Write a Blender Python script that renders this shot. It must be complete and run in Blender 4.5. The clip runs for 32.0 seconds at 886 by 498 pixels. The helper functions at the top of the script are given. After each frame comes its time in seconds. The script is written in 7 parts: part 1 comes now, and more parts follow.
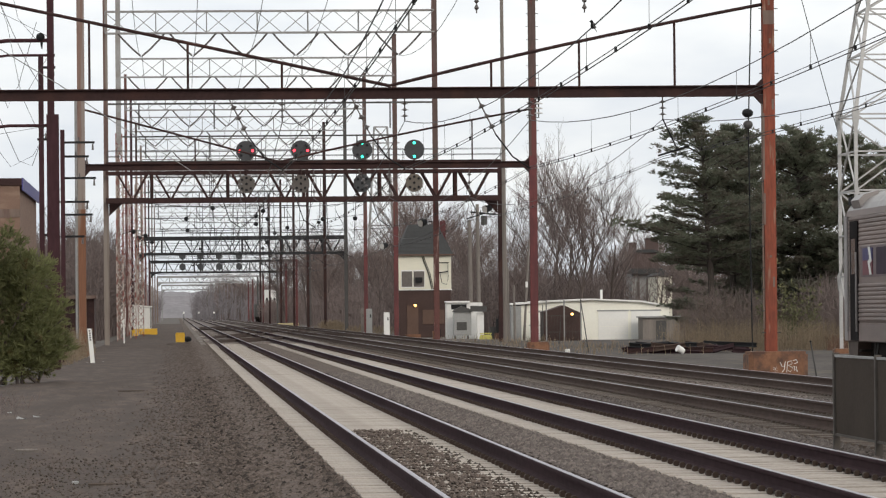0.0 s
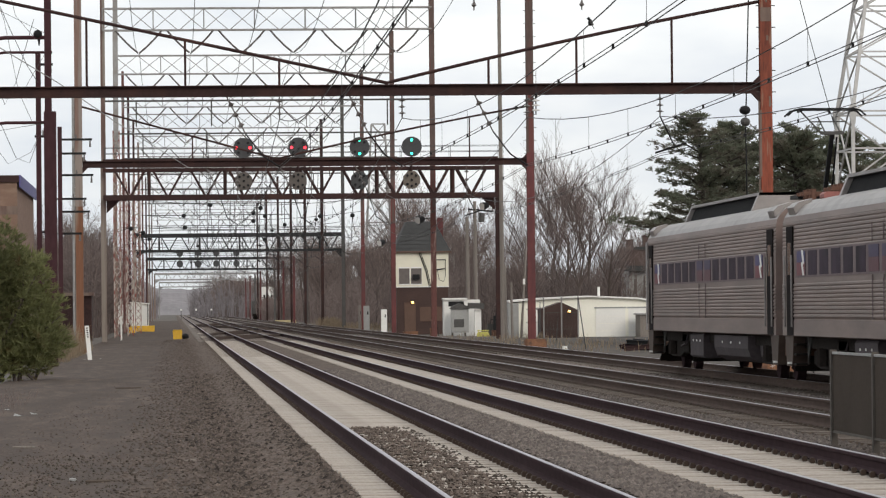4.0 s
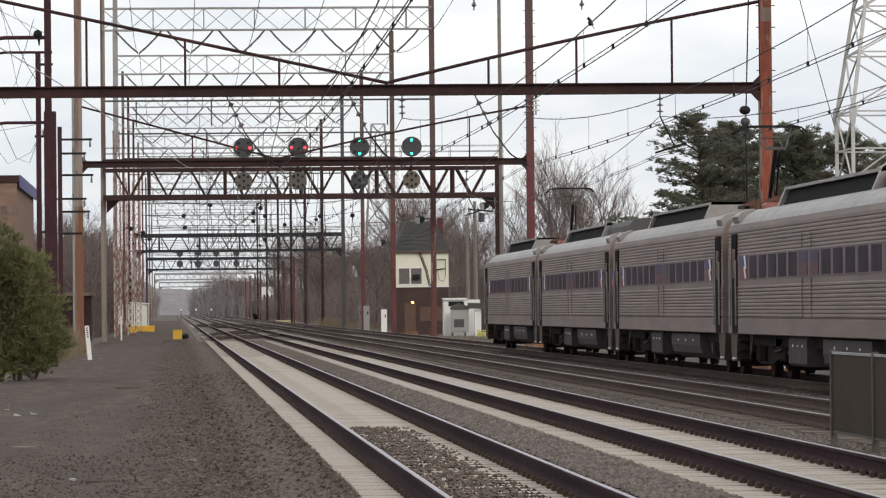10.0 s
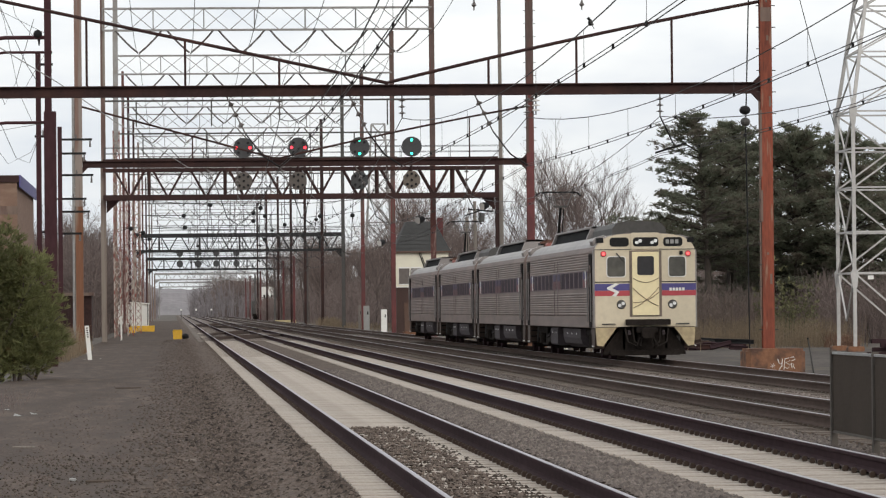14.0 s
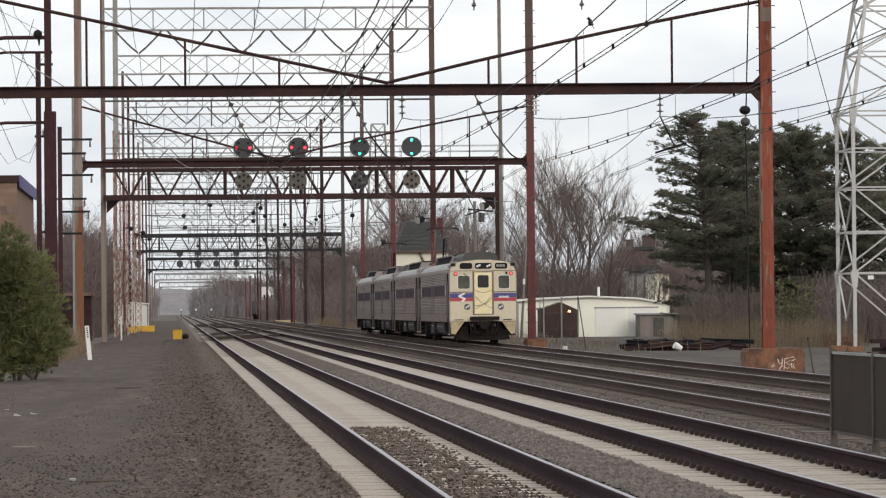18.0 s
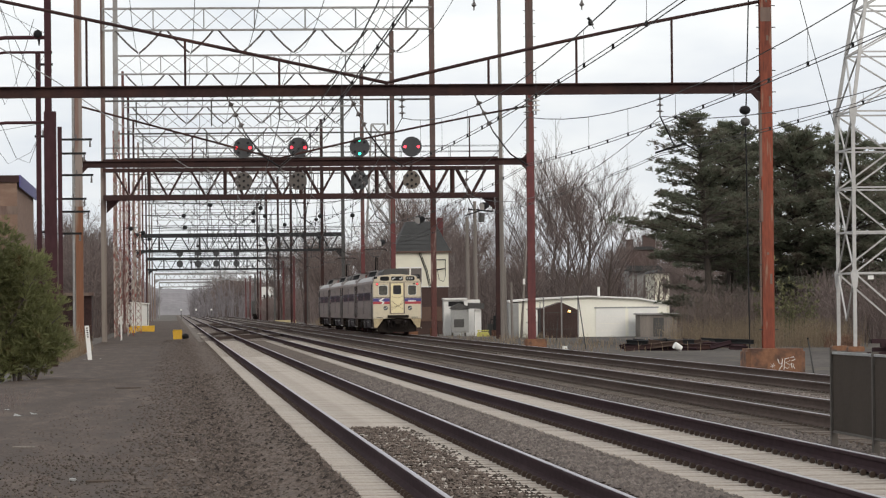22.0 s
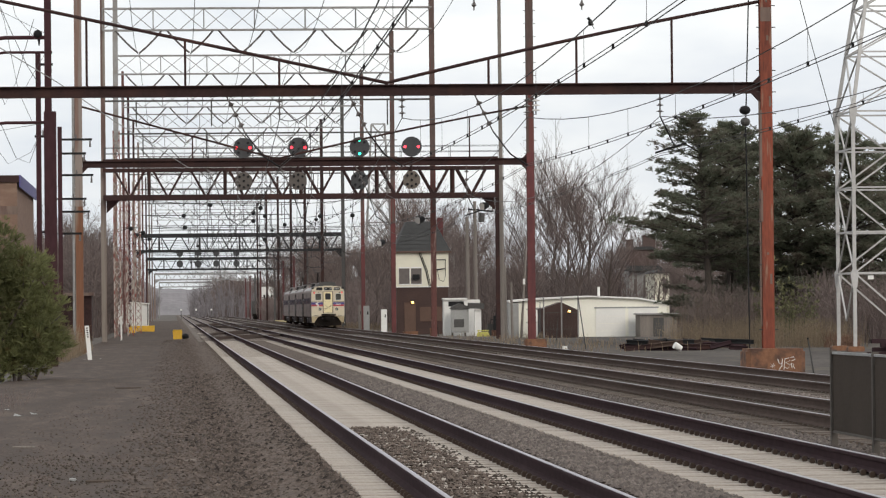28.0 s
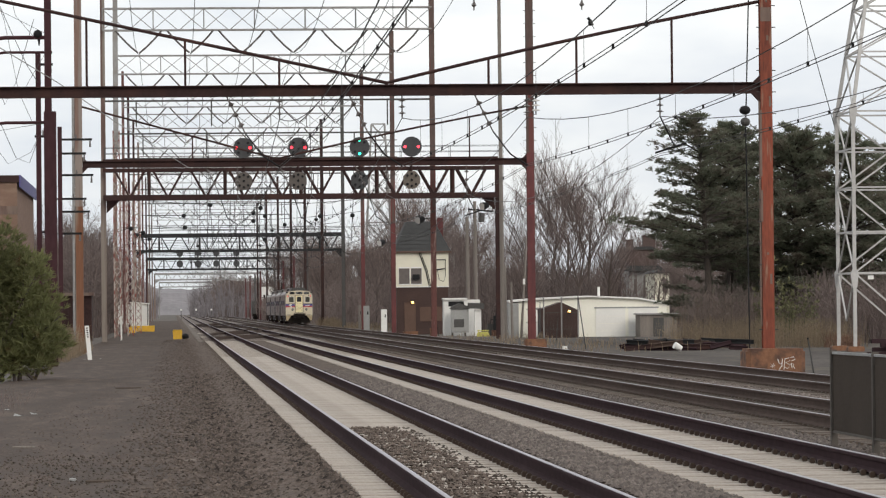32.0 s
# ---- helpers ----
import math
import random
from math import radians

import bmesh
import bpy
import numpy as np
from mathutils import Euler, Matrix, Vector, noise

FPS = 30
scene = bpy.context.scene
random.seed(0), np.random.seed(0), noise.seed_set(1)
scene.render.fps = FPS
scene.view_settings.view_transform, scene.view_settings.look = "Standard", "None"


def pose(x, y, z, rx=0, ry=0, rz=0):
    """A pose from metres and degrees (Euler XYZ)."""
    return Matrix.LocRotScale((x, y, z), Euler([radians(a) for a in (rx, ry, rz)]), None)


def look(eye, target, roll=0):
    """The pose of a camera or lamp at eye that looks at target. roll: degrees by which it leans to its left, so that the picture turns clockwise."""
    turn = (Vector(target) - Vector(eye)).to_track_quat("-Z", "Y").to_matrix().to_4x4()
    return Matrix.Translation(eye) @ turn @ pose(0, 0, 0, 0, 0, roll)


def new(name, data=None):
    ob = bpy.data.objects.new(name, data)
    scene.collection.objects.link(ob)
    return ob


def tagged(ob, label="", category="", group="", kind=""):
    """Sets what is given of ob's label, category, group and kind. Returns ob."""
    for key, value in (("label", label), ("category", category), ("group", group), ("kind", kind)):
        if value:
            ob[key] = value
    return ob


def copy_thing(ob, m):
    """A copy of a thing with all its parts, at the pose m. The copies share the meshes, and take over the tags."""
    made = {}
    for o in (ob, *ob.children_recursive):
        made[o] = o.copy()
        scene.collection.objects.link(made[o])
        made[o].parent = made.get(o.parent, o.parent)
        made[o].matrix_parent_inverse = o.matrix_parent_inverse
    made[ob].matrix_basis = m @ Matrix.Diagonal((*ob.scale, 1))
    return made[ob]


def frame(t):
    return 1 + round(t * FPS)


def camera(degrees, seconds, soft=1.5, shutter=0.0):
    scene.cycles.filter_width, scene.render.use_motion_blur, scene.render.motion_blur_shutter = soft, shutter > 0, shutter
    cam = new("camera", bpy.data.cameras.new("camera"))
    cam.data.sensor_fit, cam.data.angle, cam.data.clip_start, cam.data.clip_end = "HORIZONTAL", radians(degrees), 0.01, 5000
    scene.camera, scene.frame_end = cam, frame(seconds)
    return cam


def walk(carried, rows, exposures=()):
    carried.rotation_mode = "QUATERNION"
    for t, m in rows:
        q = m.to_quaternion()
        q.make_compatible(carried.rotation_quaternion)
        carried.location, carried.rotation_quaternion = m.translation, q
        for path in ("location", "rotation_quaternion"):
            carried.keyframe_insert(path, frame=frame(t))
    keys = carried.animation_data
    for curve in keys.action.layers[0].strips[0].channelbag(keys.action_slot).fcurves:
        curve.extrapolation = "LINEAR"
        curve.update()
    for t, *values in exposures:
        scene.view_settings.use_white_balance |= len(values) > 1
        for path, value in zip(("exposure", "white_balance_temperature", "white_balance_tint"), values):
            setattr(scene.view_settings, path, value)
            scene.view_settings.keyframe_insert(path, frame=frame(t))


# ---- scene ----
# ---------------------------------------------------------------- camera
EYE = (0.0, 0.0, 1.586)
cam = camera(11.546, 32.0, soft=1.2)


def aim(turn, tilt, lean):
    """Camera pose: degrees to the right of the tracks, upwards, and leaning left."""
    a, b = radians(turn), radians(tilt)
    way = Vector((math.sin(a) * math.cos(b), math.cos(a) * math.cos(b), math.sin(b)))
    return look(EYE, Vector(EYE) + way * 100, lean)


STILL = aim(3.5075, 0.7812, -0.552)
walk(cam, [(0.0, aim(3.4730, 0.8200, -0.552)), (0.2, aim(3.4830, 0.8080, -0.552)), (0.5, aim(3.4980, 0.7890, -0.552)),
           (0.9, STILL), (2.0, STILL), (16.0, STILL), (32.0, STILL)])

# ---------------------------------------------------------------- world, sun, exposure
world = bpy.data.worlds.new("overcast_sky")
world.use_nodes = True
scene.world = world
wn, wl = world.node_tree.nodes, world.node_tree.links
wn.clear()
w_out = wn.new("ShaderNodeOutputWorld")
w_bg = wn.new("ShaderNodeBackground")
w_sky = wn.new("ShaderNodeTexSky")
w_sky.sky_type = "NISHITA"
w_sky.sun_disc = False
w_sky.sun_elevation = radians(26)
w_sky.sun_rotation = radians(160)
w_sky.air_density, w_sky.dust_density, w_sky.ozone_density = 1.0, 0.4, 1.5
w_sc = wn.new("ShaderNodeVectorMath")
w_sc.operation = "SCALE"
w_sc.inputs["Scale"].default_value = 0.15
w_co = wn.new("ShaderNodeTexCoord")
w_map = wn.new("ShaderNodeMapping")
w_map.inputs["Scale"].default_value = (14.0, 14.0, 40.0)
w_no = wn.new("ShaderNodeTexNoise")
w_no.inputs["Scale"].default_value = 1.0
w_no.inputs["Detail"].default_value = 5.0
w_ra = wn.new("ShaderNodeValToRGB")
w_ra.color_ramp.elements[0].position, w_ra.color_ramp.elements[1].position = 0.36, 0.62
w_ra.color_ramp.elements[0].color = (0.72, 0.72, 0.72, 1)
w_ra.color_ramp.elements[1].color = (0.99, 0.99, 0.99, 1)
w_mix = wn.new("ShaderNodeMix")
w_mix.data_type = "RGBA"
w_mix.inputs["B"].default_value = (0.955, 0.972, 0.965, 1)
wl.new(w_co.outputs["Generated"], w_map.inputs["Vector"])
wl.new(w_map.outputs["Vector"], w_no.inputs["Vector"])
wl.new(w_no.outputs["Fac"], w_ra.inputs["Fac"])
wl.new(w_ra.outputs["Color"], w_mix.inputs["Factor"])
w_up = wn.new("ShaderNodeVectorMath")
w_up.operation = "ADD"
w_up.inputs[1].default_value = (0.0, 0.0, 0.45)
wl.new(w_co.outputs["Generated"], w_up.inputs[0])
wl.new(w_up.outputs["Vector"], w_sky.inputs["Vector"])
wl.new(w_sky.outputs["Color"], w_sc.inputs[0])
wl.new(w_sc.outputs["Vector"], w_mix.inputs["A"])
# the overcast thins the light a little towards the horizon
w_sep = wn.new("ShaderNodeSeparateXYZ")
w_hor = wn.new("ShaderNodeMapRange")
w_hor.inputs["From Min"].default_value, w_hor.inputs["From Max"].default_value = 0.0, 0.075
w_hor.inputs["To Min"].default_value, w_hor.inputs["To Max"].default_value = 0.83, 1.0
w_dim = wn.new("ShaderNodeVectorMath")
w_dim.operation = "SCALE"
wl.new(w_co.outputs["Generated"], w_sep.inputs["Vector"])
wl.new(w_sep.outputs["Z"], w_hor.inputs["Value"])
wl.new(w_mix.outputs["Result"], w_dim.inputs[0])
wl.new(w_hor.outputs["Result"], w_dim.inputs["Scale"])
wl.new(w_dim.outputs["Vector"], w_bg.inputs["Color"])
w_bg.inputs["Strength"].default_value = 1.11
wl.new(w_bg.outputs["Background"], w_out.inputs["Surface"])

sun = new("sun", bpy.data.lights.new("sun", "SUN"))
sun.data.energy, sun.data.angle, sun.data.color = 1.25, radians(30), (1.0, 0.91, 0.80)
sun.matrix_world = look((35, -100, 52), (0, 0, 0))
scene.view_settings.exposure = 0.0

# ---------------------------------------------------------------- materials


def material(name, colour, rough=0.8, metal=0.0, vary=0.25, big=0.6, fine=14.0, bump=0.2, second=None, second_at=(0.5, 0.65),
             stretch=(1, 1, 1), island=0.0, glow=0.0, spec=0.5):
    """Procedural surface: two scales of noise over a base colour, an optional second colour in patches, fine relief."""
    m = bpy.data.materials.new(name)
    m.use_nodes = True
    n, l = m.node_tree.nodes, m.node_tree.links
    b = n["Principled BSDF"]
    b.inputs["Roughness"].default_value = rough
    b.inputs["Metallic"].default_value = metal
    b.inputs["Specular IOR Level"].default_value = spec
    co = n.new("ShaderNodeTexCoord")
    mp = n.new("ShaderNodeMapping")
    mp.inputs["Scale"].default_value = stretch
    l.new(co.outputs["Object"], mp.inputs["Vector"])
    n1, n2 = n.new("ShaderNodeTexNoise"), n.new("ShaderNodeTexNoise")
    n1.inputs["Scale"].default_value, n2.inputs["Scale"].default_value = big, fine
    n1.inputs["Detail"].default_value, n2.inputs["Detail"].default_value = 4.0, 5.0
    l.new(mp.outputs["Vector"], n1.inputs["Vector"])
    l.new(mp.outputs["Vector"], n2.inputs["Vector"])
    add = n.new("ShaderNodeMath")
    add.operation = "MULTIPLY_ADD"
    add.inputs[1].default_value = 0.5
    l.new(n1.outputs["Fac"], add.inputs[0])
    half = n.new("ShaderNodeMath")
    half.operation = "MULTIPLY"
    half.inputs[1].default_value = 0.5
    l.new(n2.outputs["Fac"], half.inputs[0])
    l.new(half.outputs[0], add.inputs[2])
    ramp = n.new("ShaderNodeValToRGB")
    ramp.color_ramp.elements[0].position, ramp.color_ramp.elements[1].position = 0.32, 0.68
    lo = [c * (1 - vary) for c in colour[:3]]
    hi = [min(1, c * (1 + vary)) for c in colour[:3]]
    ramp.color_ramp.elements[0].color, ramp.color_ramp.elements[1].color = (*lo, 1), (*hi, 1)
    l.new(add.outputs[0], ramp.inputs["Fac"])
    out = ramp.outputs["Color"]
    if second:
        n3 = n.new("ShaderNodeTexNoise")
        n3.inputs["Scale"].default_value, n3.inputs["Detail"].default_value = big * 2.3, 6.0
        l.new(mp.outputs["Vector"], n3.inputs["Vector"])
        r3 = n.new("ShaderNodeValToRGB")
        r3.color_ramp.elements[0].position, r3.color_ramp.elements[1].position = second_at
        l.new(n3.outputs["Fac"], r3.inputs["Fac"])
        mx = n.new("ShaderNodeMix")
        mx.data_type = "RGBA"
        mx.inputs["B"].default_value = (*second, 1)
        l.new(r3.outputs["Color"], mx.inputs["Factor"])
        l.new(out, mx.inputs["A"])
        out = mx.outputs["Result"]
    if island:
        gi = n.new("ShaderNodeNewGeometry")
        oi = n.new("ShaderNodeObjectInfo")
        sm = n.new("ShaderNodeMath")
        sm.operation = "ADD"
        l.new(gi.outputs["Random Per Island"], sm.inputs[0])
        l.new(oi.outputs["Random"], sm.inputs[1])
        mr = n.new("ShaderNodeMapRange")
        mr.inputs["From Max"].default_value = 2.0
        mr.inputs["To Min"].default_value, mr.inputs["To Max"].default_value = 1 - island, 1 + island
        l.new(sm.outputs[0], mr.inputs["Value"])
        hv = n.new("ShaderNodeHueSaturation")
        l.new(mr.outputs["Result"], hv.inputs["Value"])
        l.new(out, hv.inputs["Color"])
        out = hv.outputs["Color"]
    l.new(out, b.inputs["Base Color"])
    if bump:
        bp = n.new("ShaderNodeBump")
        bp.inputs["Strength"].default_value, bp.inputs["Distance"].default_value = bump, 0.02
        l.new(n2.outputs["Fac"], bp.inputs["Height"])
        l.new(bp.outputs["Normal"], b.inputs["Normal"])
    if glow:
        b.inputs["Emission Color"].default_value = (*colour[:3], 1)
        b.inputs["Emission Strength"].default_value = glow
    return m


M = {}
M["gravel"] = material("gravel_path", (0.085, 0.062, 0.050), 0.95, vary=0.55, big=1.1, fine=20, bump=0.8, second=(0.062, 0.047, 0.040), second_at=(0.40, 0.64), stretch=(1, 0.12, 1), spec=0.2)
M["ballast"] = material("ballast_bed", (0.112, 0.084, 0.069), 0.95, vary=0.45, big=1.2, fine=26, bump=1.0, second=(0.076, 0.060, 0.050), spec=0.2)
M["dark_ballast"] = material("sooty_ballast", (0.118, 0.088, 0.069), 0.95, vary=0.45, big=1.0, fine=26, bump=1.0, spec=0.2)
M["pale_ballast"] = material("pale_grey_ballast", (0.168, 0.142, 0.126), 0.95, vary=0.4, big=0.25, fine=8, bump=0.8, second=(0.105, 0.084, 0.072), second_at=(0.48, 0.66), stretch=(1, 0.3, 1), spec=0.2)
M["stone"] = material("ballast_stone", (0.130, 0.110, 0.100), 0.9, vary=0.35, big=3, fine=30, bump=0.3, island=0.75, spec=0.25)
M["concrete"] = material("tie_concrete", (0.385, 0.338, 0.296), 0.9, vary=0.16, big=0.9, fine=25, bump=0.3, second=(0.24, 0.205, 0.172), second_at=(0.50, 0.76), island=0.12)
M["wood_tie"] = material("creosoted_wood", (0.084, 0.064, 0.051), 0.9, vary=0.4, big=1.5, fine=20, bump=0.5, stretch=(0.3, 4, 4), island=0.3)
M["switch_tie"] = material("weathered_switch_timber", (0.205, 0.172, 0.152), 0.9, vary=0.4, big=0.35, fine=8, bump=0.5, second=(0.090, 0.070, 0.060), second_at=(0.48, 0.60))
M["rail_side"] = material("rusty_rail_steel", (0.044, 0.027, 0.030), 0.9, 0.0, vary=0.3, big=0.5, fine=12, bump=0.3, stretch=(1, 0.2, 1), spec=0.04)
M["rail_brown"] = material("brown_rusted_rail", (0.080, 0.056, 0.047), 0.9, 0.0, vary=0.3, big=0.5, fine=12, bump=0.3, stretch=(1, 0.2, 1), spec=0.1)
M["rail_top"] = material("polished_rail_head", (0.34, 0.315, 0.345), 0.38, 1.0, vary=0.12, big=0.8, fine=9, bump=0.02, stretch=(1, 0.05, 1))
M["clip"] = material("rusty_rail_clip", (0.052, 0.032, 0.022), 0.85, 0.0, vary=0.3, big=4, fine=30)
M["rust"] = material("red_oxide_paint", (0.190, 0.043, 0.021), 0.75, 0.0, vary=0.5, big=0.8, fine=9, bump=0.3, second=(0.25, 0.14, 0.095), second_at=(0.62, 0.69), stretch=(3, 3, 0.4))
M["rust_dark"] = material("dark_oxide_beam", (0.038, 0.020, 0.019), 0.75, 0.0, spec=0.2, vary=0.35, big=0.4, fine=8, bump=0.3, second=(0.065, 0.030, 0.024), second_at=(0.5, 0.72))
M["rust_purple"] = material("purple_brown_mast_paint", (0.050, 0.020, 0.024), 0.75, spec=0.2, vary=0.3, big=0.5, fine=8, bump=0.3, stretch=(1, 1, 0.3))
M["rust_pale"] = material("brown_rusted_mast", (0.120, 0.074, 0.062), 0.85, vary=0.35, big=0.4, fine=9, bump=0.4, second=(0.25, 0.215, 0.185), second_at=(0.42, 0.54), stretch=(3, 3, 0.12))
M["rust_orange"] = material("orange_rusted_mast", (0.168, 0.074, 0.040), 0.85, vary=0.35, big=0.4, fine=9, bump=0.4, second=(0.23, 0.165, 0.125), second_at=(0.48, 0.60), stretch=(4, 4, 0.15))
M["rust_pink"] = material("faded_oxide_mast", (0.17, 0.122, 0.10), 0.8, vary=0.25, big=0.4, fine=9, bump=0.3, second=(0.10, 0.052, 0.040), second_at=(0.5, 0.7), stretch=(1, 1, 0.25))
M["mast_worn"] = material("worn_grey_brown_mast", (0.095, 0.062, 0.054), 0.85, vary=0.4, big=0.5, fine=9, bump=0.4, second=(0.135, 0.045, 0.040), second_at=(0.52, 0.62), stretch=(3, 3, 0.25))
M["white_porcelain"] = material("white_porcelain", (0.62, 0.60, 0.57), 0.3, vary=0.1, big=2, fine=10, bump=0)
M["rust_faded"] = material("faded_rusty_mast", (0.170, 0.108, 0.088), 0.85, vary=0.45, big=0.4, fine=9, bump=0.4, second=(0.25, 0.205, 0.18), second_at=(0.45, 0.58), stretch=(4, 4, 0.2))
M["mottled"] = material("mottled_red_brown_mast", (0.120, 0.046, 0.040), 0.8, vary=0.4, big=0.6, fine=9, bump=0.3, second=(0.27, 0.19, 0.165), second_at=(0.54, 0.62), stretch=(3, 3, 0.5))
M["flaking"] = material("flaking_red_and_grey_paint", (0.20, 0.060, 0.048), 0.8, vary=0.3, big=0.8, fine=9, bump=0.3, second=(0.40, 0.35, 0.31), second_at=(0.46, 0.52), stretch=(2, 2, 0.8))
M["pylon"] = material("pale_galvanised_angle", (0.44, 0.43, 0.42), 0.65, 0.1, vary=0.15, big=0.7, fine=8, bump=0.1)
M["crimson"] = material("dark_crimson_mast_paint", (0.115, 0.030, 0.030), 0.75, vary=0.3, big=0.5, fine=9, bump=0.3, second=(0.07, 0.022, 0.024), second_at=(0.47, 0.66), stretch=(1, 1, 0.35))
M["galv"] = material("galvanised_steel", (0.29, 0.285, 0.28), 0.6, 0.3, vary=0.2, big=0.7, fine=8, bump=0.15, second=(0.25, 0.235, 0.22))
M["galv_dark"] = material("weathered_steel", (0.062, 0.059, 0.056), 0.65, 0.1, vary=0.25, big=0.7, fine=8, bump=0.2)
M["galv_deep"] = material("sooty_grey_steel", (0.034, 0.034, 0.035), 0.85, 0.0, spec=0.15, vary=0.25, big=0.7, fine=8, bump=0.2)
M["black"] = material("black_iron", (0.014, 0.014, 0.015), 0.7, 0.0, spec=0.2, vary=0.3, big=1, fine=12, bump=0.2)
M["wire"] = material("old_copper_wire", (0.045, 0.043, 0.045), 0.6, 0.3, vary=0.2, big=0.5, fine=5, bump=0)
M["porcelain"] = material("porcelain_insulator", (0.10, 0.085, 0.08), 0.3, vary=0.2, big=2, fine=10, bump=0)
M["wood_pole"] = material("weathered_wood_pole", (0.20, 0.175, 0.155), 0.9, vary=0.3, big=1, fine=14, bump=0.5, stretch=(3, 3, 0.2))
M["foundation"] = material("rust_stained_concrete", (0.205, 0.098, 0.054), 0.9, vary=0.3, big=1.0, fine=10, bump=0.4, second=(0.085, 0.046, 0.033), second_at=(0.44, 0.62))
M["white_paint"] = material("white_paint", (0.74, 0.73, 0.70), 0.6, vary=0.06, big=1.0, fine=9, bump=0.05, second=(0.62, 0.60, 0.56), second_at=(0.55, 0.8))
M["yellow"] = material("yellow_plastic", (0.72, 0.42, 0.03), 0.55, vary=0.1, big=2, fine=12, bump=0.1)
M["mesh_grey"] = material("weathered_fence_panel", (0.066, 0.053, 0.044), 0.9, 0.0, spec=0.05, vary=0.2, big=0.8, fine=30, bump=0.4)
M["yard"] = material("cinder_yard", (0.078, 0.066, 0.059), 0.95, vary=0.45, big=0.5, fine=6, bump=0.6, second=(0.105, 0.086, 0.068), second_at=(0.52, 0.7), stretch=(1, 0.15, 1), spec=0.2)
M["yellow_dull"] = material("dull_yellow_green_paint", (0.50, 0.46, 0.12), 0.7, vary=0.2, big=2, fine=12, bump=0.1)
M["fence_steel"] = material("dull_brown_grey_steel", (0.100, 0.088, 0.078), 0.8, 0.0, spec=0.15, vary=0.2, big=0.8, fine=10, bump=0.2)
M["grey_box"] = material("grey_cabinet_paint", (0.30, 0.30, 0.29), 0.6, 0.1, vary=0.12, big=1.0, fine=8, bump=0.1)
M["dark_glass"] = material("dark_window_glass", (0.032, 0.030, 0.032), 0.12, 0.0, vary=0.2, big=1, fine=4, bump=0, spec=0.3)

# ---------------------------------------------------------------- mesh helpers


class Geo:
    """Collects vertices and faces of one mesh."""

    def __init__(self):
        self.v, self.f = [], []

    def add(self, vs, fs):
        k = len(self.v)
        self.v.extend([tuple(p) for p in vs])
        self.f.extend([tuple(i + k for i in q) for q in fs])
        return self

    def box(self, x0, x1, y0, y1, z0, z1, bev=0.0):
        if bev:
            return self.prism([(x0 + bev, z0), (x1 - bev, z0), (x1, z0 + bev), (x1, z1 - bev), (x1 - bev, z1), (x0 + bev, z1), (x0, z1 - bev), (x0, z0 + bev)], y0, y1)
        return self.add([(x0, y0, z0), (x1, y0, z0), (x1, y1, z0), (x0, y1, z0), (x0, y0, z1), (x1, y0, z1), (x1, y1, z1), (x0, y1, z1)],
                        [(0, 3, 2, 1), (4, 5, 6, 7), (0, 1, 5, 4), (1, 2, 6, 5), (2, 3, 7, 6), (3, 0, 4, 7)])

    def prism(self, prof, y0, y1, caps=True):
        """A profile of (x, z), counter-clockwise seen from -y, drawn along y."""
        n = len(prof)
        vs = [(x, y0, z) for x, z in prof] + [(x, y1, z) for x, z in prof]
        fs = [(i, (i + 1) % n, n + (i + 1) % n, n + i) for i in range(n)]
        if caps:
            fs += [tuple(range(n - 1, -1, -1)), tuple(range(n, 2 * n))]
            fs = [tuple(reversed(q)) if len(q) == n and n != 4 else q for q in fs]
        return self.add(vs, fs)

    def prism_z(self, prof, z0, z1):
        n = len(prof)
        vs = [(x, y, z0) for x, y in prof] + [(x, y, z1) for x, y in prof]
        return self.add(vs, [(i, (i + 1) % n, n + (i + 1) % n, n + i) for i in range(n)] + [tuple(range(n - 1, -1, -1)), tuple(range(n, 2 * n))])

    def prism_x(self, prof, x0, x1):
        """A profile of (y, z) drawn along x."""
        n = len(prof)
        vs = [(x0, y, z) for y, z in prof] + [(x1, y, z) for y, z in prof]
        return self.add(vs, [(i, (i + 1) % n, n + (i + 1) % n, n + i) for i in range(n)] + [tuple(range(n - 1, -1, -1)), tuple(range(n, 2 * n))])

    def rod(self, p, q, r, r2=None, n=6, caps=True):
        p, q = Vector(p), Vector(q)
        r2 = r if r2 is None else r2
        d = (q - p)
        if d.length < 1e-6:
            return self
        d.normalize()
        a = d.orthogonal().normalized()
        b = d.cross(a)
        vs = []
        for c, rr in ((p, r), (q, r2)):
            for i in range(n):
                t = 2 * math.pi * i / n
                vs.append(c + a * (rr * math.cos(t)) + b * (rr * math.sin(t)))
        fs = [(i, (i + 1) % n, n + (i + 1) % n, n + i) for i in range(n)]
        if caps:
            fs += [tuple(range(n - 1, -1, -1)), tuple(range(n, 2 * n))]
        return self.add(vs, fs)

    def bar(self, p, q, w, h, up=(0, 0, 1)):
        """A rectangular bar from p to q, w wide and h high."""
        p, q = Vector(p), Vector(q)
        d = (q - p).normalized()
        s = d.cross(Vector(up))
        s = s.normalized() if s.length > 1e-4 else d.orthogonal().normalized()
        u = s.cross(d)
        vs = [c + s * (i * w / 2) + u * (j * h / 2) for c in (p, q) for i, j in ((-1, -1), (1, -1), (1, 1), (-1, 1))]
        return self.add(vs, [(0, 1, 2, 3), (7, 6, 5, 4), (0, 4, 5, 1), (1, 5, 6, 2), (2, 6, 7, 3), (3, 7, 4, 0)])

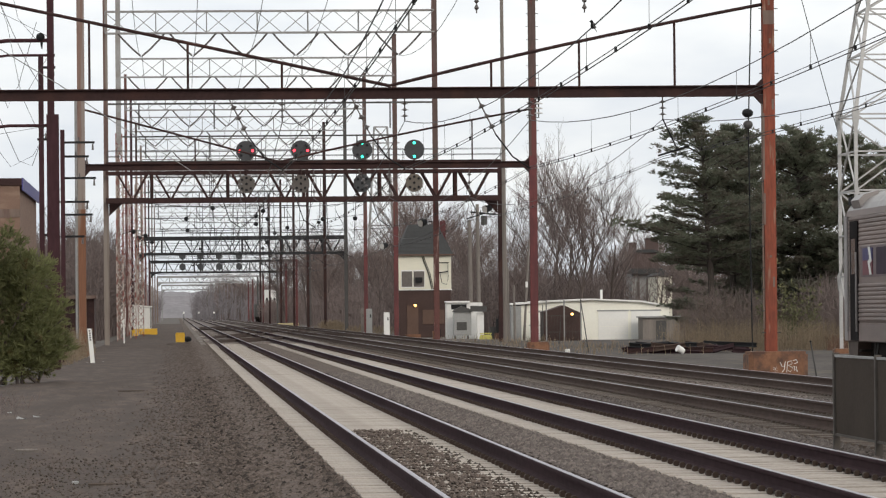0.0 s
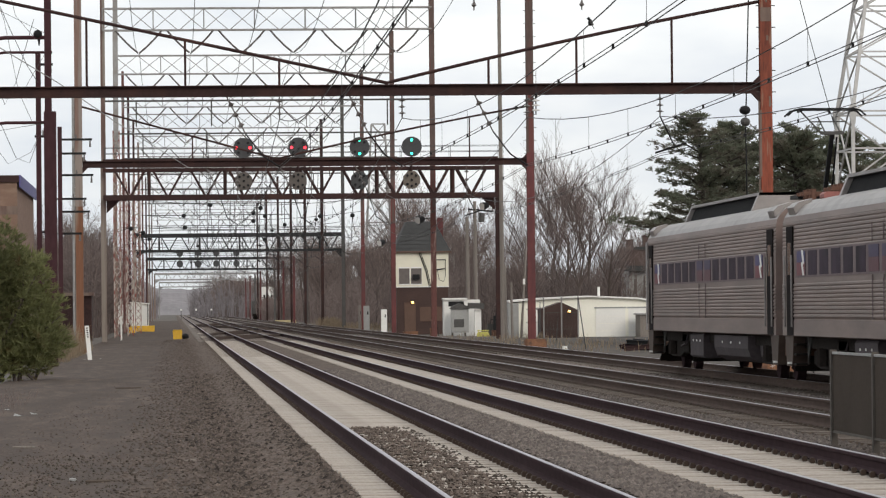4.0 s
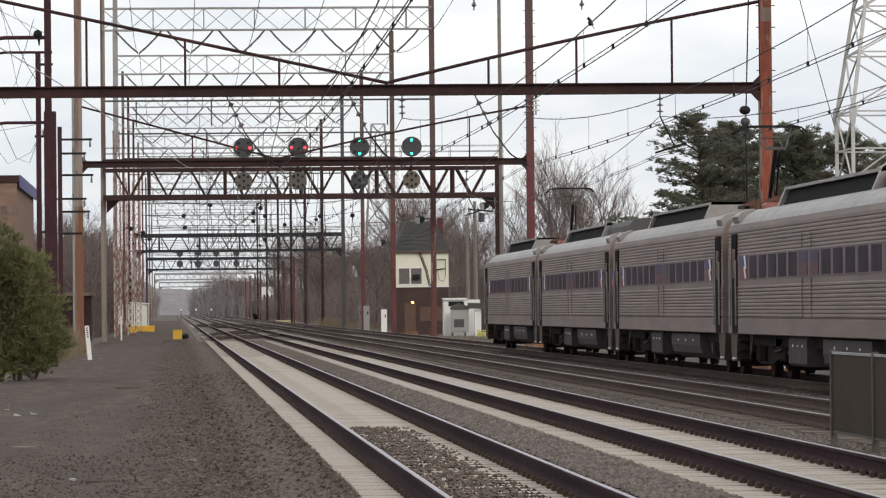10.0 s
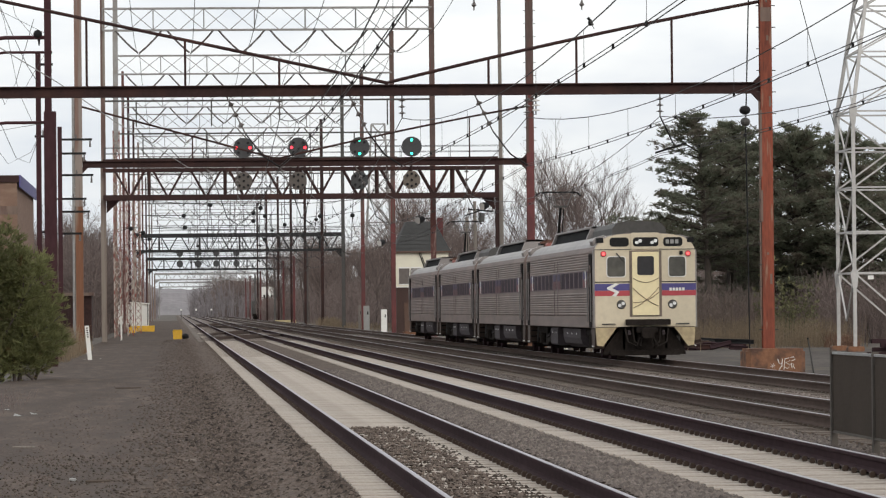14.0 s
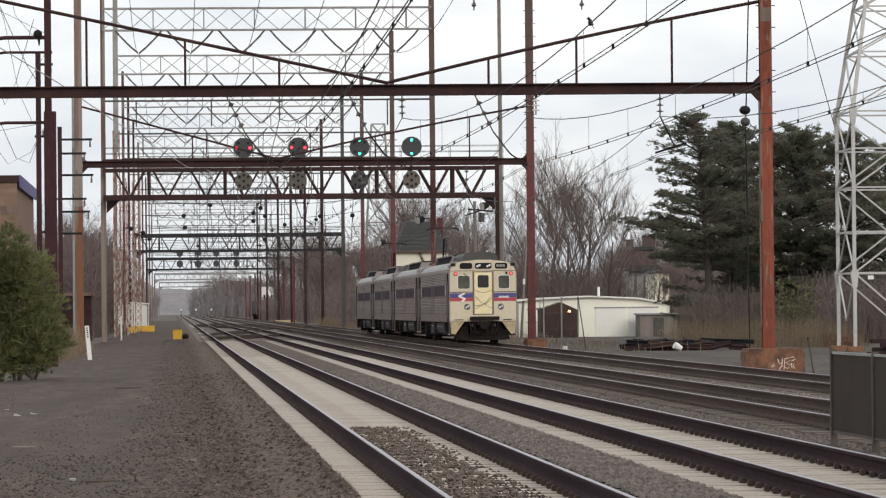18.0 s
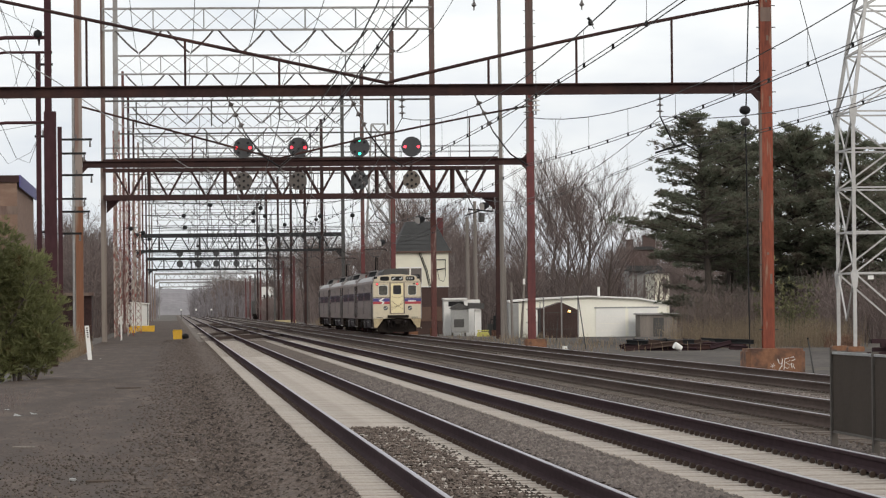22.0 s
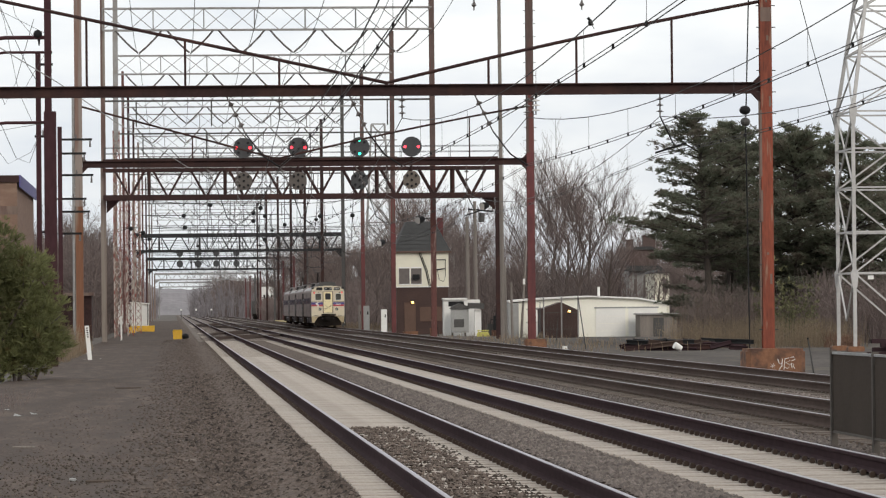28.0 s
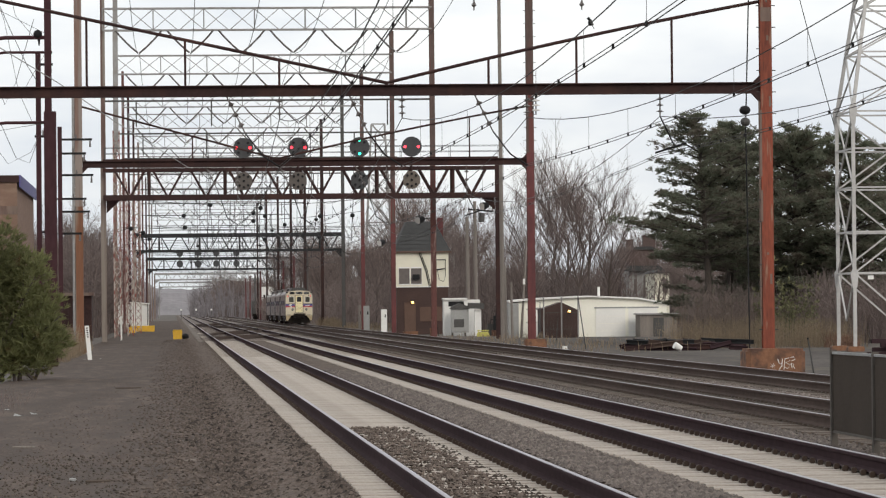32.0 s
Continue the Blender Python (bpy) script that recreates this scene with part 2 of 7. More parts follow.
    def line(self, pts, r, n=4):
        """One continuous tube along the points."""
        pts = [Vector(p) for p in pts]
        vs = []
        for i, c in enumerate(pts):
            d = (pts[min(i + 1, len(pts) - 1)] - pts[max(i - 1, 0)]).normalized()
            a = d.cross(Vector((0.31, 0.17, 0.93)))
            a = a.normalized() if a.length > 1e-3 else d.orthogonal().normalized()
            b = d.cross(a)
            vs += [c + a * (r * math.cos(2 * math.pi * j / n)) + b * (r * math.sin(2 * math.pi * j / n)) for j in range(n)]
        fs = [(i * n + j, i * n + (j + 1) % n, (i + 1) * n + (j + 1) % n, (i + 1) * n + j) for i in range(len(pts) - 1) for j in range(n)]
        return self.add(vs, fs)

    def ball(self, c, r, n=10, m=6, sz=1.0):
        vs, fs = [], []
        for j in range(m + 1):
            a = math.pi * j / m
            for i in range(n):
                t = 2 * math.pi * i / n
                vs.append((c[0] + r * math.sin(a) * math.cos(t), c[1] + r * math.sin(a) * math.sin(t), c[2] + r * sz * math.cos(a)))
        for j in range(m):
            for i in range(n):
                fs.append((j * n + i, (j + 1) * n + i, (j + 1) * n + (i + 1) % n, j * n + (i + 1) % n))
        return self.add(vs, fs)

    def lathe(self, p, q, rings, n=8):
        """A turned shape along p to q: rings of (share of the way, radius)."""
        p, q = Vector(p), Vector(q)
        d = (q - p).normalized()
        a = d.orthogonal().normalized()
        b = d.cross(a)
        vs = [p.lerp(q, t) + a * (r * math.cos(2 * math.pi * j / n)) + b * (r * math.sin(2 * math.pi * j / n)) for t, r in rings for j in range(n)]
        fs = [(i * n + j, i * n + (j + 1) % n, (i + 1) * n + (j + 1) % n, (i + 1) * n + j) for i in range(len(rings) - 1) for j in range(n)]
        return self.add(vs, fs)

    def mesh(self, name, mat=None, smooth=False):
        me = bpy.data.meshes.new(name)
        me.from_pydata(self.v, [], self.f)
        if mat:
            me.materials.append(mat)
        if smooth:
            me.polygons.foreach_set("use_smooth", [True] * len(me.polygons))
        me.update()
        return me


def part(name, geo, mat, parent, label="", smooth=False, at=None):
    """One mesh object under a thing or a part."""
    ob = new(name, geo.mesh(name, mat, smooth) if isinstance(geo, Geo) else geo)
    if parent:
        ob.parent = parent
    if at is not None:
        ob.matrix_basis = at
    if label:
        ob["label"] = label
    return ob


def thing(name, m, label, category, group="", kind=""):
    """An Empty at the base of a thing."""
    ob = new(name)
    ob.empty_display_size = 0.3
    ob.matrix_basis = m
    return tagged(ob, label, category, group, kind)


def solid(name, geo, mat, label, category, group="", kind="", smooth=False, at=None):
    """A thing that is one mesh."""
    ob = part(name, geo, mat, None, smooth=smooth, at=at)
    return tagged(ob, label, category, group, kind)


def sag(p, q, drop, n=12):
    p, q = Vector(p), Vector(q)
    return [p.lerp(q, i / n) - Vector((0, 0, drop * 4 * (i / n) * (1 - i / n))) for i in range(n + 1)]


# ---------------------------------------------------------------- plan
TRACKS = (3.028, 6.531, 10.12, 13.944)
GAUGE = 1.505
rng = random.Random(7)

# ---------------------------------------------------------------- ground
M["earth"] = material("dark_gravel_ground", (0.082, 0.069, 0.061), 0.95, vary=0.35, big=0.25, fine=10, bump=0.5, second=(0.098, 0.076, 0.056), second_at=(0.5, 0.7))
g = Geo().box(-2500, 2500, -400, 4500, -1.2, -0.46)
solid("ground", g, M["earth"], "dark gravel and dirt ground reaching the horizon", "ground", kind="structure")
g = Geo().prism([(-5.2, -0.5), (1.5, -0.5), (1.5, -0.34), (0.3, -0.35), (-1.5, -0.38), (-3.6, -0.35), (-4.9, -0.40)], -30, 900)
solid("path", g, M["gravel"], "grey-brown packed gravel service path beside the tracks", "path", kind="structure")
g = Geo().prism([(0.55, -0.42), (8.33, -0.42), (8.33, -0.222), (1.6, -0.222), (1.2, -0.26), (0.7, -0.335)], -30, 1900)
solid("ballast_bed", g, M["ballast"], "grey crushed stone ballast bed", "ballast", kind="structure")
g = Geo().prism([(8.33, -0.44), (17.2, -0.44), (16.2, -0.30), (15.7, -0.232), (8.33, -0.232)], -30, 1900)
solid("ballast_bed_sooty", g, M["dark_ballast"], "dark sooty crushed stone ballast bed", "ballast", kind="structure").name = "ballast_bed"

g = Geo().prism([(0.95, -0.40), (15.9, -0.40), (15.6, -0.214), (1.45, -0.214)], 256, 1900)
solid("junction_ballast", g, M["pale_ballast"], "paler grey ballast under the junction and beyond", "ballast", kind="structure").name = "ballast_bed"

# ---------------------------------------------------------------- tracks
H = 0.172
RAIL = [(-0.07, -H), (0.07, -H), (0.07, -H + 0.012), (0.02, -H + 0.03), (0.009, -H + 0.05), (0.009, -0.045), (0.036, -0.035),
        (0.037, -0.008), (0.03, 0.0), (-0.03, 0.0), (-0.037, -0.008), (-0.036, -0.035), (-0.009, -0.045), (-0.009, -H + 0.05), (-0.02, -H + 0.03), (-0.07, -H + 0.012)]
rusty_rail_mesh = Geo().prism(RAIL, -20, 1900).mesh("rail", M["rail_brown"])
rail_mesh = Geo().prism(RAIL, -20, 1900).mesh("rail", M["rail_side"])
top_mesh = Geo().box(-0.026, 0.026, -20, 1900, 0.001, 0.005).mesh("running_surface", M["rail_top"])
tie_c = Geo().prism_x([(-0.15, -0.38), (0.15, -0.38), (0.12, -0.205), (0.09, -0.195), (-0.09, -0.195), (-0.12, -0.205)], -1.25, 1.25).mesh("concrete_tie", M["concrete"])
tie_w = Geo().prism_x([(-0.115, -0.36), (0.115, -0.36), (0.115, -0.195), (0.10, -0.19), (-0.10, -0.19), (-0.115, -0.195)], -1.3, 1.3).mesh("wooden_tie", M["wood_tie"])
TIE_STEP = 0.61
clip_mesh = Geo().box(-0.03, 0.03, -0.035, 0.035, -0.20, -0.135, 0.015).mesh("rail_clip", M["clip"])
for k, xc in enumerate(TRACKS):
    concrete = k < 2
    tr = thing("railway_track", pose(xc, 0, 0), "steel rails on pale concrete ties in grey ballast" if concrete else "dark steel rails on sooty wooden ties", "railway track", "four parallel main tracks")
    for s in (-1, 1):
        r = part("rail", rail_mesh if concrete else rusty_rail_mesh, None, tr, at=pose(s * GAUGE / 2, 0, 0))
        part("running_surface", top_mesh, None, r, "polished bright rail head")
    step = TIE_STEP if concrete else 0.53
    far, timber = Geo(), Geo()
    count = int(598 / step)
    for i in range(count):
        y = -10 + i * step
        if i < 295:
            part("concrete_tie" if concrete else "wooden_tie", tie_c if concrete else tie_w, None, tr,
                 at=pose(rng.uniform(-0.02, 0.02), y, rng.uniform(-0.006, 0.004), 0, 0, rng.uniform(-0.5, 0.5)))
        else:
            dark = concrete and (262 < y < 296 or 309 < y < 343 or 356 < y < 470)
            (timber if dark else far).box(-1.25, 1.25, y - 0.125, y + 0.125, -0.38, -0.197)
    tagged(part("far_tie_bed", far, M["concrete"] if concrete else M["wood_tie"], tr), kind="stuff")
    if timber.v:
        tagged(part("switch_tie_bed", timber, M["switch_tie"], tr, "dark timber ties of the junction"), kind="stuff")
    clips = Geo()
    for i in range(392):
        y = -10 + i * step
        if concrete and 71 <= i < 145:
            for s in (-1, 1):
                for o in (-0.115, 0.115):
                    part("rail_clip", clip_mesh, None, tr, at=pose(s * GAUGE / 2 + o, y + rng.uniform(-0.006, 0.006), 0, 0, 0, rng.uniform(-4, 4)))
            continue
        for s in (-1, 1):
            for o in (-0.115, 0.115):
                xx = s * GAUGE / 2 + o
                clips.box(xx - 0.03, xx + 0.03, y - 0.035, y + 0.035, -0.20, -0.135 if concrete else -0.16, 0.015)
    tagged(part("far_clip_row", clips, M["clip"] if concrete else M["wood_tie"], tr, "rusty spring clips"), kind="stuff")

# crossover rails between the tracks, farther on
for xa, xb, ya, yb in ((TRACKS[0], TRACKS[1], 300, 372), (TRACKS[1], TRACKS[2], 372, 445), (TRACKS[1], TRACKS[0], 430, 500), (TRACKS[3], TRACKS[2], 300, 372),
                       (TRACKS[0], TRACKS[1], 258, 306), (TRACKS[2], TRACKS[3], 385, 455), (TRACKS[2], TRACKS[1], 455, 525), (TRACKS[0], TRACKS[1], 510, 585)):
    co = thing("crossover_track", pose(0, 0, 0), "dark steel crossover rails joining two main tracks", "railway track", "crossovers of the junction")
    for s in (-1, 1):
        g = Geo()
        pts = []
        for i in range(17):
            t = i / 16
            e = t * t * (3 - 2 * t)
            pts.append((xa + (xb - xa) * e + s * GAUGE / 2, ya + (yb - ya) * t, -0.085))
        for p, q in zip(pts, pts[1:]):
            g.bar(p, q, 0.075, 0.175)
        part("rail", g, M["rail_brown"], co)
    ties = Geo()
    for i in range(int((yb - ya) / 0.6)):
        y = ya + 0.6 * i
        xm = (xa + xb) / 2
        ties.box(xm - 2.6, xm + 2.6, y - 0.12, y + 0.12, -0.38, -0.192)
    tagged(part("long_tie_bed", ties, M["switch_tie"], co, "long dark timber ties"), kind="stuff")

# ---------------------------------------------------------------- catenary masts and beams


def hmast(x, y, z0, z1, w, mat, parent, d=None):
    """An H-section steel mast."""
    d = d or w
    t = w * 0.12
    g = Geo()
    a, b, c = w / 2, d / 2, d / 2 - t
    u = t / 2
    g.prism_z([(x + i, y + j) for i, j in ((-a, -b), (a, -b), (a, -c), (u, -c), (u, c), (a, c), (a, b), (-a, b), (-a, c), (-u, c), (-u, -c), (-a, -c))], z0, z1)
    return part("mast", g, mat, parent)


def lattice_beam(x0, x1, y, z0, z1, depth, mat, parent, panel=1.75, t=0.05, split=True):
    """A box lattice beam with chords, posts and crossed diagonals."""
    n = max(4, round((x1 - x0) / panel))
    singles = []

    class Bars:
        def bar(self, *a):
            singles.append(a)

    web = Bars()
    ch = None
    for yy in (y - depth / 2, y + depth / 2):
        for z in (z0, z1):
            c = part("chord", Geo().bar((x0, yy, z), (x1, yy, z), t * 1.7, t * 1.7), mat, parent)
            ch = ch or c
        for i in range(n):
            xa, xb = x0 + (x1 - x0) * i / n, x0 + (x1 - x0) * (i + 1) / n
            if (i % 2 == 0) == (yy < y):
                web.bar((xa, yy, z0), (xb, yy, z1), t, t)
            else:
                web.bar((xa, yy, z1), (xb, yy, z0), t, t)
            if i % 2 == 0:
                web.bar((xa, yy, z0), (xa, yy, z1), t, t)
    if split:
        for a in singles:
            part("lacing_bar", Geo().bar(*a), mat, ch)
    else:
        g = Geo()
        for a in singles:
            g.bar(*a)
        tagged(part("lacing", g, mat, ch), kind="stuff")
    return ch


def insulator(p, length, mat_parent, discs=3, r=0.11, lean=0.0):
    """A hanging string of porcelain discs."""
    g = Geo()
    x, y, z = p
    rings = [(0.0, 0.02)]
    for i in range(discs):
        t = (i + 0.8) / (discs + 0.6)
        rings += [(t - 0.09, 0.02), (t - 0.05, 0.035), (t + 0.01, r), (t + 0.03, 0.05), (t + 0.05, 0.02)]
    g.lathe((x, y, z), (x + lean, y, z - length), rings + [(1.0, 0.02)])
    return part("insulator", g, M["porcelain"], mat_parent)


GANTRY_GROUP = "overhead line gantries across the tracks"
CONTACT, MESS = (5.65, 5.65, 5.65, 5.92), 7.05


def low_gantry(y, xl, xr, zb0, zb1, mast_w, mats, top, cable_low, label):
    """Two masts, a low beam on knees, and the sagging cross cable with its hangers."""
    ga = thing("catenary_gantry", pose(0, y, 0), label, "catenary gantry", GANTRY_GROUP)
    for x, mt in ((xl, mats[0]), (xr, mats[1])):
        foot = -0.35 if x < 0 else 0.05
        if mt == M["rust_orange"]:
            hmast(x, 0, foot, 6.6, mast_w, mt, ga)
            hmast(x, 0, 6.6, top, mast_w * 0.97, M["rust_faded"], ga)["label"] = "faded pinkish-grey upper mast"
        elif mt == M["crimson"]:
            hmast(x, 0, foot, 9.0, mast_w, mt, ga)
            hmast(x, 0, 9.0, top, mast_w * 0.97, M["mast_worn"], ga)["label"] = "worn grey-brown upper mast"
        else:
            hmast(x, 0, foot, top, mast_w, mt, ga)
    b = Geo()
    hh, ww = zb1 - zb0, 0.30
    a, u, t = ww / 2, 0.015, 0.03
    b.prism_x([(-a, zb0), (a, zb0), (a, zb0 + t), (u, zb0 + t), (u, zb1 - t), (a, zb1 - t), (a, zb1), (-a, zb1), (-a, zb1 - t), (-u, zb1 - t), (-u, zb0 + t), (-a, zb0 + t)], xl + mast_w / 2, xr - mast_w / 2)
    part("beam", b, M["rust_dark"], ga, "dark brown riveted beam")
    for x, s in ((xl + mast_w / 2, 1), (xr - mast_w / 2, -1)):
        part("knee_bracket", Geo().prism([(x, zb0 - 0.26), (x + s * 0.24, zb0), (x, zb0)], -0.14, 0.14), M["rust_dark"], ga)
        part("knee_bracket", Geo().prism([(x, zb1 + 0.20), (x + s * 0.20, zb1), (x, zb1)], -0.14, 0.14), M["rust_dark"], ga)
    # cross cable
    xm, zl = cable_low[0], zb1 + 0.05

    def cable_z(x):
        if x < xm:
            return zl + (cable_low[1] + zb1 - zl) * (x - xm) / (xl - xm)
        t = (x - xm) / (xr - xm)
        return zl + (cable_low[2] + zb1 - zl) * (1.15 * t - 0.15 * t * t)

    cab = Geo()
    xs = [xl + (xr - xl) * i / 24 for i in range(25)]
    cab.line([(x, 0.0, cable_z(x)) for x in sorted(xs + [xm])], 0.05, 6)
    part("cross_cable", cab, M["rust_dark"], ga, "sagging dark cross-span cable")
    for x in cable_low[3]:
        z = cable_z(x)
        part("hanger", Geo().rod((x, 0, zb1), (x, 0, z), 0.035, n=6), M["rust_dark"], ga)
    for k, x in enumerate(TRACKS):
        insulator((x, 0, zb0), zb0 - MESS, ga, 3, 0.12)
        if k == 3:
            arm = Geo()
            arm.rod((x, 0, MESS), (x + 0.42, 0, CONTACT[k] + 0.25), 0.022, n=5)
            part("drop_rod", arm, M["black"], ga)
            part("steady_arm", Geo().rod((x - 0.15, 0, CONTACT[k] + 0.08), (x + 0.75, 0, CONTACT[k] + 0.36), 0.03, n=5), M["black"], ga)
        else:
            pull = insulator((x - 1.5, 0, zb0), 1.05, ga, 3, 0.11, 0.52)
            part("pull_off_rod", Geo().line([(x - 0.98, 0, zb0 - 1.05), (x - 0.5, 0, CONTACT[k] + 0.35), (x, 0, CONTACT[k] + 0.02)], 0.024, 5), M["black"], pull)
    return ga


def foundation(x, y, z0, z1, w, d):
    g = Geo()
    ch = 0.13
    prof = [(-w / 2 + ch, -d / 2), (w / 2 - ch, -d / 2), (w / 2, -d / 2 + ch), (w / 2, d / 2 - ch), (w / 2 - ch, d / 2), (-w / 2 + ch, d / 2), (-w / 2, d / 2 - ch), (-w / 2, -d / 2 + ch)]
    g.prism_z(prof, z0, z1 - 0.08)
    g.prism_z([(a * 0.94, b * 0.94) for a, b in prof], z1 - 0.08, z1)
    return solid("mast_foundation", g, M["foundation"], "rust-stained concrete block under a catenary mast", "foundation", "mast foundations", at=pose(x, y, 0))


G1, G2 = 125.07, 208.58
near_gantry = low_gantry(G1, -5.65, 17.0, 7.69, 8.01, 0.335, (M["rust_purple"], M["rust"]), 24.0,
           (6.1, 2.62, 2.35, (-2.45, 0.35, 3.03, 9.02, 11.55, 14.3)), "rust-brown steel catenary gantry with red oxide masts")
low_gantry(G2, -4.5, 17.0, 8.43, 8.75, 0.36, (M["rust_orange"], M["crimson"]), 24.0,
           (4.9, 2.63, 2.5, (-1.9, 0.9, 9.6, 14.1)), "rusty steel catenary gantry, orange-rusted and red masts")
# hanging insulators above the near gantry, and a stack on the farther mast
part("upper_span_wire", Geo().line(sag((-5.5, 0, 12.4), (16.85, 0, 12.4), 1.05, 20), 0.02, 5), M["wire"], near_gantry)
for x in (8.62, 11.72):
    insulator((x, 0, 11.42), 1.3, near_gantry, 6, 0.075)
st = thing("insulator_stack", pose(17.28, G2 - 0.2, 10.9), "stack of white porcelain discs on a mast", "insulator")
part("pin", Geo().rod((0, 0, -0.1), (0, 0, 1.0), 0.03, n=6), M["galv_dark"], st)
for i in range(4):
    part("disc", Geo().lathe((0, 0, 0.08 + 0.23 * i), (0, 0, 0.18 + 0.23 * i), [(0.0, 0.03), (0.2, 0.20), (0.6, 0.19), (1.0, 0.03)], 12), M["white_porcelain"], st)
foundation(17.12, G1, -0.46, 0.36, 1.70, 1.5)
foundation(17.15, G2, -0.46, 0.10, 1.05, 1.0)
foundation(-4.5, G2, -0.46, -0.12, 0.9, 0.9)


def high_gantry(y, xl, xr, mats, lat0, lat1, top, w, two=True):
    """Tall masts that carry a lattice beam with hanging insulators."""
    ga = thing("transmission_gantry", pose(0, y, 0), "tall steel masts carrying a pale grey lattice beam over the tracks", "transmission gantry", "transmission gantries over the tracks")
    for x, mt, ww in ((xl, mats[0], 0.30 if y < 300 else 0.24), (xr, mats[1], w)):
        if mt == M["crimson"]:
            hmast(x, 0, -0.42, 8.4, ww, M["mottled"] if y < 300 else mt, ga)
            hmast(x, 0, 8.4, top, ww * 0.97, M["mast_worn"], ga)["label"] = "worn grey-brown upper mast"
        else:
            hmast(x, 0, -0.42, top, ww, mt, ga)
    lattice_beam(xl, xr, 0, lat0, lat1, 0.9, M["galv"], ga, split=y < 460)
    nodes = [xl + 2.4 + i * (xr - xl - 4.8) / 5 for i in range(6)]
    for x in nodes:
        for s in (-1, 1):
            part("insulator_string", Geo().line([(x + s * 1.55, 0, lat0), (x + s * 1.2, 0, lat0 - 0.42), (x + s * 0.55, 0, lat0 - 1.08), (x + s * 0.05, 0, lat0 - 1.5)], 0.065, 5), M["porcelain"], ga, "dark slanting insulator string")
    if two:
        part("cross_arm", Geo().bar((xl, 0, 15.6), (xr, 0, 15.6), 0.1, 0.12), M["galv_dark"], ga)
        for x in (xl + 2.2, xl + 7.2, xr - 3.0):
            part("drop_post", Geo().rod((x, 0, 15.6), (x, 0, 13.9), 0.05, n=5), M["galv_dark"], ga)
    return nodes


HIGH = (292.1, 346.0, 402.0, 449.0, 505.0, 571.0, 640.0, 720.0, 810.0, 900.0)
node_x = None
for i, y in enumerate(HIGH):
    left = (M["rust_pale"], M["rust_pink"], M["mottled"], M["rust_purple"])[i % 4]
    node_x = high_gantry(y, -4.66 if i == 0 else -4.6, 17.27 if i < 4 else 17.0, (left, M["crimson"] if i < 3 else (M["galv_dark"] if i == 3 else M["rust_dark"])), 20.3, 21.75, 23.6 if i else 25.0, 0.36 if i < 2 else 0.34, True)
for x in node_x:
    run = []
    prev = G2
    for y in HIGH[:7]:
        run += sag((x, prev, 18.8), (x, y, 18.8), 0.9 if y - prev < 70 else 1.6, 8)
        prev = y
    g = Geo().line(run, 0.018, 4)
    solid("power_line", g, M["wire"], "thin overhead transmission conductor above the tracks", "power line", "transmission conductors", at=pose(0, 0, 0))

# ---------------------------------------------------------------- overhead wires of the four tracks
SUPPORTS = (41.6, G1, G2, 292.1, 346.0, 402.0, 449.0, 505.0, 571.0, 640.0)
for x, CON in zip(TRACKS, CONTACT):
    AUX = CON + 0.065
    ow = thing("overhead_wire", pose(x, 0, 0), "dark overhead contact wire with sagging messenger and droppers", "overhead wire", "overhead wires of the four tracks")
    me, au, cw, dr, cl = [], [], [], Geo(), Geo()
    for ya, yb in zip(SUPPORTS, SUPPORTS[1:]):
        span = (yb - ya) / 83.5
        dm, dc = 1.18 * span, 0.28 * span
        me += sag((0, ya, MESS), (0, yb, MESS), dm, 14)
        au += sag((0, ya, AUX), (0, yb, AUX), dc, 14)
        cw += sag((0, ya, CON), (0, yb, CON), dc, 14)
        k = max(4, int((yb - ya) / 9))
        for i in range(1, k):
            t = i / k
            y, w = ya + (yb - ya) * t, 4 * t * (1 - t)
            dr.rod((0, y, MESS - dm * w), (0, y, AUX - dc * w), 0.005, n=3, caps=False)
            for u in (0.0, 0.5):
                t2 = t + u / k
                y2, w2 = ya + (yb - ya) * t2, 4 * t2 * (1 - t2)
                cl.box(-0.018, 0.018, y2 - 0.03, y2 + 0.03, CON - dc * w2 - 0.006, AUX - dc * w2 + 0.012)
    part("messenger_wire", Geo().line(me, 0.012, 4), M["wire"], ow)
    part("auxiliary_wire", Geo().line(au, 0.009, 4), M["wire"], ow)
    part("contact_wire", Geo().line(cw, 0.011, 4), M["wire"], ow)
    tagged(part("dropper_row", dr, M["wire"], ow), kind="stuff")
    tagged(part("wire_clip_row", cl, M["black"], ow), kind="stuff")

# ---------------------------------------------------------------- hangers over the tracks on the farther gantries


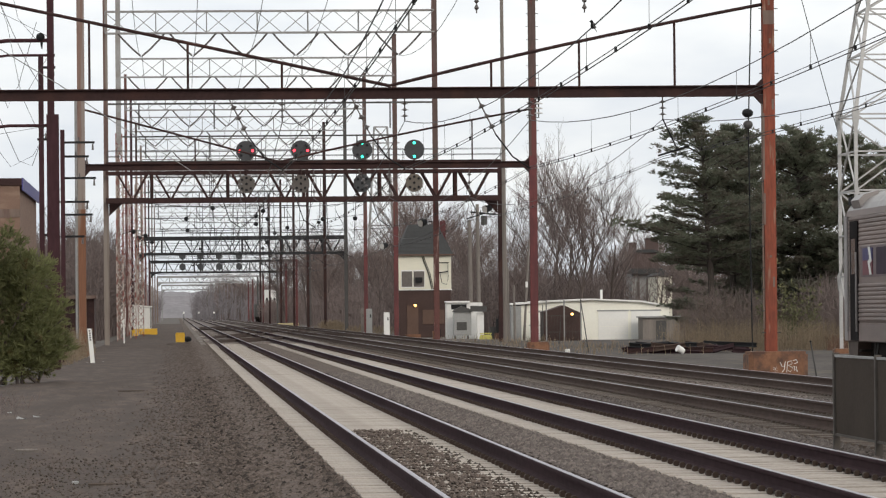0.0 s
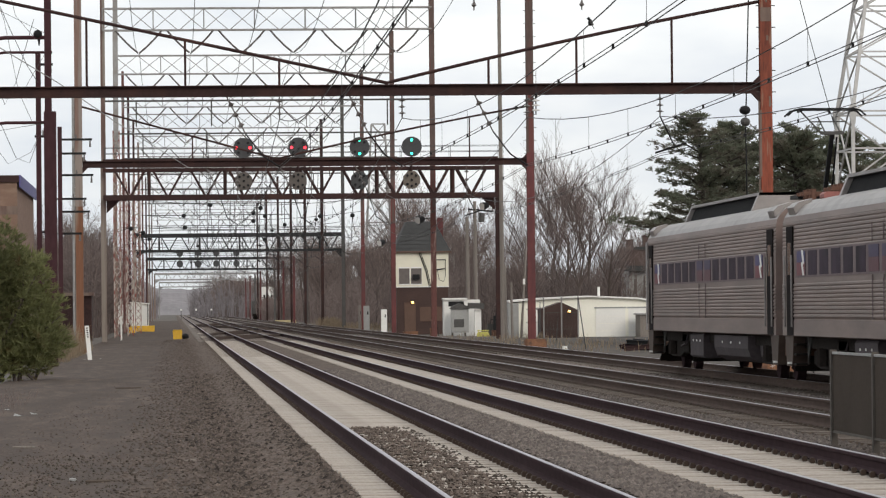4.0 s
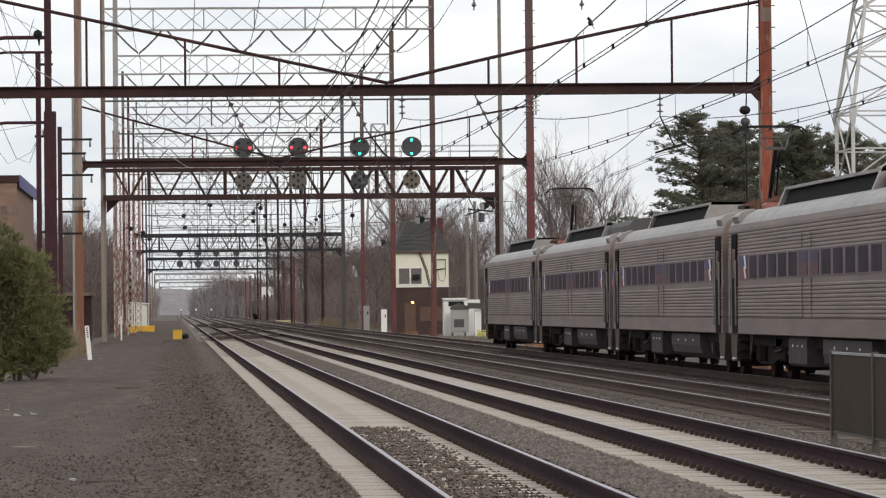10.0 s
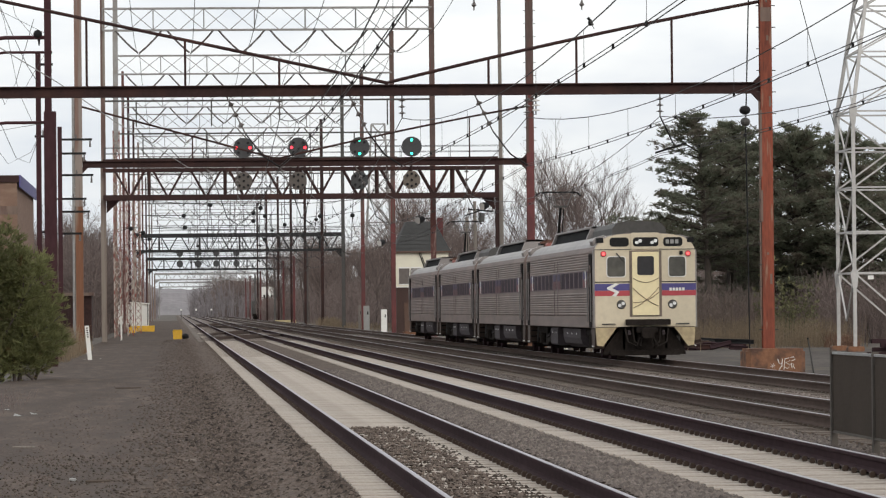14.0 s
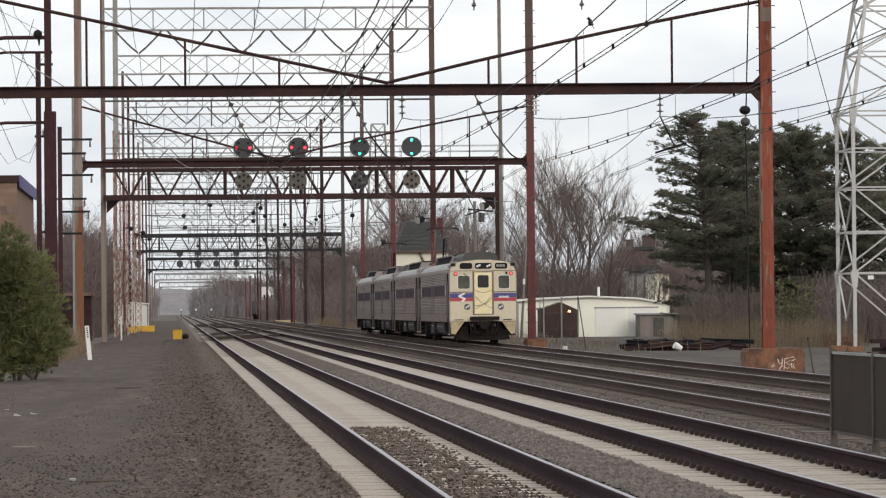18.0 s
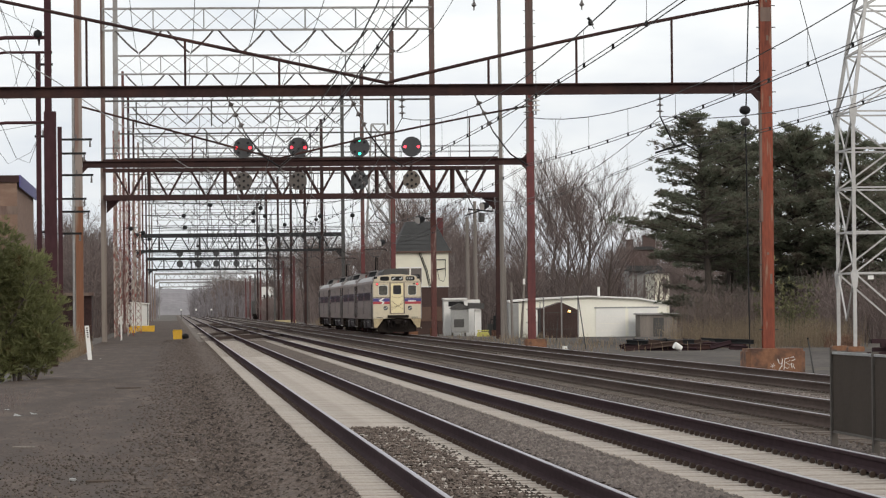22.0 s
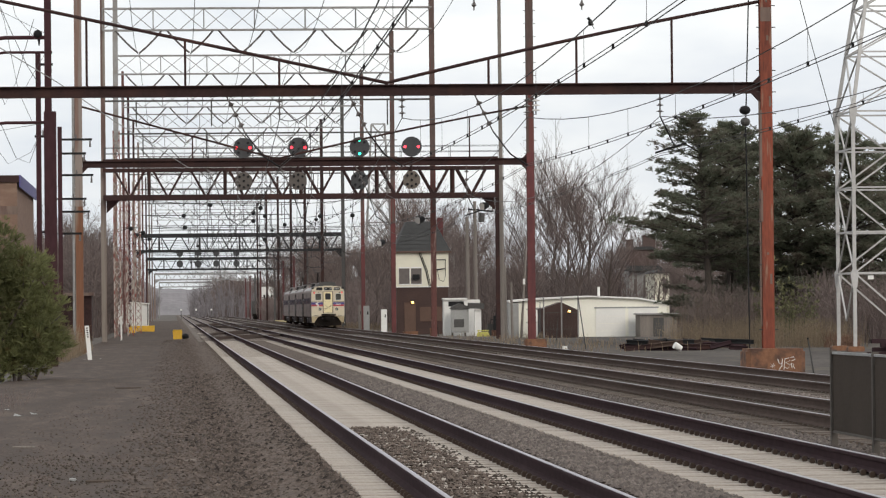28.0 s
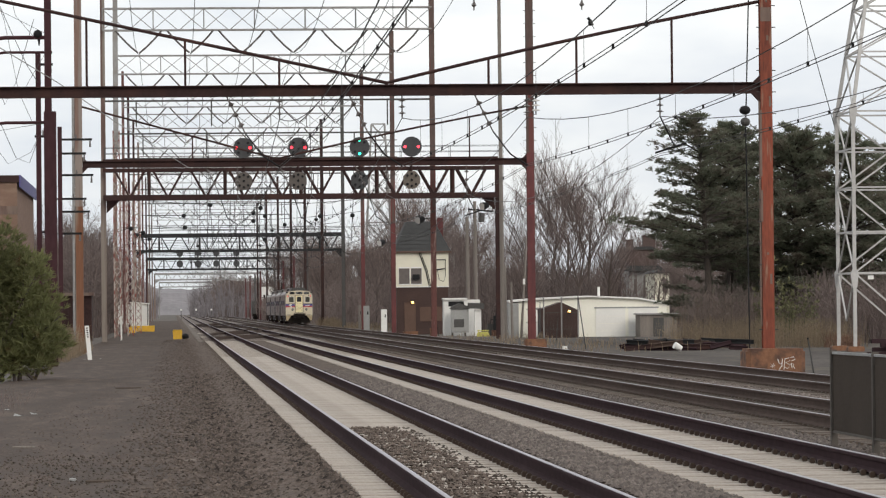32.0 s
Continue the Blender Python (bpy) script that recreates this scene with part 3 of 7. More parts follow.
def suspension(y, seed):
    """Hanger rods with pot insulators, bridles and span wires that carry the overhead wires at one gantry."""
    q = random.Random(seed)
    th = thing("catenary_suspension", pose(0, y - 0.25, 0), "dark hanger rods, pot insulators and span wires over the tracks", "catenary hanger", "catenary hangers")
    for z, drop in ((10.6, 0.7), (8.3, 0.35)):
        part("span_wire", Geo().line(sag((-4.6, 0.2, z), (17.1, 0.2, z), drop, 14), 0.022, 4), M["wire"], th)
    for k, x in enumerate(TRACKS):
        top = x + q.uniform(-0.9, 0.9)
        rod = part("hanger_rod", Geo().line([(top, 0.25, 15.6), (top + (x - top) * 0.3, 0, 10.8), (x, 0, MESS)], 0.028, 5), M["black"], th)
        zp = q.uniform(8.6, 10.9)
        xp = top + (x - top) * (0.3 + 0.7 * (10.8 - zp) / 3.75) if zp < 10.8 else top + (x - top) * 0.3
        if q.random() < 0.5:
            part("pot_insulator", Geo().ball((xp, 0, zp), 0.19, 10, 7, 0.95), M["black"], rod, "round black pot insulator")
        part("bridle", Geo().line([(x - 1.5, 0.1, 9.8), (x - 0.35, 0, 7.7), (x, 0, MESS), (x + 0.4, 0, 7.75), (x + 1.45, 0.1, 9.75)], 0.02, 4), M["wire"], th)
        part("steady_arm", Geo().line([(x - 1.3, 0, 6.75), (x - 0.5, 0, 6.1), (x, 0, CONTACT[k] + 0.03)], 0.024, 4), M["black"], th)


for i, y in enumerate(HIGH[1:8]):
    suspension(y, 60 + i)

# ---------------------------------------------------------------- signal bridges


def signal_bridge(y, xl, xr, z0, z1, deck, mat, leg_mat, label):
    sb = thing("signal_bridge", pose(0, y, 0), label, "signal bridge", "signal bridges over the tracks")
    for x, mt in ((xl, leg_mat[0]), (xr, leg_mat[1])):
        leg = hmast(x, 0, -0.42, z1 + 0.2, 0.34, mt, sb)
        leg.name = "leg"
    n = 10
    for yy in (-0.75, 0.75):
        tr = part("lower_chord", Geo().bar((xl, yy, z0), (xr, yy, z0), 0.25, 0.34), mat, sb)
        part("upper_chord", Geo().bar((xl, yy, z1), (xr, yy, z1), 0.22, 0.22), mat, sb)
        for i in range(n):
            xa, xb = xl + 0.5 + (xr - xl - 1) * i / n, xl + 0.5 + (xr - xl - 1) * (i + 1) / n
            xm = (xa + xb) / 2
            part("diagonal", Geo().bar((xa + 0.25, yy, z1), (xm, yy, z0), 0.14, 0.12), mat, tr)
            part("diagonal", Geo().bar((xm, yy, z0), (xb - 0.25, yy, z1), 0.14, 0.12), mat, tr)
            if i % 2:
                part("upright", Geo().bar((xa, yy, z0), (xa, yy, z1), 0.16, 0.14), mat, tr)
    dk = Geo().box(xl, xr, -0.8, 0.8, deck - 0.14, deck - 0.03)
    dk.box(xl, xr, -0.85, -0.78, deck - 0.32, deck - 0.03)
    part("walkway", dk, mat, sb, "dark walkway deck")
    for yy in (-0.8, 0.8):
        for dz in (0.35, 0.72):
            part("handrail", Geo().rod((xl + 0.1, yy, deck + dz), (xr + 0.2, yy, deck + dz), 0.022, n=4), M["galv_dark"], sb)
        m = int((xr - xl) / 2.9)
        for i in range(m + 1):
            x = xl + 0.1 + (xr - xl) * i / m
            part("railing_post", Geo().rod((x, yy, deck - 0.03), (x, yy, deck + 0.72), 0.022, n=4), M["galv_dark"], sb)
    for x, s in ((xl + 0.2, 1), (xr - 0.2, -1)):
        part("knee_bracket", Geo().prism([(x, z0 - 1.0), (x + s * 0.9, z0 - 0.15), (x, z0 - 0.15)], -0.1, 0.1), mat, sb)
    return sb


BRIDGE_Y = 288.0
signal_bridge(BRIDGE_Y, -4.62, 21.3, 9.05, 10.85, 11.6, M["rust_dark"], (M["rust_pale"], M["rust_dark"]), "dark rusty steel truss signal bridge with walkway")
signal_bridge(548.0, -4.9, 21.15, 9.1, 10.9, 11.3, M["galv_deep"], (M["rust_pink"], M["rust_dark"]), "grey steel truss signal bridge far down the line")
signal_bridge(790.0, -4.9, 21.0, 9.1, 10.9, 11.3, M["galv_deep"], (M["rust_pink"], M["galv_dark"]), "grey steel truss signal bridge in the distance")
# the two farthest bridges take the pale steel colour in place of haze
signal_bridge(1075.0, -4.9, 21.0, 9.3, 10.6, 11.0, M["galv"], (M["rust_pink"], M["galv"]), "pale grey steel truss bridge far down the line")
signal_bridge(1390.0, -4.9, 21.0, 9.3, 10.6, 11.0, M["galv"], (M["galv"], M["galv"]), "pale grey steel truss bridge at the end of the view")
for i in range(9):
    y = 575 + 62 * i
    solid("far_mast", Geo().box(-0.16, 0.16, -0.16, 0.16, -0.42, 9.5, 0.03), M["crimson"] if i % 3 else M["galv_dark"], "faded red steel mast beside the far tracks", "mast", "far masts", at=pose(17.3, y, 0))
# ---------------------------------------------------------------- the commuter train
M["steel"] = material("fluted_stainless_steel", (0.208, 0.152, 0.134), 0.55, 0.22, vary=0.12, big=0.5, fine=6, bump=0.08, second=(0.142, 0.108, 0.098), second_at=(0.42, 0.75), stretch=(1, 0.3, 2))
M["steel_roof"] = material("dusty_steel_roof", (0.262, 0.240, 0.232), 0.40, 0.45, vary=0.14, big=0.5, fine=5, bump=0.1, second=(0.15, 0.135, 0.125), second_at=(0.45, 0.75))
M["cream"] = material("cream_cab_paint", (0.60, 0.525, 0.39), 0.5, vary=0.08, big=1.5, fine=8, bump=0.05, second=(0.50, 0.43, 0.32), second_at=(0.55, 0.85))
M["cream_dirty"] = material("stained_cream_paint", (0.46, 0.37, 0.22), 0.6, vary=0.2, big=1.5, fine=8, bump=0.05, second=(0.28, 0.21, 0.14), second_at=(0.5, 0.75))
M["cream_door"] = material("yellowed_cab_door_paint", (0.78, 0.68, 0.42), 0.45, vary=0.08, big=1.5, fine=8, bump=0.05)
M["door_pocket"] = material("brown_door_pocket", (0.155, 0.120, 0.098), 0.7, vary=0.2, big=2, fine=8, bump=0.1)
# tone of the lighter cab interior is put into the olive-grey glass colour
M["cab_glass"] = material("olive_grey_cab_glass", (0.070, 0.066, 0.055), 0.15, vary=0.5, big=1.6, fine=4, bump=0, spec=0.5)
M["blue"] = material("blue_stripe_paint", (0.060, 0.052, 0.20), 0.5, vary=0.1, big=2, fine=8, bump=0)
M["red"] = material("red_stripe_paint", (0.40, 0.045, 0.06), 0.5, vary=0.1, big=2, fine=8, bump=0)
M["under"] = material("sooty_underframe", (0.022, 0.018, 0.016), 0.95, 0.0, spec=0.1, vary=0.4, big=1.5, fine=12, bump=0.4)
M["under_box"] = material("dusty_equipment_box", (0.070, 0.059, 0.063), 0.85, 0.0, spec=0.2, vary=0.25, big=1.5, fine=10, bump=0.2)
M["under_rust"] = material("rusty_end_sill", (0.10, 0.048, 0.032), 0.85, 0.0, vary=0.3, big=1.5, fine=10, bump=0.3)
M["car_glass"] = material("violet_tinted_window", (0.034, 0.022, 0.036), 0.4, 0.0, vary=0.6, big=0.9, fine=3, bump=0, spec=0.015)
M["band"] = material("brown_grey_window_band", (0.17, 0.130, 0.132), 0.6, 0.1, vary=0.2, big=1, fine=8, bump=0.1, spec=0.15)
M["decal_blue"] = material("faded_blue_decal", (0.062, 0.054, 0.15), 0.4, vary=0.2, big=2, fine=8, bump=0, spec=0.05)
M["decal_red"] = material("faded_red_decal", (0.17, 0.05, 0.06), 0.4, vary=0.2, big=2, fine=8, bump=0, spec=0.05)
M["decal_dim_blue"] = material("worn_blue_decal", (0.050, 0.038, 0.085), 0.4, vary=0.2, big=2, fine=8, bump=0, spec=0.05)
M["decal_dim_red"] = material("worn_red_decal", (0.105, 0.042, 0.052), 0.4, vary=0.2, big=2, fine=8, bump=0, spec=0.05)
M["step_skirt"] = material("brown_step_well_steel", (0.066, 0.044, 0.034), 0.8, 0.0, vary=0.25, big=1.2, fine=9, bump=0.15, second=(0.075, 0.05, 0.04), second_at=(0.5, 0.72))
M["red_dull"] = material("dull_red_box_paint", (0.27, 0.10, 0.085), 0.7, vary=0.25, big=3, fine=10, bump=0.1)
M["slot"] = material("door_recess_shade", (0.017, 0.014, 0.014), 0.8, vary=0.2, big=1, fine=6, bump=0, spec=0.04)
M["louver"] = material("black_louver_grille", (0.012, 0.012, 0.013), 0.9, spec=0.1, vary=0.3, big=2, fine=12, bump=0.3)
M["red_lens"] = material("lit_red_marker_lens", (1.0, 0.12, 0.12), 0.3, glow=1.2, bump=0, vary=0.05)
M["lamp_glass"] = material("headlamp_glass", (0.80, 0.80, 0.78), 0.12, 0.6, vary=0.2, big=6, fine=20, bump=0)

CAR_LEN, CAR_PITCH, CAR_W = 25.25, 25.91, 3.05


ROOF_CURVE = ((1.50, 3.27), (1.47, 3.38), (1.40, 3.49), (1.28, 3.60), (1.10, 3.685), (0.85, 3.745), (0.5, 3.785), (0.0, 3.80))


def side_profile():
    """Half outline of the body from the sill up to the roof's crown: (x, z), fluted where the steel is fluted."""
    w = CAR_W / 2
    p = [(w - 0.05, 0.96), (w, 0.98), (w, 1.30), (w - 0.02, 1.31)]
    z = 1.34
    while z < 2.03:
        p += [(w - 0.011, z), (w + 0.005, z + 0.018), (w + 0.005, z + 0.052), (w - 0.011, z + 0.068)]
        z += 0.077
    p += [(w - 0.01, 2.12), (w - 0.01, 2.70)]
    z = 2.73
    k = 0
    while z < 3.20:
        x = w - 0.013 - 0.0016 * k
        p += [(x - 0.010, z), (x + 0.005, z + 0.018), (x + 0.004, z + 0.052), (x - 0.011, z + 0.068)]
        z += 0.077
        k += 1
    return p + [(x, z - 0.006) for x, z in ROOF_CURVE]


def body_mesh():
    half = side_profile()
    prof = [(x, z) for x, z in half] + [(-x, z) for x, z in reversed(half[:-1])]
    return Geo().prism(prof, 0.35, CAR_LEN - 0.0).mesh("body", M["steel"])


CAR_BODY = body_mesh()


def decal(parent, x, y0, y1, s, tone="decal"):
    """A window panel with a blue and red field and a white zigzag."""
    xx = s * x
    g = Geo().box(min(xx, xx + s * 0.004), max(xx, xx + s * 0.004), y0, y1, 2.44, 2.66)
    part("blue_field", g, M[tone + "_blue"], parent)
    g = Geo().box(min(xx, xx + s * 0.004), max(xx, xx + s * 0.004), y0, y1, 2.18, 2.437)
    part("red_field", g, M[tone + "_red"], parent)


def rail_car(cab_rear, cab_front, pan_car):
    car = thing("passenger_rail_car", pose(0, 0, 0), "fluted stainless steel commuter rail car on the far track", "rail car", "cars of the commuter train")
    part("body", CAR_BODY, None, car, "dull fluted stainless steel body")
    w = CAR_W / 2
    # smooth roof skin
    g = Geo()
    prof = [(x, z + 0.004) for x, z in ROOF_CURVE[1:]] + [(-x, z + 0.004) for x, z in reversed(ROOF_CURVE[1:-1])]
    g.prism(prof, 0.40, CAR_LEN - 0.05)
    part("roof", g, M["steel_roof"], car, "dusty rounded grey roof", smooth=False)
    # windows on both sides
    for s in (-1, 1):
        x = w + 0.004
        n = 14
        y0, y1 = 2.05, CAR_LEN - 2.05
        step = (y1 - y0) / n
        fr = Geo().box(min(s * (w - 0.02), s * x), max(s * (w - 0.02), s * x), y0 - 0.12, y1 + 0.12, 2.14, 2.70)
        band = part("window_band", fr, M["band"], car, "brown-grey window band")
        for i in range(n):
            a, b = y0 + i * step + 0.19, y0 + (i + 1) * step - 0.19
            g = Geo().box(min(s * x, s * (x + 0.006)), max(s * x, s * (x + 0.006)), a, b, 2.18, 2.66)
            wp = part("window", g, M["car_glass"], band)
            if i in (0, n - 1):
                decal(wp, x + 0.008, a, b, s)
                z = Geo()
                zx = s * (x + 0.016)
                ym = (a + b) / 2
                z.prism_x([(ym - 0.50, 2.18), (ym - 0.26, 2.18), (ym - 0.05, 2.42), (ym - 0.25, 2.46), (ym - 0.08, 2.68), (ym - 0.32, 2.68), (ym - 0.52, 2.42), (ym - 0.30, 2.38)], min(zx, zx + s * 0.004), max(zx, zx + s * 0.004))
                part("white_zigzag", z, M["white_paint"], wp)
            elif i in (6, 7):
                decal(wp, x + 0.008, a, b, s, "decal_dim")
        for yy in (12.35, 13.6):
            part("panel_joint", Geo().box(min(s * w, s * (w + 0.014)), max(s * w, s * (w + 0.014)), yy - 0.04, yy + 0.04, 1.32, 2.12), M["band"], car)
            part("panel_joint", Geo().box(min(s * w, s * (w + 0.010)), max(s * w, s * (w + 0.010)), yy - 0.03, yy + 0.03, 2.72, 3.05), M["band"], car)
        # end doors: flush panels, their near-black colour stands for the recess shade
        for y in (0.7, CAR_LEN - 1.6):
            g = Geo().box(min(s * (w - 0.05), s * (w + 0.012)), max(s * (w - 0.05), s * (w + 0.012)), y, y + 0.9, 0.98, 3.18)
            d = part("vestibule_door", g, M["slot"], car, "flush vestibule door, dark for the shade of its recess")
            g = Geo().box(min(s * (w + 0.01), s * (w + 0.02)), max(s * (w + 0.01), s * (w + 0.02)), y + 0.2, y + 0.7, 2.2, 2.85)
            part("door_glass", g, M["dark_glass"], d)
            for yy in (y - 0.05, y + 0.95):
                part("grab_rail", Geo().rod((s * (w + 0.045), yy, 1.15), (s * (w + 0.045), yy, 2.6), 0.02, n=6), M["steel_roof"], d)
            for j in range(3):
                part("step", Geo().box(min(s * (w - 0.32), s * (w - 0.05)), max(s * (w - 0.32), s * (w - 0.05)), y + 0.05, y + 0.85, 0.38 + j * 0.2, 0.42 + j * 0.2), M["under"], d)
            ys = y - 0.55 if y < 5 else y + 0.25
            part("step_skirt", Geo().prism_x([(ys + 0.22, 0.36), (ys + 0.98, 0.36), (ys + 1.20, 0.97), (ys, 0.97)], min(s * (w - 0.34), s * (w - 0.03)), max(s * (w - 0.34), s * (w - 0.03))), M["step_skirt"], d, "brown steel step well")
            part("step_edge", Geo().box(min(s * (w - 0.03), s * (w + 0.03)), max(s * (w - 0.03), s * (w + 0.03)), ys + 0.24, ys + 0.5, 0.40, 0.44), M["white_paint"], d, "white step edge")
    # roof housing: open-sided frame with dark grilles, and a domed cover beside it
    a, b = 7.9, 20.9
    hg = Geo()
    prof = [(-0.95, 3.60), (0.95, 3.60), (0.74, 4.06), (-0.74, 4.06)]
    hg.prism(prof, a + 0.25, b - 0.25)
    hood = part("resistor_housing", hg, M["louver"], car, "black louvred resistor housing")
    fr = Geo()
    for y in (a, b - 0.22):
        fr.prism([(-1.06, 3.58), (1.06, 3.58), (0.82, 4.13), (-0.82, 4.13)], y, y + 0.22)
    fr.box(-0.84, 0.84, a, b, 4.065, 4.13)
    part("frame", fr, M["steel_roof"], hood, "silver frame and lid")
    if not pan_car:
        dm = Geo()
        prof = [(-0.82, 3.62), (0.82, 3.62), (0.80, 3.95), (0.68, 4.10), (0.4, 4.16), (-0.4, 4.16), (-0.68, 4.10), (-0.80, 3.95)]
        dm.prism(prof, 1.6, 7.7)
        part("roof_dome", dm, M["galv_dark"], car, "dark grey domed roof cover")
    # roof end ears and junction gear
    for y in (0.7, CAR_LEN - 1.6):
        for s in (-1, 1):
            e = Geo()
            e.prism([(s * 1.14, 3.55), (s * 1.46, 3.42), (s * 1.50, 3.56), (s * 1.40, 3.66), (s * 1.12, 3.74)], y, y + 0.95)
            part("roof_vent", e, M["steel_roof"], car, "pale roof-edge vent cowl")
    jy = 2.0 if pan_car else 24.0
    for i in range(3):
        bar = part("roof_busbar", Geo().box(-0.75, 0.75, jy - 0.5 + i * 0.5, jy - 0.38 + i * 0.5, 3.90, 3.97), M["under_rust"], car, "brown roof busbar")
        for xx in (-0.55, 0.55):
            part("insulator", Geo().rod((xx, jy - 0.45 + i * 0.5, 3.68), (xx, jy - 0.45 + i * 0.5, 4.03), 0.07, n=7), M["under_rust"], bar)
    if not pan_car:
        part("roof_box", Geo().box(-0.95, -0.45, jy - 0.8, jy - 0.2, 3.70, 3.86, 0.05), M["red_dull"], car, "faded red roof box")
    # underframe
    part("underframe", Geo().box(-1.25, 1.25, 0.6, CAR_LEN - 0.5, 0.72, 1.0), M["under"], car)
    # equipment hung under the floor: start, length, lowest point, half width, pale cover, rounded belly
    for y, ln, dz, hw, pale, belly in ((5.6, 6.0, 0.34, 1.42, 1, 1), (12.2, 1.2, 0.5, 1.1, 0, 0),
                                       (13.9, 2.6, 0.36, 1.40, 1, 0), (16.9, 0.9, 0.46, 1.2, 0, 1), (18.2, 1.3, 0.42, 1.25, 0, 0)):
        if belly:
            g = Geo().prism([(-hw + 0.28, dz), (hw - 0.28, dz), (hw - 0.06, dz + 0.12), (hw, dz + 0.30), (hw, 0.92), (-hw, 0.92), (-hw, dz + 0.30), (-hw + 0.06, dz + 0.12)], y, y + ln)
        else:
            g = Geo().box(-hw, hw, y, y + ln, dz, 0.94, 0.05)
        eb = part("equipment_box", g, M["under_box"] if pale else M["under"], car, "dusty violet-grey equipment case" if pale else "")
        if pale and ln > 1:
            for i in range(3):
                yy = y + ln * (0.22 + 0.26 * i)
                for s in (-1, 1):
                    part("latch_plate", Geo().box(min(s * hw, s * (hw + 0.012)), max(s * hw, s * (hw + 0.012)), yy, yy + 0.10, 0.74, 0.79), M["white_paint"], eb)
        elif not pale:
            for s in (-1, 1):
                part("pipe", Geo().line([(s * (hw - 0.02), y + 0.1, 0.92), (s * (hw + 0.05), y + 0.15, 0.66), (s * (hw + 0.04), y + ln - 0.1, 0.60)], 0.025, 5), M["under_box"], eb)
    # added black fill: blocks the bright ground seen through under the floor
    part("centre_sill", Geo().box(-0.95, 0.95, 5.5, 19.8, 0.30, 0.80, 0.08), M["under"], car, "black fill added between the bogies to close the gap")
    for yc in (3.6, CAR_LEN - 3.6):
        for dy in (-0.75, 0.75):
            part("traction_motor", Geo().rod((-0.62, yc + dy, 0.46), (0.62, yc + dy, 0.46), 0.27, n=10), M["under"], car)
        part("rail_guard", Geo().box(-0.95, 0.95, yc - 1.95, yc - 1.87, 0.2, 0.75), M["under"], car)
    for yy, rr in ((12.9, 0.22), (17.2, 0.24), (19.6, 0.20)):
        part("reservoir", Geo().rod((-1.18, yy, 0.62), (1.18, yy, 0.62), rr, n=12), M["under_box"], car, "dusty round air reservoir", smooth=False)
    for yy in (2.1, CAR_LEN - 2.2):
        for s in (-1, 1):
            part("cable_loop", Geo().line([(s * 1.25, yy, 0.95), (s * 1.30, yy + 0.05, 0.55), (s * 1.28, yy + 0.22, 0.42), (s * 1.26, yy + 0.34, 0.6), (s * 1.25, yy + 0.36, 0.95)], 0.03, 5), M["galv_dark"], car)
    part("air_tank", Geo().rod((-1.2, 5.0, 0.72), (1.2, 5.0, 0.72), 0.26, n=12), M["under_box"], car)
    for yc in (3.6, CAR_LEN - 3.6):
        fr = Geo()
        for s in (-1, 1):
            fr.prism_x([(yc - 1.7, 0.42), (yc - 0.9, 0.32), (yc + 0.9, 0.32), (yc + 1.7, 0.42), (yc + 1.7, 0.66), (yc + 0.7, 0.72), (yc - 0.7, 0.72), (yc - 1.7, 0.66)], min(s * 1.02, s * 1.16), max(s * 1.02, s * 1.16))
            fr.rod((s * 1.2, yc, 0.38), (s * 1.2, yc, 0.74), 0.16, n=8)
        fr.box(-1.05, 1.05, yc - 0.22, yc + 0.22, 0.46, 0.68)
        bg = part("bogie", fr, M["under"], car, "sooty bogie frame")
        for dy in (-1.28, 1.28):
            for s in (-1, 1):
                wg = Geo().rod((s * 0.70, yc + dy, 0.42), (s * 0.84, yc + dy, 0.42), 0.415, n=20)
                wg.rod((s * 0.66, yc + dy, 0.42), (s * 0.70, yc + dy, 0.42), 0.445, n=20)
                part("wheel", wg, M["rail_side"], bg)
            part("axle", Geo().rod((-0.95, yc + dy, 0.42), (0.95, yc + dy, 0.42), 0.09, n=8), M["under"], bg)
    # plain ends and gangways
    for y, s, cab in ((0.0, -1, cab_rear), (CAR_LEN, 1, cab_front)):
        if not cab:
            yy = sorted((y + (0.35 if s < 0 else 0.0), y + (-0.33 if s < 0 else 0.33)))
            g = Geo().box(-0.55, 0.55, yy[0], yy[1], 1.05, 3.3, 0.08)
            part("gangway", g, M["under"], car, "black gangway bellows")
            g = Geo().box(-1.35, 1.35, min(y + 0.3 * (s < 0), y + 0.02), max(y + 0.34 * (s < 0), y + 0.06), 0.55, 1.0)
            part("end_sill", g, M["under_rust"], car, "rust-brown end sill")
    return car


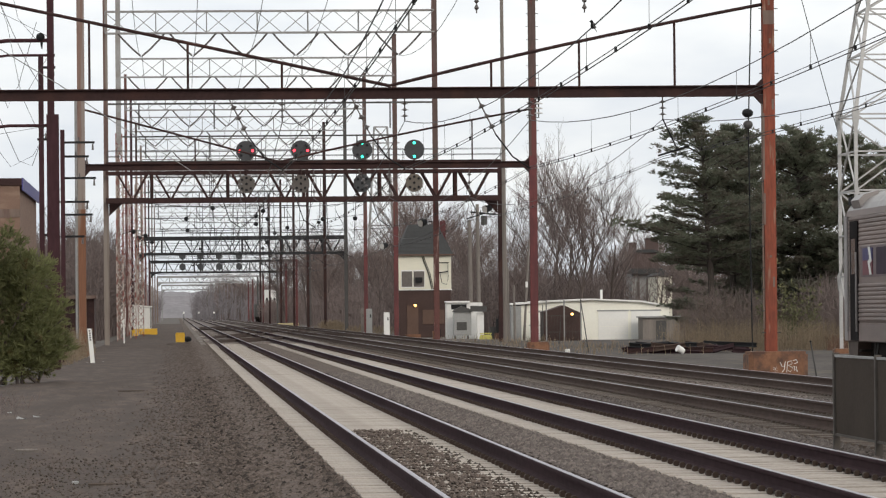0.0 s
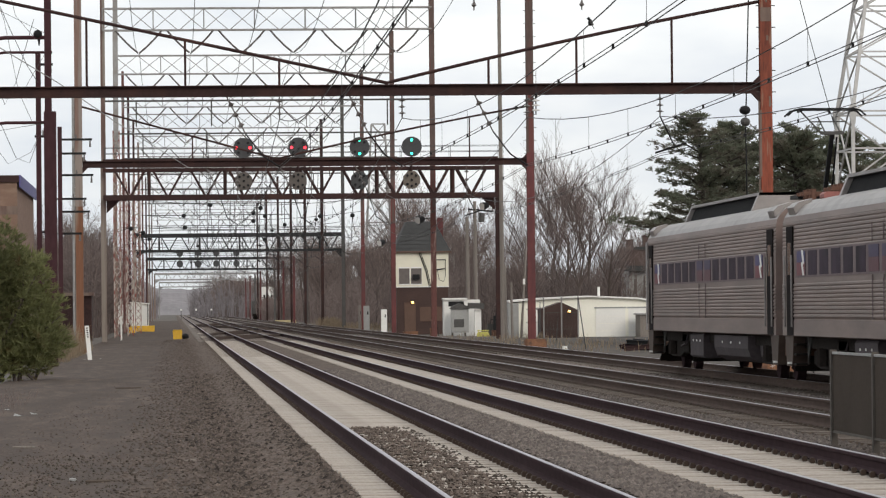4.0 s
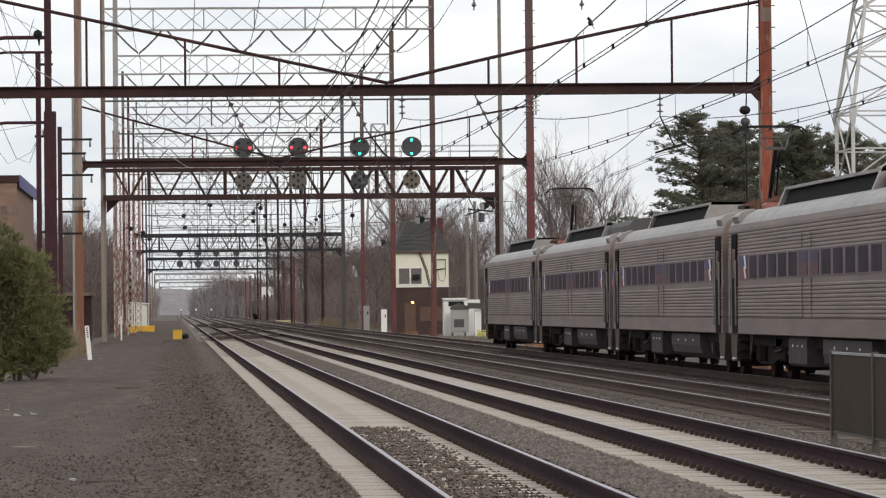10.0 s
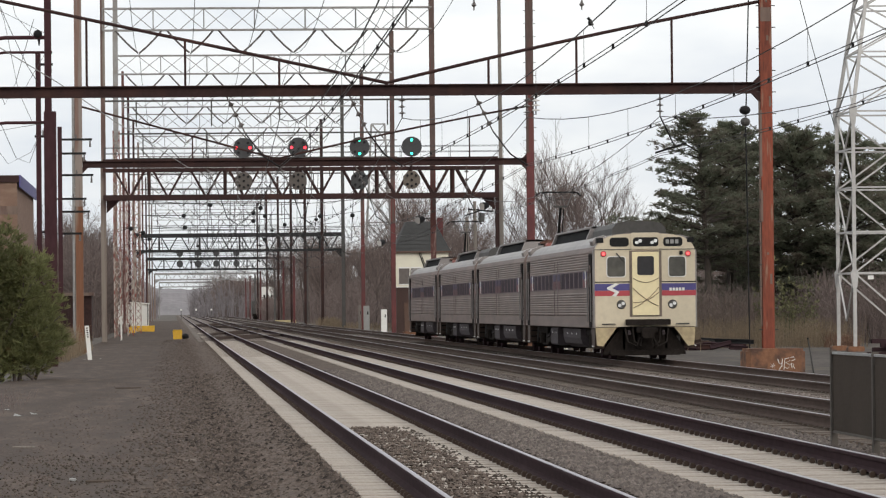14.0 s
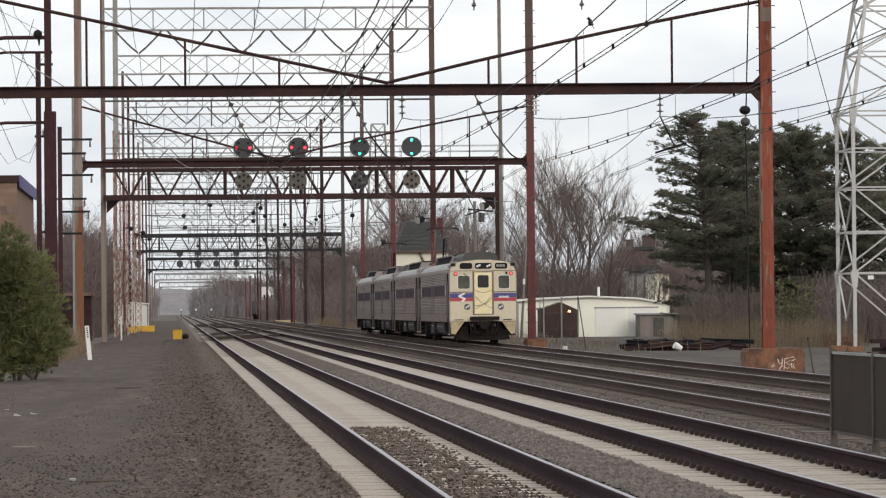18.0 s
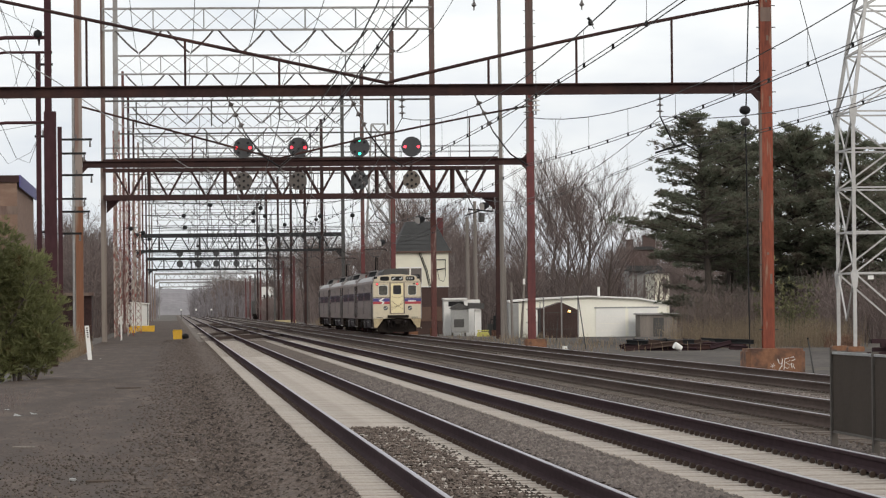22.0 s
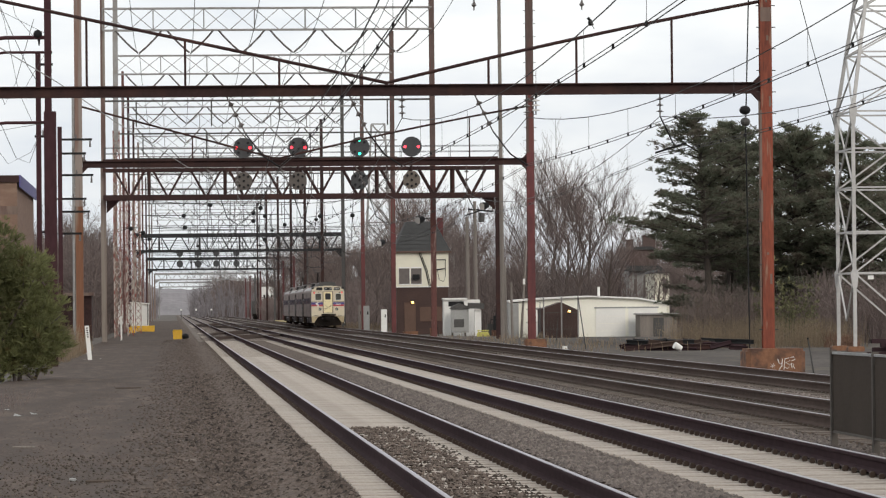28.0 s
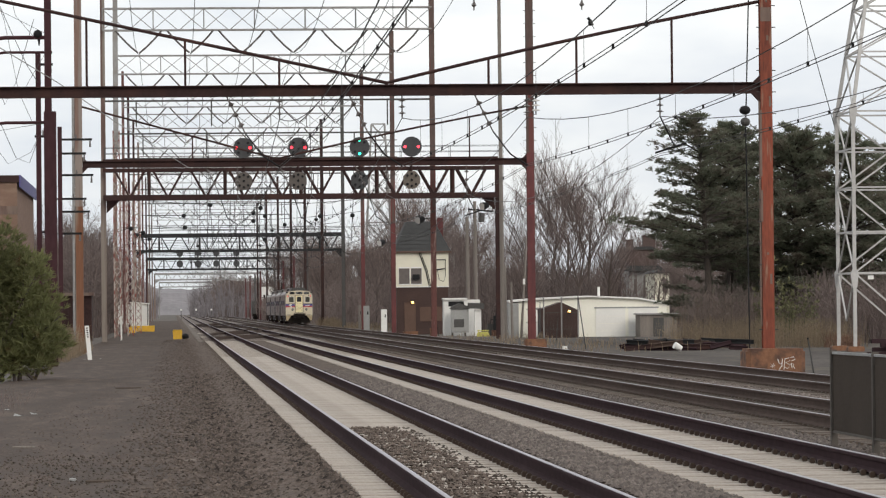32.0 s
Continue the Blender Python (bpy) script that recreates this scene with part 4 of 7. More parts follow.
def build_pantograph(car, y):
    pg = Geo()
    pg.box(-0.7, 0.7, y - 0.6, y + 0.6, 3.86, 3.94)
    base = part("pantograph", pg, M["black"], car, "raised black pantograph")
    arm = Geo()
    arm.bar((0, y + 0.3, 3.95), (0, y - 0.9, 5.22), 0.085, 0.09)
    arm.rod((0.14, y + 0.2, 3.95), (0.12, y - 0.75, 5.15), 0.02, n=5)
    part("lower_arm", arm, M["black"], base)
    k = Geo().box(-0.24, 0.24, y - 0.95, y - 0.86, 5.20, 5.27)
    for s in (-1, 1):
        k.rod((s * 0.24, y - 0.9, 5.24), (s * 0.52, y + 0.1, 5.74), 0.018, n=6)
        k.rod((s * 0.16, y - 0.9, 5.27), (s * 0.16, y + 0.1, 5.62), 0.016, n=5)
    k.rod((-0.40, y - 0.3, 5.50), (0.40, y - 0.3, 5.50), 0.014, n=5)
    part("upper_arm", k, M["galv_dark"], base)
    h = Geo()
    for dy in (-0.15, 0.35):
        h.box(-0.58, 0.58, y + dy - 0.04, y + dy + 0.04, 5.76, 5.80)
        for s in (-1, 1):
            h.line([(s * 0.58, y + dy, 5.78), (s * 0.72, y + dy, 5.75), (s * 0.84, y + dy, 5.64)], 0.022, 5)
    for s in (-1, 1):
        h.bar((s * 0.55, y - 0.15, 5.74), (s * 0.55, y + 0.35, 5.74), 0.04, 0.04)
    part("contact_head", h, M["black"], base)


def rounded(x0, x1, z0, z1, r, n=4):
    """Rounded rectangle outline in (x, z)."""
    p = []
    for cx, cz, a0 in ((x1 - r, z0 + r, -90), (x1 - r, z1 - r, 0), (x0 + r, z1 - r, 90), (x0 + r, z0 + r, 180)):
        for i in range(n + 1):
            t = radians(a0 + 90 * i / n)
            p.append((cx + r * math.cos(t), cz + r * math.sin(t)))
    return p


def cab_face(car, y, s):
    """The cab end at y, facing s along y."""
    w = CAR_W / 2

    def lay(d0, d1):
        return tuple(sorted((y + s * d0, y + s * d1)))

    prof = [(-w + 0.03, 1.0), (w - 0.03, 1.0), (w - 0.03, 3.25), (1.46, 3.37), (1.38, 3.49), (1.26, 3.595), (1.08, 3.68), (0.83, 3.735), (0, 3.79), (-0.83, 3.735), (-1.08, 3.68), (-1.26, 3.595), (-1.38, 3.49), (-1.46, 3.37), (-w + 0.03, 3.25)]
    face = part("cab_front", Geo().prism(prof, *lay(-0.35, 0.0)), M["cream"], car, "cream painted cab end")
    for q in (-1, 1):
        side = Geo().box(min(q * (w - 0.03), q * (w + 0.012)), max(q * (w - 0.03), q * (w + 0.012)), *lay(-0.36, 0.004), 0.98, 3.28)
        part("corner_post", side, M["steel_roof"], face)
    for x0, x1 in ((-w + 0.015, -0.40), (0.42, w - 0.015)):
        part("blue_stripe", Geo().box(x0, x1, *lay(0.0, 0.006), 2.075, 2.28), M["blue"], face)
        part("red_stripe", Geo().box(x0, x1, *lay(0.0, 0.006), 1.915, 2.07), M["red"], face)
        part("black_line", Geo().box(x0, x1, *lay(0.0, 0.012), 2.315, 2.345), M["black"], face)
        part("gutter", Geo().box(x0, x1, *lay(0.0, 0.02), 3.285, 3.305), M["galv_dark"], face)
    # raised centre panel, door pocket and door
    part("centre_panel", Geo().prism(rounded(-0.42, 0.45, 3.30, 3.79, 0.06), *lay(0.0, 0.05)), M["cream"], face)
    part("door_frame", Geo().box(-0.47, 0.49, *lay(0.0, 0.015), 1.30, 3.26), M["door_pocket"], face, "brown-grey door pocket")
    door = part("cab_door", Geo().box(-0.39, 0.41, *lay(0.015, 0.05), 1.34, 3.22), M["cream_door"], face, "yellowed cream end door")
    part("door_window", Geo().prism(rounded(-0.24, 0.26, 2.53, 3.09, 0.07), *lay(0.05, 0.06)), M["dark_glass"], door)
    ch = Geo()
    for z, dz, dp in ((2.45, 0.0, 0.14), (2.15, -0.55, 0.06), (1.55, 0.62, 0.08), (1.72, 0.3, 0.10)):
        pts = [(-0.38 + 0.78 * i / 10, y + s * 0.07, z + dz * i / 10 - dp * 4 * (i / 10) * (1 - i / 10)) for i in range(11)]
        ch.line(pts, 0.008, 4)
    part("safety_chain", ch, M["under_rust"], door, "slack safety chains")
    for x0, x1 in ((-1.13, -0.60), (0.71, 1.20)):
        part("window_gasket", Geo().prism(rounded(x0 - 0.028, x1 + 0.028, 2.462, 3.098, 0.10), *lay(0.0, 0.02)), M["white_paint"], face, "pale window surround")
        part("cab_window", Geo().prism(rounded(x0, x1, 2.49, 3.07, 0.08), *lay(0.02, 0.028)), M["cab_glass"], face)
    wp = Geo().rod((-0.87, y + s * 0.04, 3.19), (-0.62, y + s * 0.05, 2.93), 0.02, n=5)
    part("wiper", wp, M["galv_dark"], face)
    for x0, x1 in ((-1.05, -0.48), (-0.36, 0.40), (0.55, 1.12)):
        part("sign_window", Geo().prism(rounded(x0, x1, 3.38, 3.65, 0.09), *lay(0.05 if abs(x0) < 0.4 else 0.0, 0.062 if abs(x0) < 0.4 else 0.012)), M["black"], face)
    for x in (-0.20, 0.26):
        for dx in (-0.05, 0.05):
            part("headlight", Geo().rod((x + dx, y + s * 0.06, 3.52 + dx * 0.5), (x + dx, y + s * 0.085, 3.52 + dx * 0.5), 0.055, n=10), M["lamp_glass"], face)
    bars = Geo()
    for i in range(3):
        bars.box(0.62 + i * 0.14, 0.72 + i * 0.14, *lay(0.012, 0.02), 3.46, 3.58)
    part("number_bars", bars, M["grey_box"], face, "pale unreadable number bars")
    for x in (-0.72, 0.81):
        hl = part("headlight_ring", Geo().rod((x, y, 1.66), (x, y + s * 0.04, 1.66), 0.14, 0.12, n=14), M["galv_dark"], face)
        for dx in (-0.05, 0.05):
            part("headlight", Geo().rod((x + dx, y + s * 0.03, 1.66 + dx * 0.6), (x + dx, y + s * 0.055, 1.66 + dx * 0.6), 0.052, n=10), M["lamp_glass"], hl)
    for x in (-1.24, 1.28):
        ml = part("marker_light", Geo().rod((x, y, 3.165), (x, y + s * 0.05, 3.165), 0.095, 0.085, n=12), M["red"], face)
        part("lens", Geo().rod((x, y + s * 0.05, 3.165), (x, y + s * 0.06, 3.165), 0.05, n=10), M["red_lens"], ml, "lit red lens")
    part("horn_box", Geo().box(1.03, 1.12, *lay(0.0, 0.05), 3.13, 3.24), M["black"], face)
    for x in (-1.34, 1.36):
        part("corner_cap", Geo().prism([(x - 0.10, 3.50), (x + 0.10, 3.50), (x + 0.10, 3.64), (x - 0.10, 3.64)], *lay(-0.30, 0.02)), M["black"], face)
    # white emblem on the stripe and bars of lettering
    em = Geo()
    e0 = y + s * 0.006
    pr = [(-1.14, 2.17), (-0.88, 2.30), (-0.79, 2.26), (-0.98, 2.15), (-0.78, 2.04), (-0.88, 1.89), (-1.00, 1.92), (-0.90, 2.01), (-1.14, 2.12)]
    em.prism([(x, z) for x, z in pr], *sorted((e0, e0 + s * 0.006)))
    part("emblem", em, M["white_paint"], face, "white angular emblem")
    lt = Geo()
    for i in range(5):
        lt.box(0.72 + i * 0.095, 0.79 + i * 0.095, *lay(0.006, 0.012), 2.06, 2.15)
    part("lettering_bars", lt, M["white_paint"], face, "small white lettering bars")
    # buffer beam, skirts, coupler
    part("buffer_plate", Geo().box(-0.60, 0.72, *lay(-0.1, 0.28), 1.05, 1.22, 0.02), M["under"], face)
    for q in (-1, 1):
        sk = Geo().prism([(q * 0.86, 0.98), (q * (w - 0.04), 0.98), (q * (w - 0.08), 0.45), (q * 1.27, 0.42)], *lay(-0.25, -0.02))
        part("skirt", sk, M["cream_dirty"], face, "stained cream corner skirt")
        part("grab_iron", Geo().rod((q * 0.9, y + s * 0.05, 1.08), (q * 1.3, y + s * 0.05, 1.08), 0.018, n=5), M["galv_dark"], face)
    cp = Geo().box(-0.16, 0.20, *lay(-0.2, 0.55), 0.66, 0.98, 0.06)
    cp.box(-0.30, 0.32, *lay(0.05, 0.35), 0.82, 0.98, 0.03)
    part("coupler", cp, M["under"], face, "sooty coupler head")
    hs = Geo()
    for x in (-0.62, -0.40, 0.42, 0.66):
        hs.line([(x, y + s * 0.1, 0.95), (x * 0.9, y + s * 0.28, 0.55), (x * 0.5, y + s * 0.34, 0.42), (x * 0.3, y + s * 0.2, 0.7)], 0.03, 5)
    part("hoses", hs, M["under"], face)
    pl = Geo().prism([(-1.24, 0.17), (1.24, 0.17), (1.16, 0.42), (0.72, 0.98), (-0.72, 0.98), (-1.16, 0.42)], *lay(-0.5, -0.30))
    pl.box(-1.05, 1.05, *lay(-0.30, -0.1), 0.15, 0.30, 0.03)
    pilot = part("pilot", pl, M["under"], face, "sooty pilot plate")
    for x in (-0.62, -0.25, 0.28, 0.64):
        part("stiffener", Geo().box(x - 0.03, x + 0.03, *lay(-0.38, -0.30), 0.34, 0.95), M["under"], pilot)
    for x in (-0.5, 0.52):
        part("hose_valve", Geo().rod((x, y + s * 0.02, 0.86), (x, y + s * 0.16, 0.80), 0.05, n=8), M["under_box"], face)


TRAIN_X = TRACKS[3]
train = []
for k in range(4):
    c = rail_car(k == 0, k == 3, k % 2 == 1)
    train.append(c)
flag = part("end_flag", Geo().box(-1.560, -1.540, CAR_LEN - 0.30, CAR_LEN - 0.06, 2.36, 2.62), M["blue"], train[1], "small blue and red panel on the car end")
part("red_half", Geo().box(-1.560, -1.540, CAR_LEN - 0.30, CAR_LEN - 0.06, 2.18, 2.357), M["red"], flag)
build_pantograph(train[1], 3.3)
build_pantograph(train[3], 3.3)
cab_face(train[0], 0.0, -1)
cab_face(train[3], CAR_LEN, 1)

TRAIN_ROWS = ((0, -21.9), (1, -13.5), (2, -5.1), (3, 3.4), (4.5, 16.5), (6, 30.2), (7, 40.0), (8, 50.4), (9, 61.3), (10, 72.7), (11, 84.8), (12, 98.9), (13, 113.7),
              (14, 129.5), (15.5, 154.2), (17, 180.0), (18, 198.2), (19, 216.8), (20, 236.2), (21, 255.8), (22, 275.3), (23, 295.1), (24, 315.2), (25, 335.6),
              (26.5, 367.4), (28, 400.3), (29, 422.9), (30, 446.0), (31, 469.5), (32, 493.4))
# ---------------------------------------------------------------- signals on the bridge
M["signal_black"] = material("weathered_black_target", (0.045, 0.045, 0.048), 0.7, vary=0.25, big=1.5, fine=10, bump=0.2)
M["signal_grey"] = material("faded_grey_target", (0.105, 0.090, 0.080), 0.75, vary=0.2, big=1.5, fine=10, bump=0.2)
M["signal_tan"] = material("faded_tan_target", (0.135, 0.112, 0.092), 0.75, vary=0.2, big=1.5, fine=10, bump=0.2)
M["red_light"] = material("lit_red_signal", (1.0, 0.04, 0.06), 0.3, glow=4.0, bump=0, vary=0.02)
M["green_light"] = material("lit_green_signal", (0.05, 1.0, 0.62), 0.3, glow=3.0, bump=0, vary=0.02)
M["amber_light"] = material("lit_amber_lamp", (1.0, 0.55, 0.16), 0.3, glow=4.0, bump=0, vary=0.02)


def disc(g, c, r, y0, y1, n=28):
    g.rod((c[0], y0, c[1]), (c[0], y1, c[1]), r, n=n)


SIG_Y = BRIDGE_Y - 1.05
sig_rows = ((4.55, "red"), (8.15, "red"), (12.17, "green"), (15.59, "both"))
MASK = None
for x, state in sig_rows:
    sg = thing("railway_signal", pose(x, SIG_Y, 12.24), "round black signal target with two lit lamps on the bridge", "railway signal", "upper signal heads")
    g = Geo()
    disc(g, (0, 0), 0.66, -0.03, 0.03)
    part("target", g, M["signal_black"], sg)
    part("post", Geo().rod((0, 0.12, -0.75), (0, 0.12, 0.3), 0.07, n=8), M["rust_dark"], sg)
    part("lamp_case", Geo().rod((0, 0.03, 0), (0, 0.45, 0), 0.5, 0.35, n=14), M["signal_black"], sg)
    for a, col in ((0, "red_light"), (180, "red_light"), (90, "green_light"), (270, "green_light")):
        if state == "red" and col != "red_light" or state == "green" and col != "green_light":
            continue
        cx, cz = 0.44 * math.cos(radians(a)), 0.44 * math.sin(radians(a))
        part("lens", Geo().rod((cx, -0.03, cz), (cx, -0.05, cz), 0.09, n=12), M[col], sg)
        if state != "both":
            hd = Geo()
            for i in range(7):
                t0, t1 = radians(i * 180 / 7), radians((i + 1) * 180 / 7)
                p0, p1 = (cx + 0.13 * math.cos(t0), cz + 0.13 * math.sin(t0)), (cx + 0.13 * math.cos(t1), cz + 0.13 * math.sin(t1))
                hd.add([(p0[0], -0.03, p0[1]), (p1[0], -0.03, p1[1]), (p1[0], -0.22, p1[1]), (p0[0], -0.22, p0[1])], [(0, 1, 2, 3)])
            part("hood", hd, M["signal_black"], sg)
    for a in (45, 135, 225, 315) if state != "both" else ():
        cx, cz = 0.44 * math.cos(radians(a)), 0.44 * math.sin(radians(a))
        part("unlit_lens", Geo().rod((cx, -0.03, cz), (cx, -0.05, cz), 0.09, n=10), M["black"], sg)
    if state == "both":
        # added mask, in place of switching: two openings uncover one lamp pair at a time
        g = Geo()
        nr, na = 22, 120
        for i in range(nr):
            for j in range(na):
                r0, r1 = 0.66 * i / nr, 0.66 * (i + 1) / nr
                a0, a1 = 2 * math.pi * j / na, 2 * math.pi * (j + 1) / na
                cr, ca = (r0 + r1) / 2, (a0 + a1) / 2
                cx, cz = cr * math.cos(ca), cr * math.sin(ca)
                if math.hypot(cx, abs(cz) - 0.44) < 0.125:
                    continue
                g.add([(r0 * math.cos(a0), 0, r0 * math.sin(a0)), (r1 * math.cos(a0), 0, r1 * math.sin(a0)), (r1 * math.cos(a1), 0, r1 * math.sin(a1)), (r0 * math.cos(a1), 0, r0 * math.sin(a1))], [(0, 1, 2, 3)])
        MASK = part("turning_mask", g, M["signal_black"], sg, "added black mask plate that hides one lamp pair", at=pose(0, -0.07, 0))
for x, mt in ((4.57, "signal_grey"), (8.13, "signal_grey"), (12.15, "signal_black"), (15.57, "signal_tan")):
    sg = thing("railway_signal", pose(x, SIG_Y, 10.06), "faded eight-sided signal target with unlit dark lamps", "railway signal", "lower signal heads")
    pr = [(0.60 * math.cos(radians(22.5 + 45 * i)), 0.63 * math.sin(radians(22.5 + 45 * i))) for i in range(8)]
    part("target", Geo().prism(pr, -0.03, 0.03), M[mt], sg)
    part("bracket", Geo().bar((0, 0.1, 0.5), (0, 0.1, 1.3), 0.12, 0.12), M["rust_dark"], sg)
    for a in (0, 45, 135, 180, 225, 315, None):
        r = 0.0 if a is None else 0.40
        cx, cz = r * math.sin(radians(a or 0)), r * math.cos(radians(a or 0))
        part("unlit_lens", Geo().rod((cx, -0.03, cz), (cx, -0.12, cz), 0.085, n=10), M["black"], sg)
for x in (0.95, 4.2, 7.5, 11.1):
    for z in (12.0, 10.1):
        sg = thing("railway_signal", pose(x, 788.9, z), "dark signal head on the far bridge", "railway signal", "signals of the far bridge")
        part("target", Geo().prism([(0.6 * math.cos(radians(30 * i)), 0.64 * math.sin(radians(30 * i))) for i in range(12)], -0.05, 0.05), M["signal_black"], sg)
        part("bracket", Geo().bar((0, 0.15, -1.0), (0, 0.15, 0.6), 0.14, 0.14), M["galv_dark"], sg)

# ---------------------------------------------------------------- masts and poles on the path side
pm = thing("transmission_mast", pose(-4.48, 160, 0), "thick purple-brown steel mast with long side arms", "mast", "masts along the path")
hmast(0, 0, -0.42, 8.9, 0.44, M["rust_purple"], pm)
hmast(-0.06, 0, 8.9, 20.0, 0.25, M["rust_purple"], pm)
for z, x0, x1, r in ((11.60, -2.6, 0.0, 0.075), (11.06, -2.6, 0.1, 0.05), (8.50, -2.6, 0.0, 0.06)):
    part("side_arm", Geo().line([(x0, 0.0, z - 0.12), (x0 + 1.0, 0.0, z), (x1, 0.0, z)], r, 6), M["rust_purple"], pm)
g = Geo().ball((-0.42, 0, 11.72), 0.16, 12, 8)
g.rod((-0.39, 0, 11.66), (-0.37, 0, 11.3), 0.07, 0.02, n=8)
part("arm_insulator", g, M["black"], pm, "dark round arm insulator")
for x, y, top, w, mt in ((-5.05, 165, 11.3, 0.19, "rust_purple"), (-4.78, 185, 9.4, 0.18, "rust_purple")):
    po = thing("line_pole", pose(x, y, 0), "slim purple-brown steel pole with crossarms", "pole", "masts along the path")
    hmast(0, 0, -0.42, top, w, M[mt], po)
    arms = ((10.9, -0.1, 0.55), (8.2, -0.15, 0.35), (4.6, 0, 0.5)) if x < -5 else ((8.86, 0, 1.35), (8.27, 0, 1.1), (7.36, 0, 1.4), (6.36, -0.3, 1.1), (5.82, 0, 1.25), (4.9, -0.3, 0.9))
    for z, a, b in arms:
        arm = part("crossarm", Geo().bar((a, 0, z), (b, 0, z), 0.09, 0.09), M["black"], po)
        ins = Geo()
        ins.rod((b - 0.08, 0, z - 0.05), (b - 0.08, 0, z - 0.32), 0.03, 0.05, n=6)
        ins.rod((b * 0.5, 0, z), (b * 0.5, 0, z + 0.22), 0.05, 0.03, n=6)
        part("insulator", ins, M["porcelain"], arm)
for x, y, h, w in ((-4.30, 330, 15.2, 0.46), (-3.55, 352, 12.0, 0.44), (-3.30, 395, 14.0, 0.5), (-4.9, 425, 14.5, 0.5)):
    lm = thing("lattice_mast", pose(x, y, 0), "slim lattice steel mast, flaking red and grey paint", "mast", "lattice masts beside the path")
    for sx in (-1, 1):
        for sy in (-1, 1):
            part("corner_angle", Geo().bar((sx * w / 2, sy * w / 2, -0.42), (sx * w / 2, sy * w / 2, h), 0.075, 0.075, up=(0, 1, 0)), M["flaking"], lm)
    wb = Geo()
    n = int(h / 0.55)
    for i in range(n):
        z0, z1 = -0.3 + i * 0.55, 0.25 + i * 0.55
        for sy in (-1, 1):
            wb.bar((-w / 2, sy * w / 2, z0), (w / 2, sy * w / 2, z1), 0.05, 0.05, up=(0, 1, 0))
            wb.bar((w / 2, sy * w / 2, z0), (-w / 2, sy * w / 2, z1), 0.05, 0.05, up=(0, 1, 0))
    tagged(part("lacing", wb, M["flaking"], lm, "crossed lacing bars"), kind="stuff")
    if y < 340:
        part("pole_top", Geo().prism_z([(-0.18, -0.18), (0.18, -0.18), (0.18, 0.18), (-0.18, 0.18)], 13.6, 26.0), M["galv"], lm, "grey steel pole on the lattice mast")
    for j, z in ((0, 7.6 + 0.004 * (y - 330)),):
        ar = part("bracket_arm", Geo().bar((0, -0.2, z), (1.0 + 0.2 * j, -0.2, z + 0.3), 0.06, 0.06), M["black"], lm)
        part("relay_pot", Geo().ball((1.05 + 0.2 * j, -0.2, z + 0.22), 0.18, 10, 6), M["black"], ar)

# grey wooden poles behind the junction
for x, y, top, r in ((20.58, 275, 24.5, 0.125), (22.45, 335, 8.6, 0.15), (23.05, 335, 9.8, 0.15), (20.86, 276, 4.4, 0.10), (21.15, 274.5, 3.2, 0.08)):
    po = thing("utility_pole", pose(x, y, 0), "weathered grey wooden utility pole", "pole", "wooden poles")
    part("pole", Geo().rod((0, 0, -0.46), (-0.06, 0, top), r * 1.15, r * 0.85, n=10), M["wood_pole"], po)
    if 9 < top < 12:
        part("crossarm", Geo().bar((-0.6, 0, 9.2), (1.4, 0, 9.0), 0.12, 0.12), M["black"], po)
        ins = Geo()
        for xx in (-0.5, 0.2, 0.7, 1.3):
            ins.rod((xx, 0, 9.0), (xx, 0, 9.35), 0.07, 0.04, n=6)
        part("insulator", ins, M["porcelain"], po)
        part("transformer", Geo().rod((0.45, -0.2, 8.2), (0.45, -0.2, 8.9), 0.24, n=10), M["galv_dark"], po)
lp = thing("leaning_pole", pose(23.72, 300, 0), "thin leaning grey pole with a white plate", "pole", "wooden poles")
part("pole", Geo().rod((0, 0, -0.46), (0.42, 0, 6.4), 0.09, 0.06, n=8), M["wood_pole"], lp)
part("plate", Geo().box(0.13, 0.29, -0.14, -0.09, 3.2, 3.6), M["white_paint"], lp)

solid("cable_conduit", Geo().rod((0, 0, -0.42), (0.02, 0, 12.0), 0.07, n=8), M["galv"], "pale conduit pipe beside the rusty mast", "conduit", at=pose(-4.76, G2 - 0.1, 0))
solid("cable_conduit", Geo().rod((0, 0, 1.0), (0, 0, 7.6), 0.032, n=7), M["rust_pink"], "pale conduit strapped to the red mast", "conduit", at=pose(16.80, G1 - 0.1, 0))
# lamp on a thin pole beside the near mast
lp = thing("lamp_pole", pose(17.12, 130.0, 0), "thin black pole with a round dark lamp head", "lamp pole")
part("pole", Geo().line([(0, 0, -0.46), (-0.06, 0, 7.0), (0.10, 0, 12.0)], 0.02, 6), M["black"], lp)
part("lamp_head", Geo().ball((-0.08, 0, 7.43), 0.17, 12, 8, 0.8), M["black"], lp)
part("lamp_body", Geo().ball((-0.07, 0, 7.08), 0.15, 10, 6, 0.9), M["galv_dark"], lp)

# step irons on the two red masts
for x, y, w in ((17.0, G1, 0.335), (17.0, G2, 0.36)):
    for i in range(26):
        z = 0.9 + i * 0.62
        for s in (-1, 1):
            solid("step_iron", Geo().rod((s * w / 2, 0, 0), (s * (w / 2 + 0.11), 0, 0), 0.014, n=5), M["galv_dark"], "short steel climbing step on a mast", "step iron", "climbing steps", at=pose(x, y - w / 2 + 0.03, z))

